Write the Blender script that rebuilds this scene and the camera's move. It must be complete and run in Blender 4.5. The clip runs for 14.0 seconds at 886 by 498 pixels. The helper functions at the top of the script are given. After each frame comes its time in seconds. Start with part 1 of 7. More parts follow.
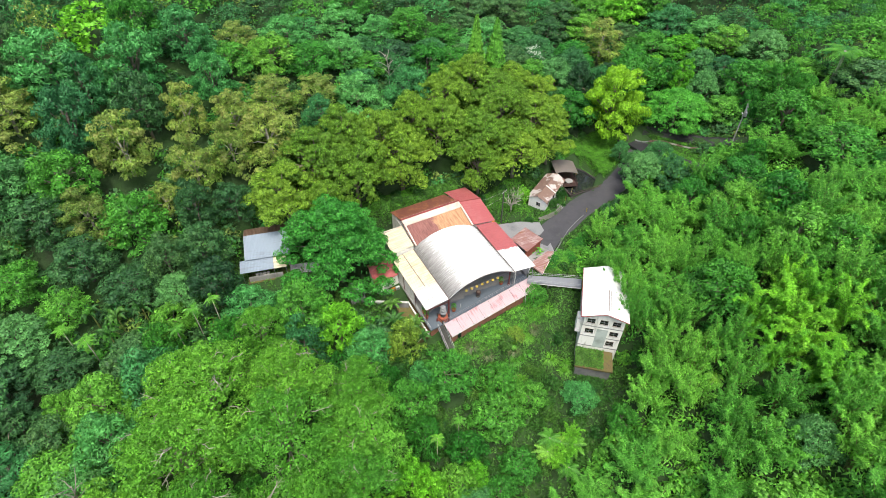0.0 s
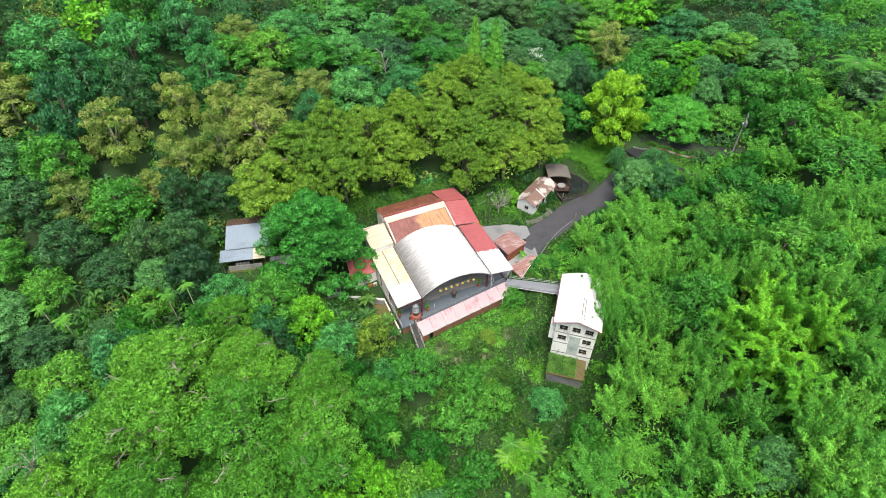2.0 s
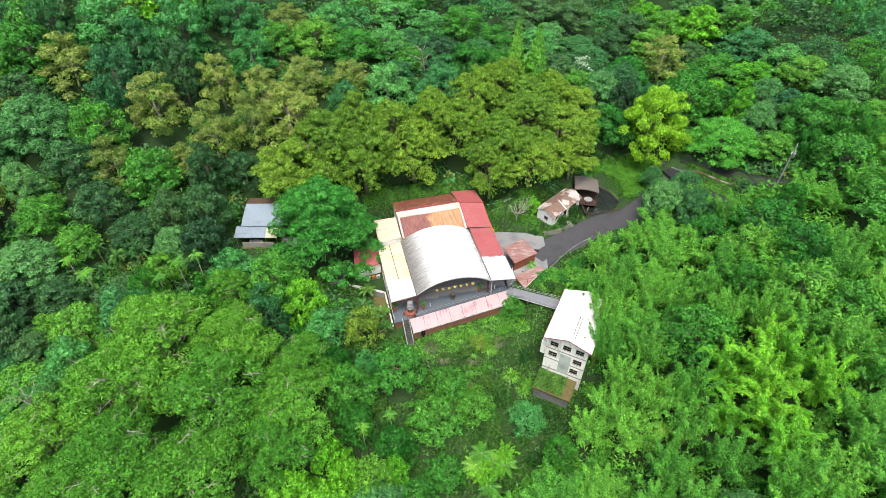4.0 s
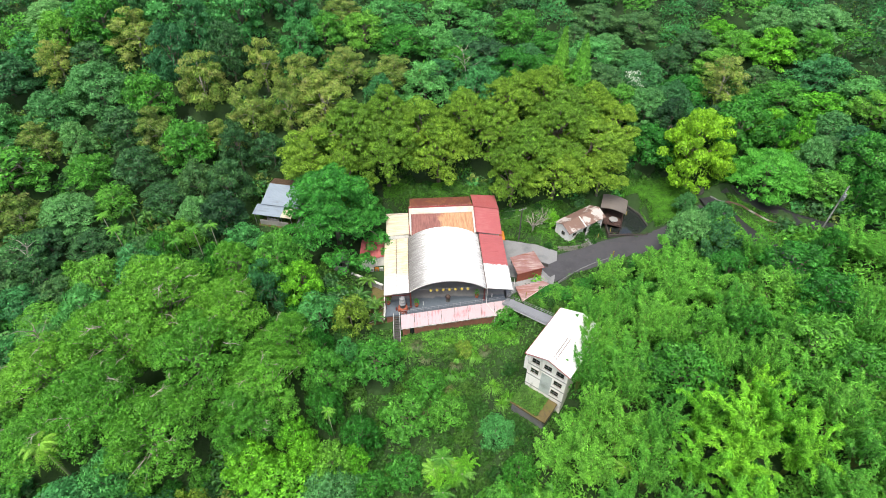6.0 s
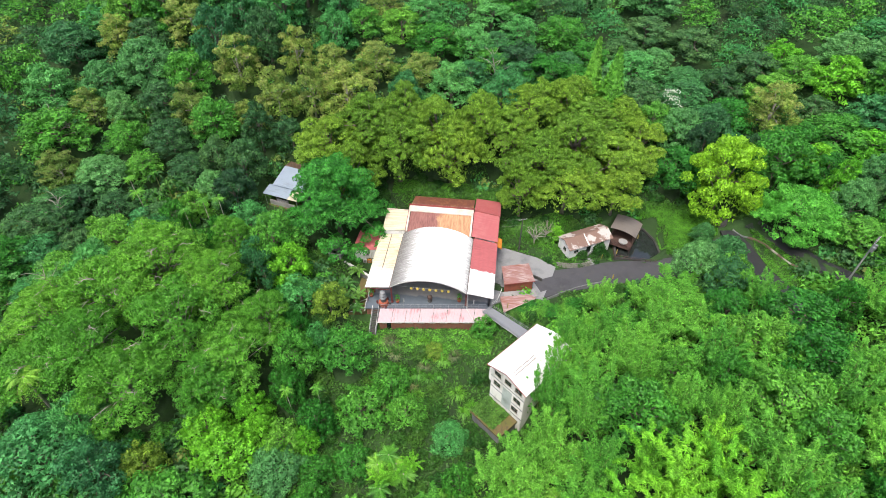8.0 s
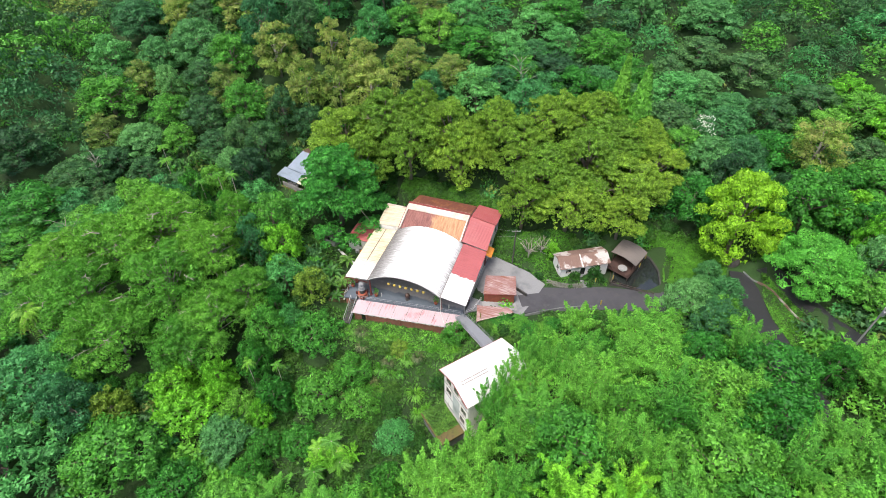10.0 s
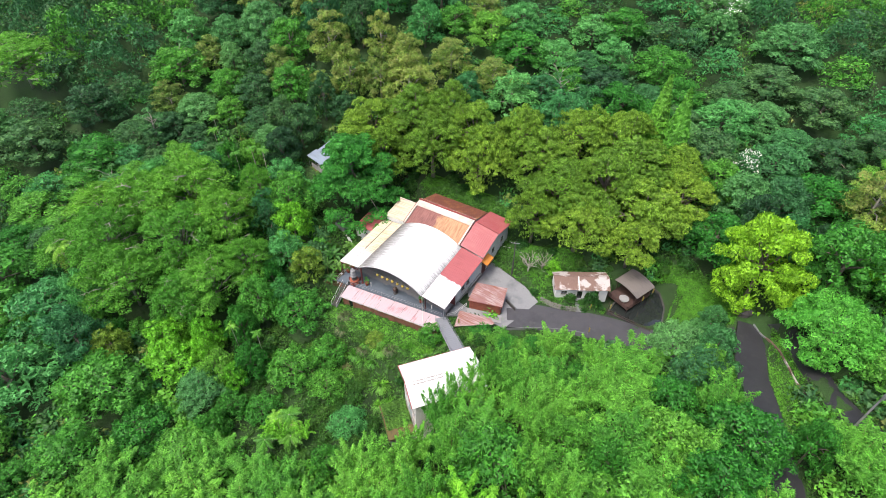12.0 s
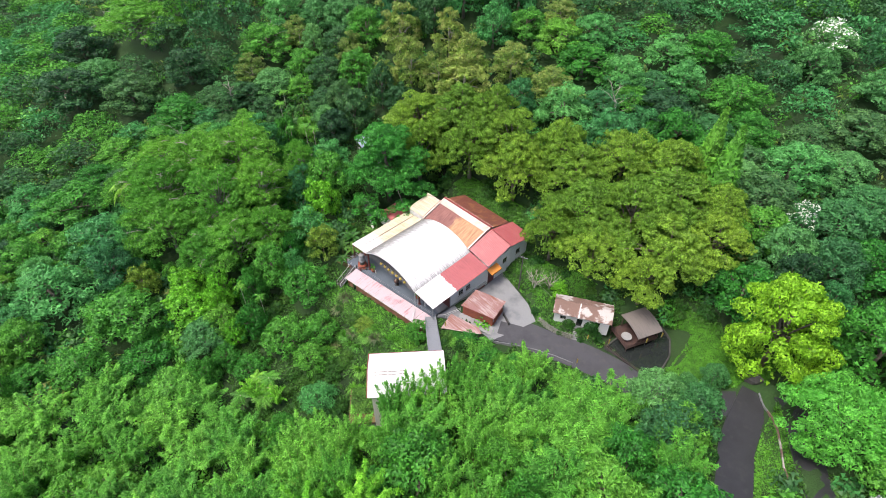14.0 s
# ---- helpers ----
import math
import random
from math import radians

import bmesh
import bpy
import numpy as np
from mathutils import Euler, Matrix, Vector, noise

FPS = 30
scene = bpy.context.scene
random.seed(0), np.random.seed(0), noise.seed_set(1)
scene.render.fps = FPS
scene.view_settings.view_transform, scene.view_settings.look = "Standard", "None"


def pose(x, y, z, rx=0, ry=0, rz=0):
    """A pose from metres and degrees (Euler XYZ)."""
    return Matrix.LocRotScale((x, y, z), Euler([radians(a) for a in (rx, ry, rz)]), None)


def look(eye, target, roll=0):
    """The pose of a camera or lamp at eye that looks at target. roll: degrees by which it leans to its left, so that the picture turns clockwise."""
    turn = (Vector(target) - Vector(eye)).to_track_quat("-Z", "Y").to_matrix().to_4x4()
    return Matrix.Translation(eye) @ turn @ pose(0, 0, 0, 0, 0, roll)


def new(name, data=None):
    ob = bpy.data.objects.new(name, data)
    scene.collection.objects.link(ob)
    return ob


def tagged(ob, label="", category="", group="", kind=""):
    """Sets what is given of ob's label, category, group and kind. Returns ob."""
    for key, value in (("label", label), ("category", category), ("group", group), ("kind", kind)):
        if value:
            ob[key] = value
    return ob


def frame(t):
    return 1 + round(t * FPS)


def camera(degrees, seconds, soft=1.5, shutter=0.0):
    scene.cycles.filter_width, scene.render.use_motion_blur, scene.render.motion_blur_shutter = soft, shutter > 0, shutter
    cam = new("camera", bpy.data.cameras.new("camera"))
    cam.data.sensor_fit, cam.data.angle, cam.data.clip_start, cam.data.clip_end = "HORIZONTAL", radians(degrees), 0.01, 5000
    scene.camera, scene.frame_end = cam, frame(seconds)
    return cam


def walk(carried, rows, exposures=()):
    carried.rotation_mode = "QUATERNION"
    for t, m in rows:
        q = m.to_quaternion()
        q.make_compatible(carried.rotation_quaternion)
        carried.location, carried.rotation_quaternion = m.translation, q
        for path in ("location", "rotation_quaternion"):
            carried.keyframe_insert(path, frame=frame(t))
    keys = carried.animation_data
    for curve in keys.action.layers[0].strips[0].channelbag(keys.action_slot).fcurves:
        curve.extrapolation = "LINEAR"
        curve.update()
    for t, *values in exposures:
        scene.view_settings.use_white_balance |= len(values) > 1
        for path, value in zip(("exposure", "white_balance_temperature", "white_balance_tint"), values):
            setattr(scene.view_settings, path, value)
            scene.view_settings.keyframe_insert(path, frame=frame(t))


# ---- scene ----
cam = camera(77.6, 14.0, soft=0.7)
METRES, EYE, TILT, LEAN, TURN = 120.0, 89.0, -43.4, 0.0, -31.0
STOPS, KELVIN, TINT = 1.25, 6500, 10
ROWS = [
    (0.0, 0.0, 0.0, 0.0, 0.0, 0.0, -0.0),
    (0.5, 0.0193, 0.0004, -0.0003, 0.27, 0.0, -0.25),
    (1.0, 0.0404, 0.0011, -0.0005, 0.8, 0.01, -0.76),
    (1.5, 0.0637, 0.0021, -0.0003, 1.7, -0.0, -1.61),
    (2.0, 0.0886, 0.0036, 0.0007, 2.87, -0.05, -2.72),
    (2.5, 0.1148, 0.0057, 0.0023, 4.31, -0.12, -4.1),
    (3.0, 0.1427, 0.0086, 0.0049, 6.11, -0.27, -5.78),
    (5.5, 0.2932, 0.0406, 0.0351, 16.27, -2.12, -14.89),
    (6.0, 0.325, 0.0512, 0.0442, 18.39, -2.65, -16.64),
    (6.5, 0.3573, 0.0633, 0.0551, 20.54, -3.3, -18.35),
    (7.0, 0.3899, 0.077, 0.0675, 22.74, -4.01, -20.05),
    (7.5, 0.423, 0.0925, 0.0815, 24.96, -4.79, -21.72),
    (8.0, 0.4561, 0.1092, 0.0969, 27.19, -5.62, -23.35),
    (10.5, 0.6107, 0.2121, 0.194, 40.49, -11.57, -31.61),
    (11.0, 0.6375, 0.2369, 0.2174, 43.83, -13.35, -33.3),
    (11.5, 0.6626, 0.2628, 0.2419, 47.35, -15.32, -34.91),
    (12.0, 0.6841, 0.288, 0.2656, 50.76, -17.3, -36.33),
    (12.5, 0.7043, 0.3158, 0.2924, 54.83, -19.79, -37.84),
    (13.0, 0.722, 0.3447, 0.3202, 59.27, -22.58, -39.24),
    (13.5, 0.7369, 0.3741, 0.3484, 63.89, -25.56, -40.5),
    (14.0, 0.7498, 0.4046, 0.3772, 68.71, -28.74, -41.56),
]
walk(cam, [(t, pose(0, 0, EYE, TILT, LEAN, TURN) @ pose(METRES * x, METRES * y, METRES * z, 90 + pitch, roll, yaw)) for t, x, y, z, yaw, pitch, roll in ROWS], [(0.0, STOPS, KELVIN + 40, TINT - 2), (7.0, STOPS, KELVIN, TINT), (14.0, STOPS - 0.03, KELVIN - 120, TINT + 5)])

# ---- sky and sun: an overcast noon ----
world = bpy.data.worlds.new("overcast_sky")
scene.world = world
world.use_nodes = True
wn = world.node_tree.nodes
sky = wn.new("ShaderNodeTexSky")
sky.sky_type, sky.sun_disc = "NISHITA", False
sky.sun_elevation, sky.sun_rotation = radians(68), radians(200)
sky.air_density, sky.dust_density, sky.ozone_density = 0.7, 4.0, 0.4
wn["Background"].inputs["Strength"].default_value = 0.14
world.node_tree.links.new(sky.outputs["Color"], wn["Background"].inputs["Color"])
sun = new("sun", bpy.data.lights.new("sun", "SUN"))
sun.data.energy, sun.data.angle, sun.data.color = 1.7, radians(28), (1.0, 0.97, 0.9)
sun.matrix_world = look((22, 2, 190), (48, 72, 0))


# ---- materials ----
def material(name, rough=0.7, metal=0.0):
    m = bpy.data.materials.new(name)
    m.use_nodes = True
    b = m.node_tree.nodes["Principled BSDF"]
    b.inputs["Roughness"].default_value, b.inputs["Metallic"].default_value = rough, metal
    return m, m.node_tree.nodes, m.node_tree.links, b


def rgba(c):
    return (*c, 1.0)


def noise_node(n, l, scale, detail=4.0, space="Object", stretch=None, rough=0.6):
    tc = n.new("ShaderNodeTexCoord")
    tx = n.new("ShaderNodeTexNoise")
    tx.inputs["Scale"].default_value, tx.inputs["Detail"].default_value, tx.inputs["Roughness"].default_value = scale, detail, rough
    src = tc.outputs[space]
    if stretch:
        mp = n.new("ShaderNodeMapping")
        mp.inputs["Scale"].default_value = stretch
        l.new(src, mp.inputs["Vector"])
        src = mp.outputs["Vector"]
    l.new(src, tx.inputs["Vector"])
    return tx.outputs["Fac"]


def ramp(n, l, fac, stops):
    r = n.new("ShaderNodeValToRGB")
    while len(r.color_ramp.elements) < len(stops):
        r.color_ramp.elements.new(0.5)
    for e, (at, c) in zip(r.color_ramp.elements, stops):
        e.position, e.color = at, rgba(c) if len(c) == 3 else c
    l.new(fac, r.inputs["Fac"])
    return r.outputs["Color"]


def mixed(n, l, fac, a, b, blend="MIX"):
    m = n.new("ShaderNodeMix")
    m.data_type, m.blend_type = "RGBA", blend
    for socket, value in ((m.inputs[0], fac), (m.inputs[6], a), (m.inputs[7], b)):
        if isinstance(value, (int, float)):
            socket.default_value = value
        elif isinstance(value, tuple):
            socket.default_value = rgba(value)
        else:
            l.new(value, socket)
    return m.outputs[2]


def bump(n, l, b, height, strength=0.3, distance=0.02):
    k = n.new("ShaderNodeBump")
    k.inputs["Strength"].default_value, k.inputs["Distance"].default_value = strength, distance
    l.new(height, k.inputs["Height"])
    l.new(k.outputs["Normal"], b.inputs["Normal"])


def worn(name, base, stain, rough=0.6, metal=0.0, big=0.35, fine=6.0, amount=(0.45, 0.7), stretch=None, second=None):
    """A painted or mineral surface: a base colour, stains at a large scale and grain at a fine one."""
    m, n, l, b = material(name, rough, metal)
    large = noise_node(n, l, big, 5.0, stretch=stretch)
    mask = ramp(n, l, large, [(amount[0], (0, 0, 0)), (amount[1], (1, 1, 1))])
    col = mixed(n, l, mask, base, stain)
    if second:
        mask2 = ramp(n, l, noise_node(n, l, big * 2.3, 6.0, stretch=stretch), [(0.55, (0, 0, 0)), (0.68, (1, 1, 1))])
        col = mixed(n, l, mask2, col, second)
    grain = noise_node(n, l, fine, 3.0)
    col = mixed(n, l, 0.35, col, ramp(n, l, grain, [(0.25, (0.45, 0.45, 0.45)), (0.75, (1, 1, 1))]), "MULTIPLY")
    info = n.new("ShaderNodeObjectInfo")
    col = mixed(n, l, 0.12, col, ramp(n, l, info.outputs["Random"], [(0.0, (0.6, 0.6, 0.6)), (1.0, (1, 1, 1))]), "MULTIPLY")
    l.new(col, b.inputs["Base Color"])
    bump(n, l, b, grain, 0.25, 0.02)
    return m


def foliage(name, dark, light, odd=None, through_leaf=0.28, rough=0.55, vary=1.0, patchy=0.22, contrast=0.92):
    """Leaves: each leaf its own shade, each plant its own tone, light passing through."""
    m, n, l, b = material(name, rough)
    b.inputs["Specular IOR Level"].default_value = 0.3
    geo = n.new("ShaderNodeNewGeometry")
    info = n.new("ShaderNodeObjectInfo")
    mean = tuple(0.52 * p + 0.48 * q for p, q in zip(dark, light))
    low, high = (tuple((1 - contrast) * p + contrast * q for p, q in zip(mean, c)) for c in (dark, light))
    col = ramp(n, l, geo.outputs["Random Per Island"], [(0.0, low), (0.55, mean), (1.0, high)])
    patch = noise_node(n, l, patchy, 3.0)
    col = mixed(n, l, ramp(n, l, patch, [(0.35, (0, 0, 0)), (0.7, (0.8, 0.8, 0.8))]), col, odd or light)
    clump = noise_node(n, l, 0.6, 3.0)
    col = mixed(n, l, 0.8, col, ramp(n, l, clump, [(0.36, (0.46, 0.52, 0.54)), (0.62, (1.0, 1.0, 1.0))]), "MULTIPLY")
    tone = n.new("ShaderNodeHueSaturation")
    tone.inputs["Saturation"].default_value = 0.995
    spread = n.new("ShaderNodeMapRange")
    spread.inputs["To Min"].default_value, spread.inputs["To Max"].default_value = 1.09 - 0.36 * vary, 1.12 + 0.42 * vary
    hue = n.new("ShaderNodeMapRange")
    hue.inputs["To Min"].default_value, hue.inputs["To Max"].default_value = 0.5 + 0.02 * vary, 0.5 - 0.022 * vary
    l.new(info.outputs["Random"], spread.inputs["Value"])
    l.new(info.outputs["Random"], hue.inputs["Value"])
    l.new(spread.outputs["Result"], tone.inputs["Value"])
    l.new(hue.outputs["Result"], tone.inputs["Hue"])
    l.new(col, tone.inputs["Color"])
    l.new(tone.outputs["Color"], b.inputs["Base Color"])
    tr = n.new("ShaderNodeBsdfTranslucent")
    l.new(tone.outputs["Color"], tr.inputs["Color"])
    mx = n.new("ShaderNodeMixShader")
    mx.inputs["Fac"].default_value = through_leaf
    l.new(b.outputs["BSDF"], mx.inputs[1])
    l.new(tr.outputs["BSDF"], mx.inputs[2])
    l.new(mx.outputs["Shader"], n["Material Output"].inputs["Surface"])
    return m


LEAF_OLIVE = foliage("olive_leaves", (0.0455, 0.1028, 0.0082), (0.2791, 0.5449, 0.0442), (0.1736, 0.3112, 0.0270), vary=0.5)
LEAF_DARK = foliage("dark_leaves", (0.0111, 0.0446, 0.0133), (0.0857, 0.2435, 0.0566), (0.0378, 0.1352, 0.0480))
LEAF_MID = foliage("green_leaves", (0.0171, 0.0844, 0.0095), (0.1375, 0.4684, 0.0466), (0.0681, 0.3017, 0.0284))
LEAF_BRIGHT = foliage("bright_green_leaves", (0.0278, 0.1440, 0.0145), (0.2086, 0.6642, 0.0734), (0.0973, 0.4307, 0.0427), vary=0.0)
# blue-green leaves, their blue raised a little further for haze on far slopes
LEAF_TEAL = foliage("blue_green_leaves", (0.0200, 0.0920, 0.0220), (0.1050, 0.4300, 0.1000), (0.0620, 0.3000, 0.0680))
LEAF_AIRY = foliage("light_green_leaves", (0.0308, 0.1083, 0.0089), (0.1899, 0.5508, 0.0470), (0.1129, 0.3580, 0.0292), vary=0.5)
LEAF_EMERALD = foliage("emerald_leaves", (0.0115, 0.0722, 0.0123), (0.1091, 0.4747, 0.0522), (0.0459, 0.2890, 0.0323), vary=0.0)
LEAF_LIME = foliage("lime_leaves", (0.0387, 0.1570, 0.0063), (0.2192, 0.6706, 0.0342), (0.1260, 0.4379, 0.0189), vary=0.4)
LEAF_YELLOW = foliage("yellow_green_leaves", (0.0576, 0.1651, 0.0064), (0.4501, 0.8500, 0.0401), (0.2510, 0.5266, 0.0179), vary=0.0, contrast=1.0)
LEAF_MUSTARD = foliage("mustard_leaves", (0.0561, 0.1116, 0.0102), (0.2812, 0.4786, 0.0479), (0.1787, 0.2933, 0.0315), vary=0.0)
LEAF_VINE = foliage("brownish_vine_leaves", (0.0400, 0.1049, 0.0123), (0.2450, 0.4902, 0.0522), (0.2350, 0.2337, 0.0760), patchy=0.3)
LEAF_GREY = foliage("grey_green_leaves", (0.0203, 0.0851, 0.0211), (0.1422, 0.4347, 0.1181), (0.0794, 0.2622, 0.0644))
LEAF_BAMBOO = foliage("bamboo_leaves", (0.0317, 0.1296, 0.0135), (0.2251, 0.6622, 0.0721), (0.1407, 0.4261, 0.0354), through_leaf=0.42, vary=0.45)
LEAF_WEED = foliage("undergrowth_leaves", (0.0095, 0.0438, 0.0067), (0.0880, 0.2630, 0.0326), (0.0544, 0.1587, 0.0210))
LEAF_STRAW = foliage("dry_reed_leaves", (0.0711, 0.0830, 0.0281), (0.3357, 0.3900, 0.1668), (0.1692, 0.2280, 0.0727))
LEAF_LAWN = foliage("lawn_blades", (0.0257, 0.1192, 0.0079), (0.0826, 0.2894, 0.0158), (0.0551, 0.2043, 0.0132))
LEAF_PLUME = foliage("plume_bamboo_leaves", (0.0596, 0.1961, 0.0101), (0.2981, 0.7845, 0.0462), (0.1888, 0.5368, 0.0252), through_leaf=0.42, vary=0.4)
LEAF_FERN = foliage("fern_fronds", (0.060, 0.200, 0.015), (0.200, 0.480, 0.050), (0.15, 0.38, 0.03))
BLOSSOM = worn("white_blossom", (0.75, 0.78, 0.68), (0.55, 0.62, 0.45), 0.7)
BARK = worn("grey_bark", (0.20, 0.17, 0.13), (0.09, 0.08, 0.06), 0.9, big=1.2, fine=9.0)
BARK_PALE = worn("pale_bark", (0.36, 0.34, 0.28), (0.20, 0.18, 0.14), 0.9, big=1.2, fine=9.0)
CULM = worn("bamboo_culm", (0.18, 0.22, 0.05), (0.24, 0.20, 0.08), 0.6, big=1.0)


# ---- meshes ----
class Shape:
    """Collects faces for one mesh."""

    def __init__(self):
        self.v, self.f = [], []

    def face(self, *points):
        k = len(self.v)
        self.v += [tuple(p) for p in points]
        self.f.append(tuple(range(k, k + len(points))))

    def add(self, verts, faces):
        k = len(self.v)
        self.v += [tuple(p) for p in verts]
        self.f += [tuple(i + k for i in f) for f in faces]
        return self

    def box(self, x0, y0, z0, x1, y1, z1):
        v = [(x, y, z) for z in (z0, z1) for y in (y0, y1) for x in (x0, x1)]
        return self.add(v, [(0, 2, 3, 1), (4, 5, 7, 6), (0, 1, 5, 4), (2, 6, 7, 3), (0, 4, 6, 2), (1, 3, 7, 5)])

    def prism(self, outline, z0, z1):
        """An upright prism; z1 a number or a height for each corner."""
        n = len(outline)
        tops = z1 if isinstance(z1, (list, tuple)) else [z1] * n
        v = [(x, y, z0) for x, y in outline] + [(x, y, z) for (x, y), z in zip(outline, tops)]
        f = [tuple(range(n))[::-1], tuple(range(n, 2 * n))] + [(i, (i + 1) % n, n + (i + 1) % n, n + i) for i in range(n)]
        return self.add(v, f)

    def tube(self, points, radius, sides=6):
        """A round bar along points; radius a number or one for each point."""
        pts = [Vector(p) for p in points]
        rad = radius if isinstance(radius, (list, tuple)) else [radius] * len(pts)
        v, f = [], []
        for i, p in enumerate(pts):
            way = (pts[min(i + 1, len(pts) - 1)] - pts[max(i - 1, 0)]).normalized()
            side = way.cross(Vector((0.31, 0.17, 0.93) if abs(way.z) < 0.9 else (1, 0.1, 0))).normalized()
            up = way.cross(side)
            for k in range(sides):
                a = 2 * math.pi * k / sides
                v.append(p + (side * math.cos(a) + up * math.sin(a)) * rad[i])
        for i in range(len(pts) - 1):
            for k in range(sides):
                q = (k + 1) % sides
                f.append((i * sides + k, i * sides + q, (i + 1) * sides + q, (i + 1) * sides + k))
        f += [tuple(range(sides))[::-1], tuple(range((len(pts) - 1) * sides, len(pts) * sides))]
        return self.add(v, f)

    def lathe(self, x, y, profile, sides=20):
        """A turned body: profile of (radius, z) from below."""
        v = [(x + r * math.cos(2 * math.pi * k / sides), y + r * math.sin(2 * math.pi * k / sides), z) for r, z in profile for k in range(sides)]
        f = [(i * sides + k, i * sides + (k + 1) % sides, (i + 1) * sides + (k + 1) % sides, (i + 1) * sides + k) for i in range(len(profile) - 1) for k in range(sides)]
        f += [tuple(range(sides))[::-1], tuple(range((len(profile) - 1) * sides, len(profile) * sides))]
        return self.add(v, f)

    def sheet(self, a, b, c, d, pitch=0.25, depth=0.05, thick=0.06):
        """A ribbed roof sheet with corners a, b (one edge) and d, c (the other); ribs run from edge ab to edge dc."""
        a, b, c, d = (Vector(p) for p in (a, b, c, d))
        n = max(2, round((b - a).length / pitch)) * 2
        up = (b - a).cross(d - a).normalized()
        if up.z < 0:
            up = -up
        v, f = [], []
        for i in range(n + 1):
            s = i / n
            lift = up * (depth if i % 2 else 0.0)
            p, q = a.lerp(b, s), d.lerp(c, s)
            v += [p + lift, q + lift, p - up * thick, q - up * thick]
        for i in range(n):
            k, m = i * 4, i * 4 + 4
            f += [(k, m, m + 1, k + 1), (k + 2, k + 3, m + 3, m + 2), (k, k + 2, m + 2, m), (k + 1, m + 1, m + 3, k + 3)]
        f += [(0, 1, 3, 2), (n * 4, n * 4 + 2, n * 4 + 3, n * 4 + 1)]
        return self.add(v, f)

    def mesh(self, name, smooth=False):
        me = bpy.data.meshes.new(name)
        me.from_pydata(self.v, [], self.f)
        if smooth:
            me.shade_smooth()
        return me


def part(name, shape, mat, parent=None, label="", smooth=False, place=None):
    """One mesh object, under a thing or a part if parent is given."""
    me = shape if isinstance(shape, bpy.types.Mesh) else shape.mesh(name, smooth)
    if not me.materials:
        me.materials.append(mat)
    ob = new(name, me)
    if parent is not None:
        ob.parent = parent
    if place is not None:
        ob.matrix_basis = place
    return tagged(ob, label)


def thing(name, label, category, m=None, group="", kind=""):
    ob = new(name)
    ob.empty_display_size = 0.5
    if m is not None:
        ob.matrix_basis = m
    return tagged(ob, label, category, group, kind)


# ---- the lie of the land ----
LAND = (  # heights of the slopes round the ravine, on a grid of 32 m
    (6, -5, -13, -13, -7, 3, 10, 12, 12, 13, 13), (8, 0, -8, -9, -11, -4, 13, 16, 15, 17, 19), (7, -1, -5, -4, -15, -16, 6, 17, 18, 20, 24),
    (11, 2, -5, -4, -4, -7, -5, 5, 14, 21, 30), (25, 19, 3, 0, 5, 1, -2, 0, 10, 23, 37), (31, 24, 16, 21, 17, 11, 13, 7, 8, 25, 41),
    (32, 29, 30, 35, 31, 23, 16, 10, 14, 25, 36), (32, 34, 37, 40, 38, 32, 24, 24, 25, 24, 26), (33, 39, 42, 44, 44, 42, 41, 41, 36, 26, 16))
CROWN = (  # heights of the tree tops, on the same grid
    (45, 18, -1, -4, 3, 9, 13, 20, 27, 33, 38), (35, 16, -3, -3, -2, 6, 22, 23, 27, 31, 35), (18, -3, -7, 13, -12, -11, 30, 27, 27, 30, 33),
    (19, -1, -10, 25, 14, -10, -2, 12, 22, 28, 35), (42, 49, 17, 1, 20, 25, 12, 19, 24, 33, 45), (44, 34, 24, 40, 32, 25, 27, 21, 17, 38, 59),
    (43, 38, 42, 58, 45, 28, 23, 12, 20, 37, 56), (48, 47, 48, 51, 49, 43, 40, 38, 35, 35, 40), (54, 53, 50, 47, 50, 56, 61, 64, 55, 39, 23))


def spline(table, x, y):
    def weights(u):
        return (1 - u) ** 3 / 6, (3 * u ** 3 - 6 * u * u + 4) / 6, (-3 * u ** 3 + 3 * u * u + 3 * u + 1) / 6, u ** 3 / 6
    gx, gy = min(max((x + 110) / 32, 1), 8.999), min(max((y + 40) / 32, 1), 6.999)
    i, j = int(gx), int(gy)
    wx, wy = weights(gx - i), weights(gy - j)
    return sum(wy[m] * wx[n] * table[j - 1 + m][i - 1 + n] for m in range(4) for n in range(4))


def to_line(x, y, line):
    """The distance from a line of points (x, y, z), and the height along it there."""
    best = (1e9, 0.0)
    for (ax, ay, az), (bx, by, bz) in zip(line, line[1:]):
        ux, uy = bx - ax, by - ay
        s = min(max(((x - ax) * ux + (y - ay) * uy) / (ux * ux + uy * uy), 0), 1)
        d = math.hypot(x - ax - s * ux, y - ay - s * uy)
        if d < best[0]:
            best = (d, az + s * (bz - az))
    return best


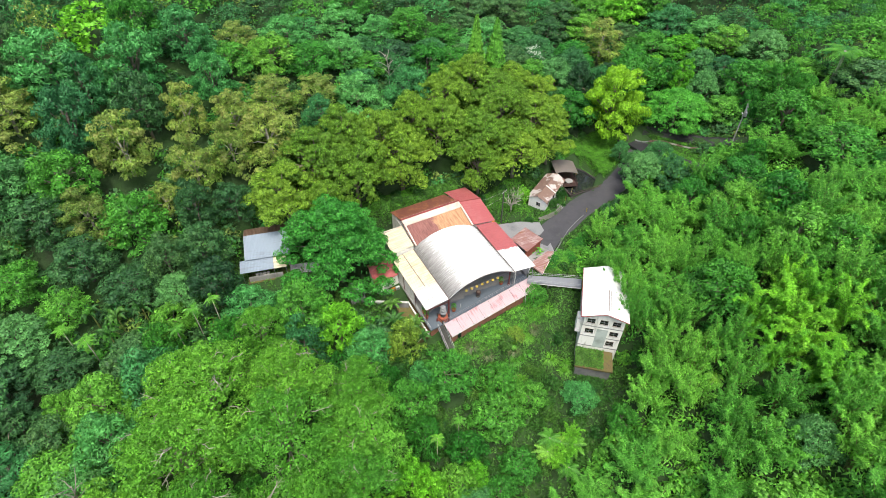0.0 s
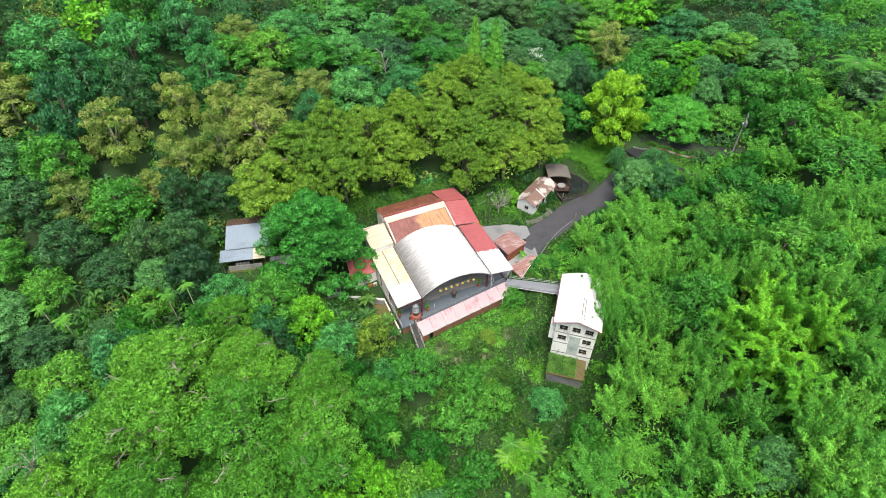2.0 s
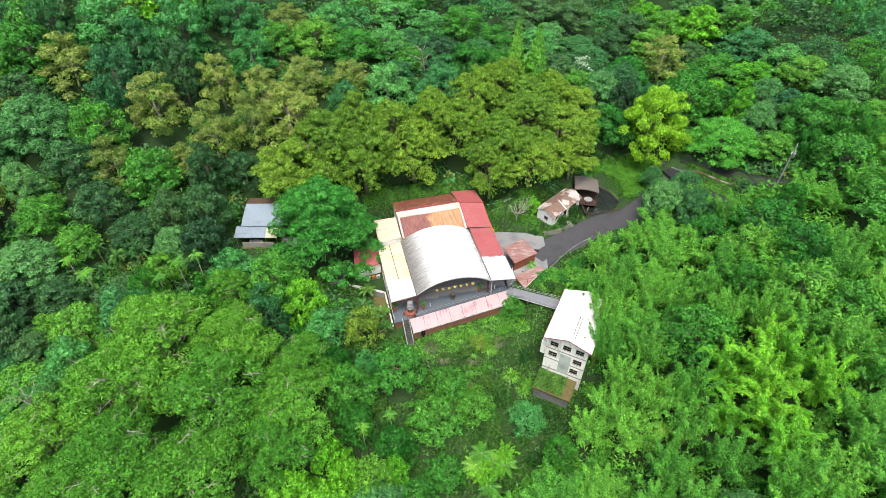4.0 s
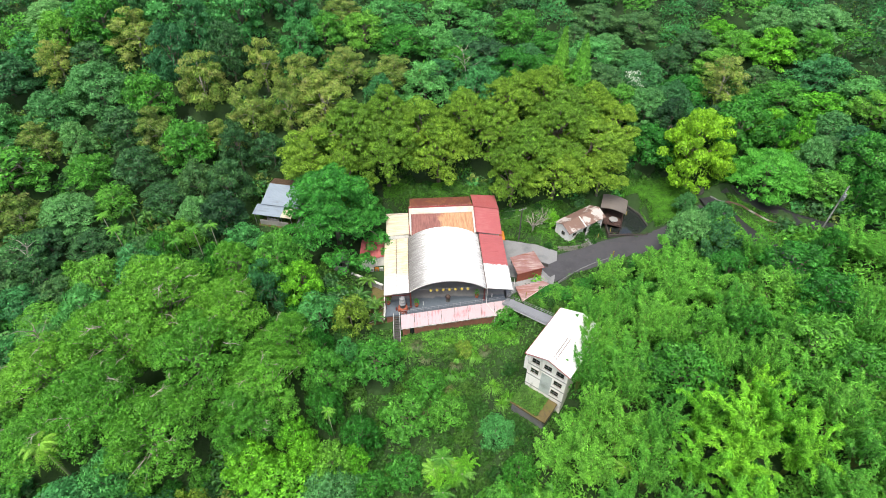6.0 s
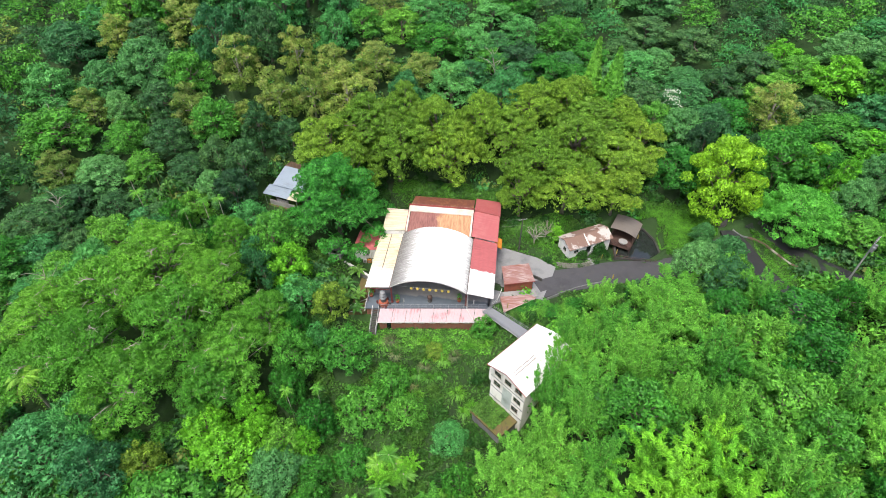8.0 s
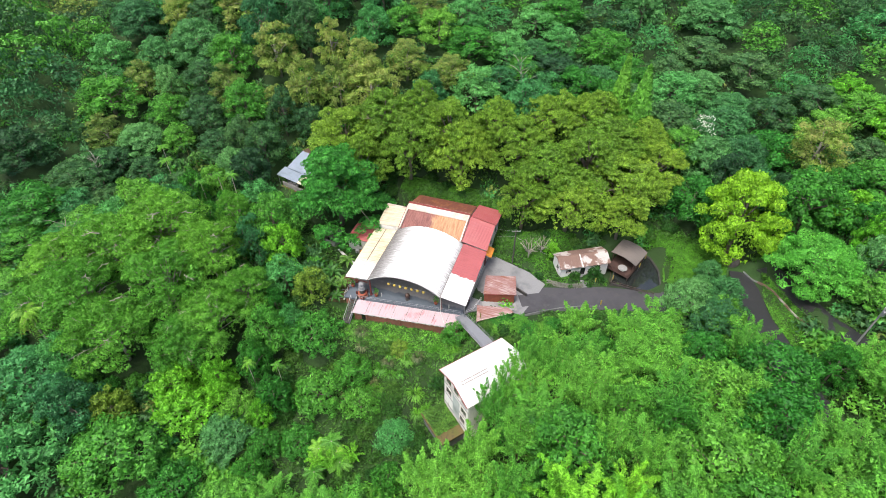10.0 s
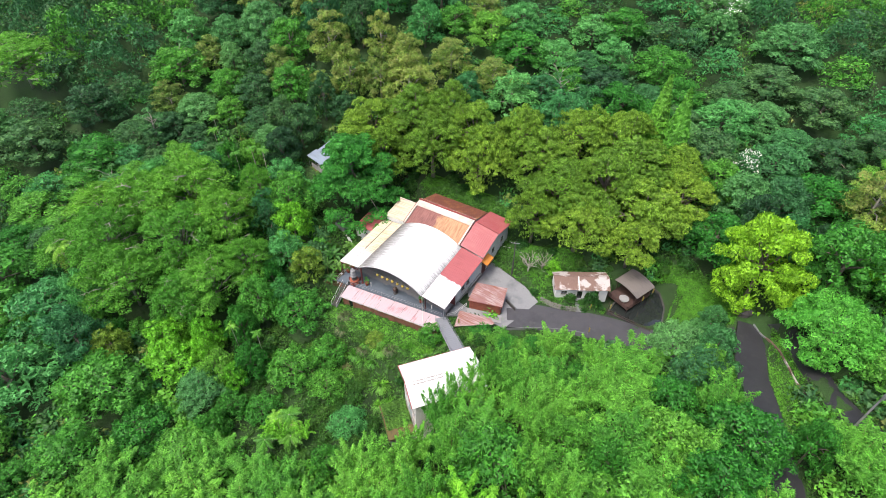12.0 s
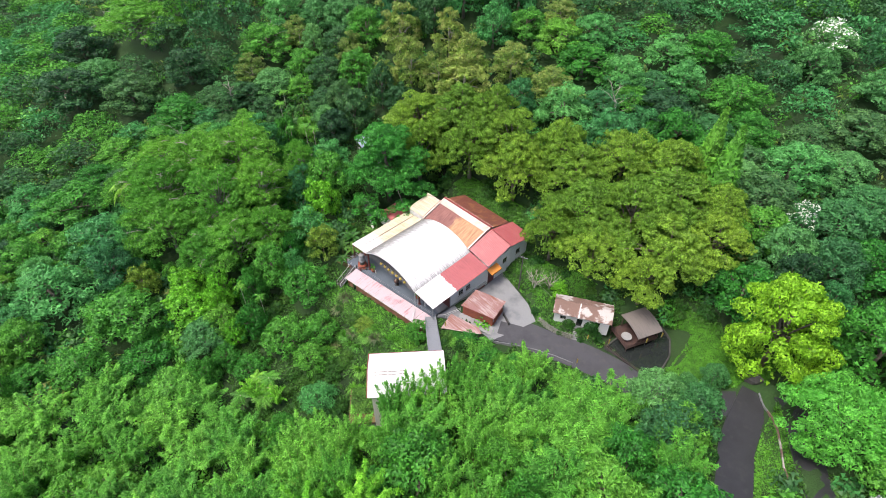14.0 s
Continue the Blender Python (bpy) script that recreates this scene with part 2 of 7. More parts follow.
ROAD = ((67, 75.5, -1.5), (74, 73.5, -1.5), (80, 74.8, -1.5), (86, 76.7, -1.5), (92, 77.9, -1.5), (98, 78.4, -1.4), (104, 79.5, -0.4), (110, 81.2, 1.6), (113.6, 82.6, 3.4))
ROAD_UP = ((115.2, 87, 4.2), (115.7, 79.5, 4.2), (116.5, 74, 4.5), (118.5, 67.5, 5.2), (121, 58, 6.0), (125, 46, 8.0))
LANE = ((119.5, 88, 6.0), (124, 81, 6.4), (128.5, 73, 7.5), (135, 66, 9.0), (144, 60, 11.0))
PADS = (  # level places: a line, its half width, the width of the bank
    (((34, 66, -0.4), (58, 66, -0.4), (58, 88, -0.4), (38, 88, -0.4)), 11.0, 7.0),
    (((102, 90, 0.5), (112, 92, 1.8)), 5.0, 7.0), (((70, 87, 0.8), (70, 85, 0.8)), 3.0, 4.0), (((80, 82.5, -0.4), (86, 85.5, -0.4)), 3.2, 3.0),
    (((92, 85.5, -2.5), (96, 89, -2.5)), 5.4, 1.6), (((24, 77, 0.0), (31, 76, -0.3)), 5.0, 5.0),
    (((9, 90, 4.2), (15, 92, 4.2)), 7.0, 5.0), (((31, 64, -2.0), (31, 69, -1.8)), 4.0, 3.0), (((34, 56.5, -3.2), (58, 58.0, -3.8)), 3.2, 2.6),
    (((59.0, 43.8, -9.2), (64.2, 38.6, -9.2)), 3.6, 3.5), (((35, 98.4, 4.2), (62, 97.2, 4.2)), 2.6, 2.4),
    (((63, 79, -1.7), (70, 74.5, -1.7)), 6.4, 1.6), (ROAD_UP, 3.0, 3.0), (LANE, 2.0, 3.0), (ROAD, 3.3, 1.8))


def land(x, y):
    z = spline(LAND, x, y)
    for line, half, bank in PADS:
        d, level = to_line(x, y, line)
        if d < half + bank:
            s = min(max((half + bank - d) / bank, 0), 1)
            z += (level - z) * s * s * (3 - 2 * s)
    return z


def ground_height(x, y):
    near = to_line(x, y, ROAD)[0] < 5 or to_line(x, y, ROAD_UP)[0] < 4
    bumps = 0.0 if near else 0.35 * noise.noise((x * 0.21, y * 0.21, 0.3)) + 0.14 * noise.noise((x * 0.8, y * 0.8, 2.1))
    far = max(0.0, math.hypot(x - 50, y - 70) - 260)
    return land(x, y) + bumps + 0.05 * far


def axis(a, b):
    """Grid lines: every metre across the clearing, wider outside."""
    fine = np.arange(a, b + 0.1, 1.0)
    out = np.cumsum(np.geomspace(1.4, 300, 34))
    return np.concatenate([(a - out)[::-1], fine, b + out])


GX, GY = axis(-12, 136), axis(20, 116)
gv = [(x, y, ground_height(x, y)) for y in GY for x in GX]
gw = len(GX)
gf = [(j * gw + i, j * gw + i + 1, (j + 1) * gw + i + 1, (j + 1) * gw + i) for j in range(len(GY) - 1) for i in range(gw - 1)]
m, n, l, b = material("grassy_soil", 0.95)
cover = noise_node(n, l, 0.12, 6.0)
col = ramp(n, l, cover, [(0.26, (0.022, 0.024, 0.011)), (0.38, (0.016, 0.042, 0.008)), (0.62, (0.022, 0.068, 0.008)), (0.8, (0.034, 0.056, 0.012))])
fine_grass = noise_node(n, l, 3.5, 6.0)
col = mixed(n, l, 0.6, col, ramp(n, l, fine_grass, [(0.3, (0.3, 0.3, 0.3)), (0.7, (1, 1, 1))]), "MULTIPLY")
l.new(col, b.inputs["Base Color"])
bump(n, l, b, fine_grass, 0.6, 0.15)
SOIL = m
ground = Shape().add(gv, gf)
tagged(part("ground", ground, SOIL, smooth=True), "grassy soil slopes of a wooded ravine", "ground", kind="structure")

# ---- building materials ----
def roof_paint(name, base, streak, edge=0.5, rust=None, scale=(0.25, 2.2, 1.0)):
    """Tin roof paint with weather streaks that run down the ribs, and patches of rust or moss."""
    m, n, l, b = material(name, 0.45, 0.0)
    run = noise_node(n, l, 1.6, 5.0, stretch=scale)
    blot = noise_node(n, l, 0.28, 4.0)
    mask = mixed(n, l, 0.5, run, blot)
    col = mixed(n, l, ramp(n, l, mask, [(edge, (0, 0, 0)), (edge + 0.14, (1, 1, 1))]), base, streak)
    if rust:
        col = mixed(n, l, ramp(n, l, noise_node(n, l, 0.9, 6.0, stretch=(scale[0] * 0.45, scale[1] * 1.2, 1.0)), [(0.50, (0, 0, 0)), (0.62, (0.9, 0.9, 0.9))]), col, rust)
    col = mixed(n, l, 0.3, col, ramp(n, l, noise_node(n, l, 7.0, 3.0), [(0.3, (0.6, 0.6, 0.6)), (0.7, (1, 1, 1))]), "MULTIPLY")
    l.new(col, b.inputs["Base Color"])
    return m


def vault_paint():
    """White paint, grey with moss and soot streaks low on both flanks of the vault."""
    m, n, l, b = material("vault_paint", 0.4)
    tc = n.new("ShaderNodeTexCoord")
    geo = n.new("ShaderNodeNewGeometry")
    sep = n.new("ShaderNodeSeparateXYZ")
    l.new(tc.outputs["Object"], sep.inputs["Vector"])
    sides = []
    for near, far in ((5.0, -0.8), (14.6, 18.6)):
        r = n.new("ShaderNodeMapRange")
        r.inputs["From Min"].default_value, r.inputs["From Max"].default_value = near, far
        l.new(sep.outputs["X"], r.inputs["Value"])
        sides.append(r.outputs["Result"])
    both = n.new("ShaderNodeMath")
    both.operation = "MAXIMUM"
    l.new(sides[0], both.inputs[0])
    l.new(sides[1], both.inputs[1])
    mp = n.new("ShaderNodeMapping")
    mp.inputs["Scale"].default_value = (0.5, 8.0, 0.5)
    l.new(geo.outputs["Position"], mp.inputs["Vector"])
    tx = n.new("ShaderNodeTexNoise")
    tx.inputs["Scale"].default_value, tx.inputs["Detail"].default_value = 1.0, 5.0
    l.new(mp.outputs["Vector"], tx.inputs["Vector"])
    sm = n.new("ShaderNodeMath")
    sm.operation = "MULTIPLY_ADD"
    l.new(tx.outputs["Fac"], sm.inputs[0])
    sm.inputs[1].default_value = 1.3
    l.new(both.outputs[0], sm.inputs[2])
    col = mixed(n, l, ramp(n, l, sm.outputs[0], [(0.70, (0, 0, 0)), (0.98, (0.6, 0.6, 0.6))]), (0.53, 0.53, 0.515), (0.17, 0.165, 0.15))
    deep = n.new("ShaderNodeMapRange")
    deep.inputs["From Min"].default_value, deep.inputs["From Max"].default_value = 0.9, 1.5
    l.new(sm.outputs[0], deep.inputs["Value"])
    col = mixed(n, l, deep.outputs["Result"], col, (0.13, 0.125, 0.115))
    l.new(col, b.inputs["Base Color"])
    return m


def two_paints(name, front, back, at, streak, ragged=1.0, soft=0.08, runs=(0.25, 2.2, 1.0)):
    """Tin painted in two colours that meet along a ragged line across the roof, with weather streaks down the ribs."""
    m, n, l, b = material(name, 0.45)
    tc = n.new("ShaderNodeTexCoord")
    sep = n.new("ShaderNodeSeparateXYZ")
    l.new(tc.outputs["Object"], sep.inputs["Vector"])
    edge = n.new("ShaderNodeMath")
    edge.operation = "MULTIPLY_ADD"
    l.new(noise_node(n, l, 1.1, 5.0, rough=0.7), edge.inputs[0])
    edge.inputs[1].default_value = ragged * 2
    l.new(sep.outputs["Y"], edge.inputs[2])
    reach = n.new("ShaderNodeMapRange")
    reach.inputs["From Min"].default_value, reach.inputs["From Max"].default_value = at + ragged - soft, at + ragged + soft
    l.new(edge.outputs[0], reach.inputs["Value"])
    col = mixed(n, l, reach.outputs["Result"], front, back)
    dirt = mixed(n, l, 0.45, noise_node(n, l, 1.6, 5.0, stretch=runs), noise_node(n, l, 0.3, 5.0))
    col = mixed(n, l, ramp(n, l, dirt, [(0.46, (0, 0, 0)), (0.64, (0.85, 0.85, 0.85))]), col, streak, "MULTIPLY")
    col = mixed(n, l, 0.25, col, ramp(n, l, noise_node(n, l, 7.0, 3.0), [(0.3, (0.65, 0.65, 0.65)), (0.7, (1, 1, 1))]), "MULTIPLY")
    l.new(col, b.inputs["Base Color"])
    return m


def rear_rust():
    """Maroon tin with a broad patch of orange rust on one half, streaked down the ribs."""
    m, n, l, b = material("patchy_rusted_tin", 0.6)
    tc = n.new("ShaderNodeTexCoord")
    sep = n.new("ShaderNodeSeparateXYZ")
    l.new(tc.outputs["Object"], sep.inputs["Vector"])
    edge = n.new("ShaderNodeMath")
    edge.operation = "MULTIPLY_ADD"
    l.new(noise_node(n, l, 0.5, 6.0, stretch=(1.4, 0.6, 1.0)), edge.inputs[0])
    edge.inputs[1].default_value = 9.0
    l.new(sep.outputs["X"], edge.inputs[2])
    patch = ramp(n, l, noise_node(n, l, 1.2, 6.0, stretch=(2.2, 0.3, 1)), [(0.35, (0.27, 0.125, 0.055)), (0.6, (0.38, 0.22, 0.11))])
    base = ramp(n, l, noise_node(n, l, 1.6, 5.0, stretch=(2.4, 0.2, 1)), [(0.35, (0.13, 0.042, 0.035)), (0.62, (0.21, 0.085, 0.065))])
    reach = n.new("ShaderNodeMapRange")
    reach.inputs["From Min"].default_value, reach.inputs["From Max"].default_value = 11.2, 12.6
    l.new(edge.outputs[0], reach.inputs["Value"])
    col = mixed(n, l, reach.outputs["Result"], base, patch)
    l.new(col, b.inputs["Base Color"])
    return m


VAULT = vault_paint()
WING_PAINT = two_paints("white_and_red_tin", (0.54, 0.54, 0.525), (0.335, 0.088, 0.088), 7.0, (0.74, 0.72, 0.70), 0.9)
LEAN_PAINT = two_paints("white_and_cream_tin", (0.52, 0.52, 0.505), (0.55, 0.49, 0.345), 5.4, (0.62, 0.55, 0.44), 1.2, 0.9)
PATCHY_RUST = rear_rust()
TIN_WHITE = roof_paint("white_tin", (0.54, 0.54, 0.525), (0.34, 0.335, 0.315), 0.48, rust=(0.36, 0.345, 0.32))
TIN_PALE = roof_paint("pale_tin", (0.60, 0.60, 0.58), (0.50, 0.50, 0.475), 0.52)
TIN_CREAM = roof_paint("cream_tin", (0.52, 0.47, 0.335), (0.36, 0.31, 0.21), 0.50, rust=(0.40, 0.33, 0.22))
TIN_RED = roof_paint("red_tin", (0.31, 0.075, 0.075), (0.34, 0.105, 0.10), 0.47)
TIN_PINK = roof_paint("faded_pink_tin", (0.41, 0.32, 0.33), (0.34, 0.14, 0.15), 0.53, scale=(2.2, 0.2, 1))
TIN_RUST = roof_paint("rusted_tin", (0.16, 0.055, 0.040), (0.12, 0.040, 0.028), 0.5, rust=(0.25, 0.115, 0.05), scale=(2.2, 0.25, 1))
TIN_RUSTY = roof_paint("rust_streaked_tin", (0.24, 0.12, 0.105), (0.36, 0.28, 0.255), 0.46, rust=(0.20, 0.07, 0.03))
TIN_BLUE = roof_paint("blue_grey_tin", (0.20, 0.25, 0.30), (0.15, 0.18, 0.21), 0.52)
TIN_BROWN = roof_paint("brown_tin", (0.10, 0.065, 0.045), (0.06, 0.045, 0.035), 0.5)
TIN_GREY = roof_paint("grey_tin", (0.17, 0.18, 0.19), (0.11, 0.115, 0.12), 0.5)
TRIM_RED = worn("red_trim", (0.22, 0.035, 0.03), (0.14, 0.04, 0.03), 0.6)
TRIM_CREAM = worn("cream_trim", (0.58, 0.50, 0.42), (0.40, 0.31, 0.24), 0.6)
WHITE_WALL = worn("white_wall_paint", (0.66, 0.66, 0.63), (0.50, 0.50, 0.46), 0.85, big=0.4, amount=(0.5, 0.8), stretch=(1, 1, 0.3))
RENDER = worn("white_render", (0.76, 0.75, 0.69), (0.56, 0.55, 0.48), 0.85, big=0.5, amount=(0.5, 0.75), stretch=(1, 1, 0.25), second=(0.45, 0.45, 0.38))
PLASTER = worn("pale_green_plaster", (0.42, 0.47, 0.43), (0.24, 0.28, 0.24), 0.85, big=0.5)
ORANGE_WALL = worn("orange_brown_wall", (0.26, 0.11, 0.065), (0.17, 0.075, 0.05), 0.85, big=0.6)
BRICK_RED = worn("red_brick", (0.28, 0.075, 0.04), (0.18, 0.05, 0.03), 0.9, big=0.8)
CONCRETE = worn("grey_concrete", (0.20, 0.205, 0.205), (0.12, 0.125, 0.13), 0.8, big=0.35)
CONCRETE_PALE = worn("pale_concrete", (0.26, 0.26, 0.25), (0.17, 0.17, 0.16), 0.85, big=0.3)
CONCRETE_MOSS = worn("mossy_concrete", (0.125, 0.095, 0.035), (0.10, 0.105, 0.022), 0.95, big=0.45, second=(0.05, 0.045, 0.03))
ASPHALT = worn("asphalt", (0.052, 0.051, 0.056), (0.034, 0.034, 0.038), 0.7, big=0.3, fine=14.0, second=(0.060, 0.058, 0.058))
# same asphalt at half the tone, smoother, for junction, climbing road and lane
ASPHALT_DARK = worn("damp_asphalt", (0.026, 0.026, 0.029), (0.018, 0.018, 0.020), 0.5, big=0.3, fine=14.0, second=(0.034, 0.033, 0.033))
STEEL = worn("grey_steel", (0.28, 0.29, 0.30), (0.18, 0.18, 0.18), 0.45, 0.6, big=1.5)
PIPE_WHITE = worn("white_pipe", (0.5, 0.5, 0.48), (0.33, 0.33, 0.3), 0.5, big=1.5)
MAROON = worn("maroon_paint", (0.12, 0.022, 0.02), (0.07, 0.02, 0.018), 0.6, big=1.0)
DARK_STONE = worn("dark_stone", (0.065, 0.06, 0.055), (0.035, 0.035, 0.032), 0.8, big=1.0)
BROWN_ROOF = worn("weathered_brown_roof", (0.17, 0.105, 0.08), (0.42, 0.38, 0.35), 0.9, big=0.35, amount=(0.5, 0.56))
YELLOW_CLOTH = worn("yellow_cloth", (0.42, 0.33, 0.05), (0.36, 0.27, 0.05), 0.8, big=2.0)
ORANGE_TIN = worn("orange_tin", (0.55, 0.20, 0.012), (0.42, 0.13, 0.012), 0.6, big=2.0)
WOOD_DARK = worn("dark_red_wood", (0.065, 0.032, 0.024), (0.04, 0.025, 0.02), 0.8, big=1.5)
GLASS, gn, gl, gb = material("dark_window_glass", 0.08)
gb.inputs["Base Color"].default_value = (0.015, 0.018, 0.018, 1)
gb.inputs["Specular IOR Level"].default_value = 0.6
WATER, gn, gl, gb = material("still_pond_water", 0.04)
gb.inputs["Base Color"].default_value = (0.018, 0.022, 0.020, 1)
gb.inputs["Specular IOR Level"].default_value = 1.0
bump(gn, gl, gb, noise_node(gn, gl, 1.5, 3.0), 0.06, 0.03)


def wet_floor():
    """Grey cement floor, darker and smoother where the rain blows in."""
    m, n, l, b = material("cement_floor", 0.6)
    tc = n.new("ShaderNodeTexCoord")
    sep = n.new("ShaderNodeSeparateXYZ")
    l.new(tc.outputs["Object"], sep.inputs["Vector"])
    edge = n.new("ShaderNodeMath")
    edge.operation = "MULTIPLY_ADD"
    l.new(noise_node(n, l, 0.25, 4.0), edge.inputs[0])
    edge.inputs[1].default_value = 2.4
    l.new(sep.outputs["Y"], edge.inputs[2])
    mask = ramp(n, l, edge.outputs[0], [(0.0, (0, 0, 0)), (1.0, (1, 1, 1))])
    rg = n.new("ShaderNodeMapRange")
    rg.inputs["From Min"].default_value, rg.inputs["From Max"].default_value = 3.7, 4.3
    l.new(edge.outputs[0], rg.inputs["Value"])
    col = mixed(n, l, rg.outputs["Result"], (0.085, 0.105, 0.125), (0.24, 0.235, 0.225))
    col = mixed(n, l, 0.4, col, ramp(n, l, noise_node(n, l, 1.2, 5.0), [(0.3, (0.6, 0.6, 0.6)), (0.65, (1, 1, 1))]), "MULTIPLY")
    l.new(col, b.inputs["Base Color"])
    return m


FLOOR = wet_floor()


def rail(shape, points, height=1.0, every=1.2, bars=2, radius=0.035):
    """Posts and rails along a line of points."""
    for (ax, ay, az), (bx, by, bz) in zip(points, points[1:]):
        d = math.dist((ax, ay), (bx, by))
        k = max(1, round(d / every))
        for i in range(k + 1):
            s = i / k
            x, y, z = ax + (bx - ax) * s, ay + (by - ay) * s, az + (bz - az) * s
            shape.tube([(x, y, z - 0.05), (x, y, z + height)], radius, 5)
        for q in range(bars):
            h = height * (q + 1) / bars
            shape.tube([(ax, ay, az + h), (bx, by, bz + h)], radius, 5)
    return shape


def window(parent, x0, x1, z0, z1, y, out=-1, mat=None, panes=2, turn=False):
    """A window in a wall that faces along local y (or x if turned): frame, sill and panes."""
    def spot(a, d, z):
        return (y + d * out, a, z) if turn else (a, y + d * out, z)

    def block(a0, a1, d0, d1, za, zb):
        p, q = spot(a0, d0, za), spot(a1, d1, zb)
        return Shape().box(*[min(i, j) for i, j in zip(p, q)], *[max(i, j) for i, j in zip(p, q)])
    w = part("window", block(x0 - 0.06, x1 + 0.06, 0.004, 0.05, z0 - 0.06, z0), TRIM_CREAM, parent)
    part("frame", block(x0 - 0.06, x1 + 0.06, 0.004, 0.05, z1, z1 + 0.06), TRIM_CREAM, w)
    part("sill", block(x0 - 0.1, x1 + 0.1, 0.004, 0.12, z0 - 0.12, z0 - 0.06), CONCRETE_PALE, w)
    for i in range(panes):
        a, c = x0 + (x1 - x0) * i / panes, x0 + (x1 - x0) * (i + 1) / panes
        part("pane", block(a + 0.03, c - 0.03, 0.004, 0.02, z0 + 0.03, z1 - 0.03), GLASS, w)
        if i:
            part("mullion", block(a - 0.03, a + 0.03, 0.004, 0.05, z0, z1), STEEL, w)
    part("bar", block(x0, x1, 0.022, 0.05, (z0 + z1) / 2 - 0.02, (z0 + z1) / 2 + 0.02), STEEL, w)
    return w


# ---- the temple: an open hall under a vault, with wings round it ----
TEMPLE = pose(39.3, 62.9, 0, 0, 0, -2.7)
SPAN, RISE, EAVE, DEEP = 15.8, 2.8, 5.1, 16.6
ARC_R = ((SPAN / 2) ** 2 + RISE ** 2) / (2 * RISE)


def arc(u, lift=0.0):
    """Height of the vault over u."""
    return EAVE + RISE - ARC_R + math.sqrt(max(0, (ARC_R + lift) ** 2 - (u - SPAN / 2) ** 2))


hall = thing("temple_hall", "open temple hall under a weathered white vaulted tin roof", "temple", TEMPLE)
floor_line = [(-5.3, -1.9), (-2.1, -1.6), (20.6, 1.1), (21.2, 16.5), (-5.3, 16.5)]
part("floor_slab", Shape().prism(floor_line, -0.35, 0.0), FLOOR, hall, "grey cement floor, wet along the open front")
part("plinth", Shape().prism([(-5.1, -1.6), (-2.0, -1.3), (20.4, 1.4), (20.8, 16.3), (-5.1, 16.3)], -5.0, -0.36), ORANGE_WALL, hall)
step = 0.79
sheet_mesh = Shape()
us = [SPAN * i / 36 for i in range(37)]
prof = [(u - 0.0, arc(u)) for u in us]
ribs = (0.0, 0.07, 0.14, 0.33, 0.40, 0.47, 0.66, 0.73, 0.785)
lift = (0.0, 0.05, 0.0, 0.0, 0.05, 0.0, 0.0, 0.05, 0.0)
rows = [[(u, v, z + h) for u, z in prof] for v, h in zip(ribs, lift)] + [[(u, v, z - 0.05) for u, z in prof] for v in (0.785, 0.0)]
k = len(prof)
sheet_mesh.add([p for row in rows for p in row], [(i * k + j, i * k + j + 1, ((i + 1) % len(rows)) * k + j + 1, ((i + 1) % len(rows)) * k + j) for i in range(len(rows)) for j in range(k - 1)])
sheet_me = sheet_mesh.mesh("roof_sheet")
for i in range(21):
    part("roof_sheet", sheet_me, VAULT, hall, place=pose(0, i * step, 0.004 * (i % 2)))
for v in (0.02, 5.5, 11.0, 16.4):
    rim = Shape()
    rim.tube([(u, v, arc(u) - 0.18) for u in us], 0.09, 6)
    part("arch_truss", rim, STEEL, hall)
edge = Shape()
pts = [(u, arc(u)) for u in us]
for (ua, za), (ub, zb) in zip(pts, pts[1:]):
    edge.add([(ua, -0.06, za - 0.13), (ub, -0.06, zb - 0.13), (ub, -0.06, zb + 0.07), (ua, -0.06, za + 0.07), (ua, -0.01, za - 0.13), (ub, -0.01, zb - 0.13), (ub, -0.01, zb + 0.07), (ua, -0.01, za + 0.07)],
             [(0, 1, 2, 3), (5, 4, 7, 6), (3, 2, 6, 7), (0, 4, 5, 1)])
part("fascia", edge, TIN_WHITE, hall)
for u in (0.0, SPAN):
    part("gutter", Shape().box(u - 0.16, 0.0, EAVE - 0.22, u + 0.16, DEEP, EAVE - 0.06), TIN_BROWN, hall)
for u, v in ((0.1, 0.4), (15.7, 1.4), (0.1, 6.5), (15.7, 6.5), (0.1, 12.5), (15.7, 12.5)):
    part("column", Shape().lathe(u, v, [(0.3, 0.0), (0.3, 0.25), (0.19, 0.3), (0.18, EAVE - 0.35), (0.26, EAVE - 0.3), (0.26, EAVE - 0.2)], 14), MAROON, hall)
part("rear_wall", Shape().box(0.2, 13.6, 0.0, 15.6, 13.9, EAVE - 0.3), PLASTER, hall)
part("doorway", Shape().box(5.6, 13.52, 0.0, 10.2, 13.596, 3.4), MAROON, hall)
gab = Shape()
for (ua, za), (ub, zb) in zip(pts[1:-1], pts[2:-1]):
    gab.face((ua, 13.65, EAVE - 0.3), (ub, 13.65, EAVE - 0.3), (ub, 13.65, zb - 0.25), (ua, 13.65, za - 0.25))
    gab.face((ua, 13.85, EAVE - 0.3), (ua, 13.85, za - 0.25), (ub, 13.85, zb - 0.25), (ub, 13.85, EAVE - 0.3))
part("gable_wall", gab, PLASTER, hall)
part("front_railing", rail(Shape(), [(-2.0, -1.45, 0), (20.0, 1.2, 0)], 0.95, 1.6, 2, 0.03), STEEL, hall)

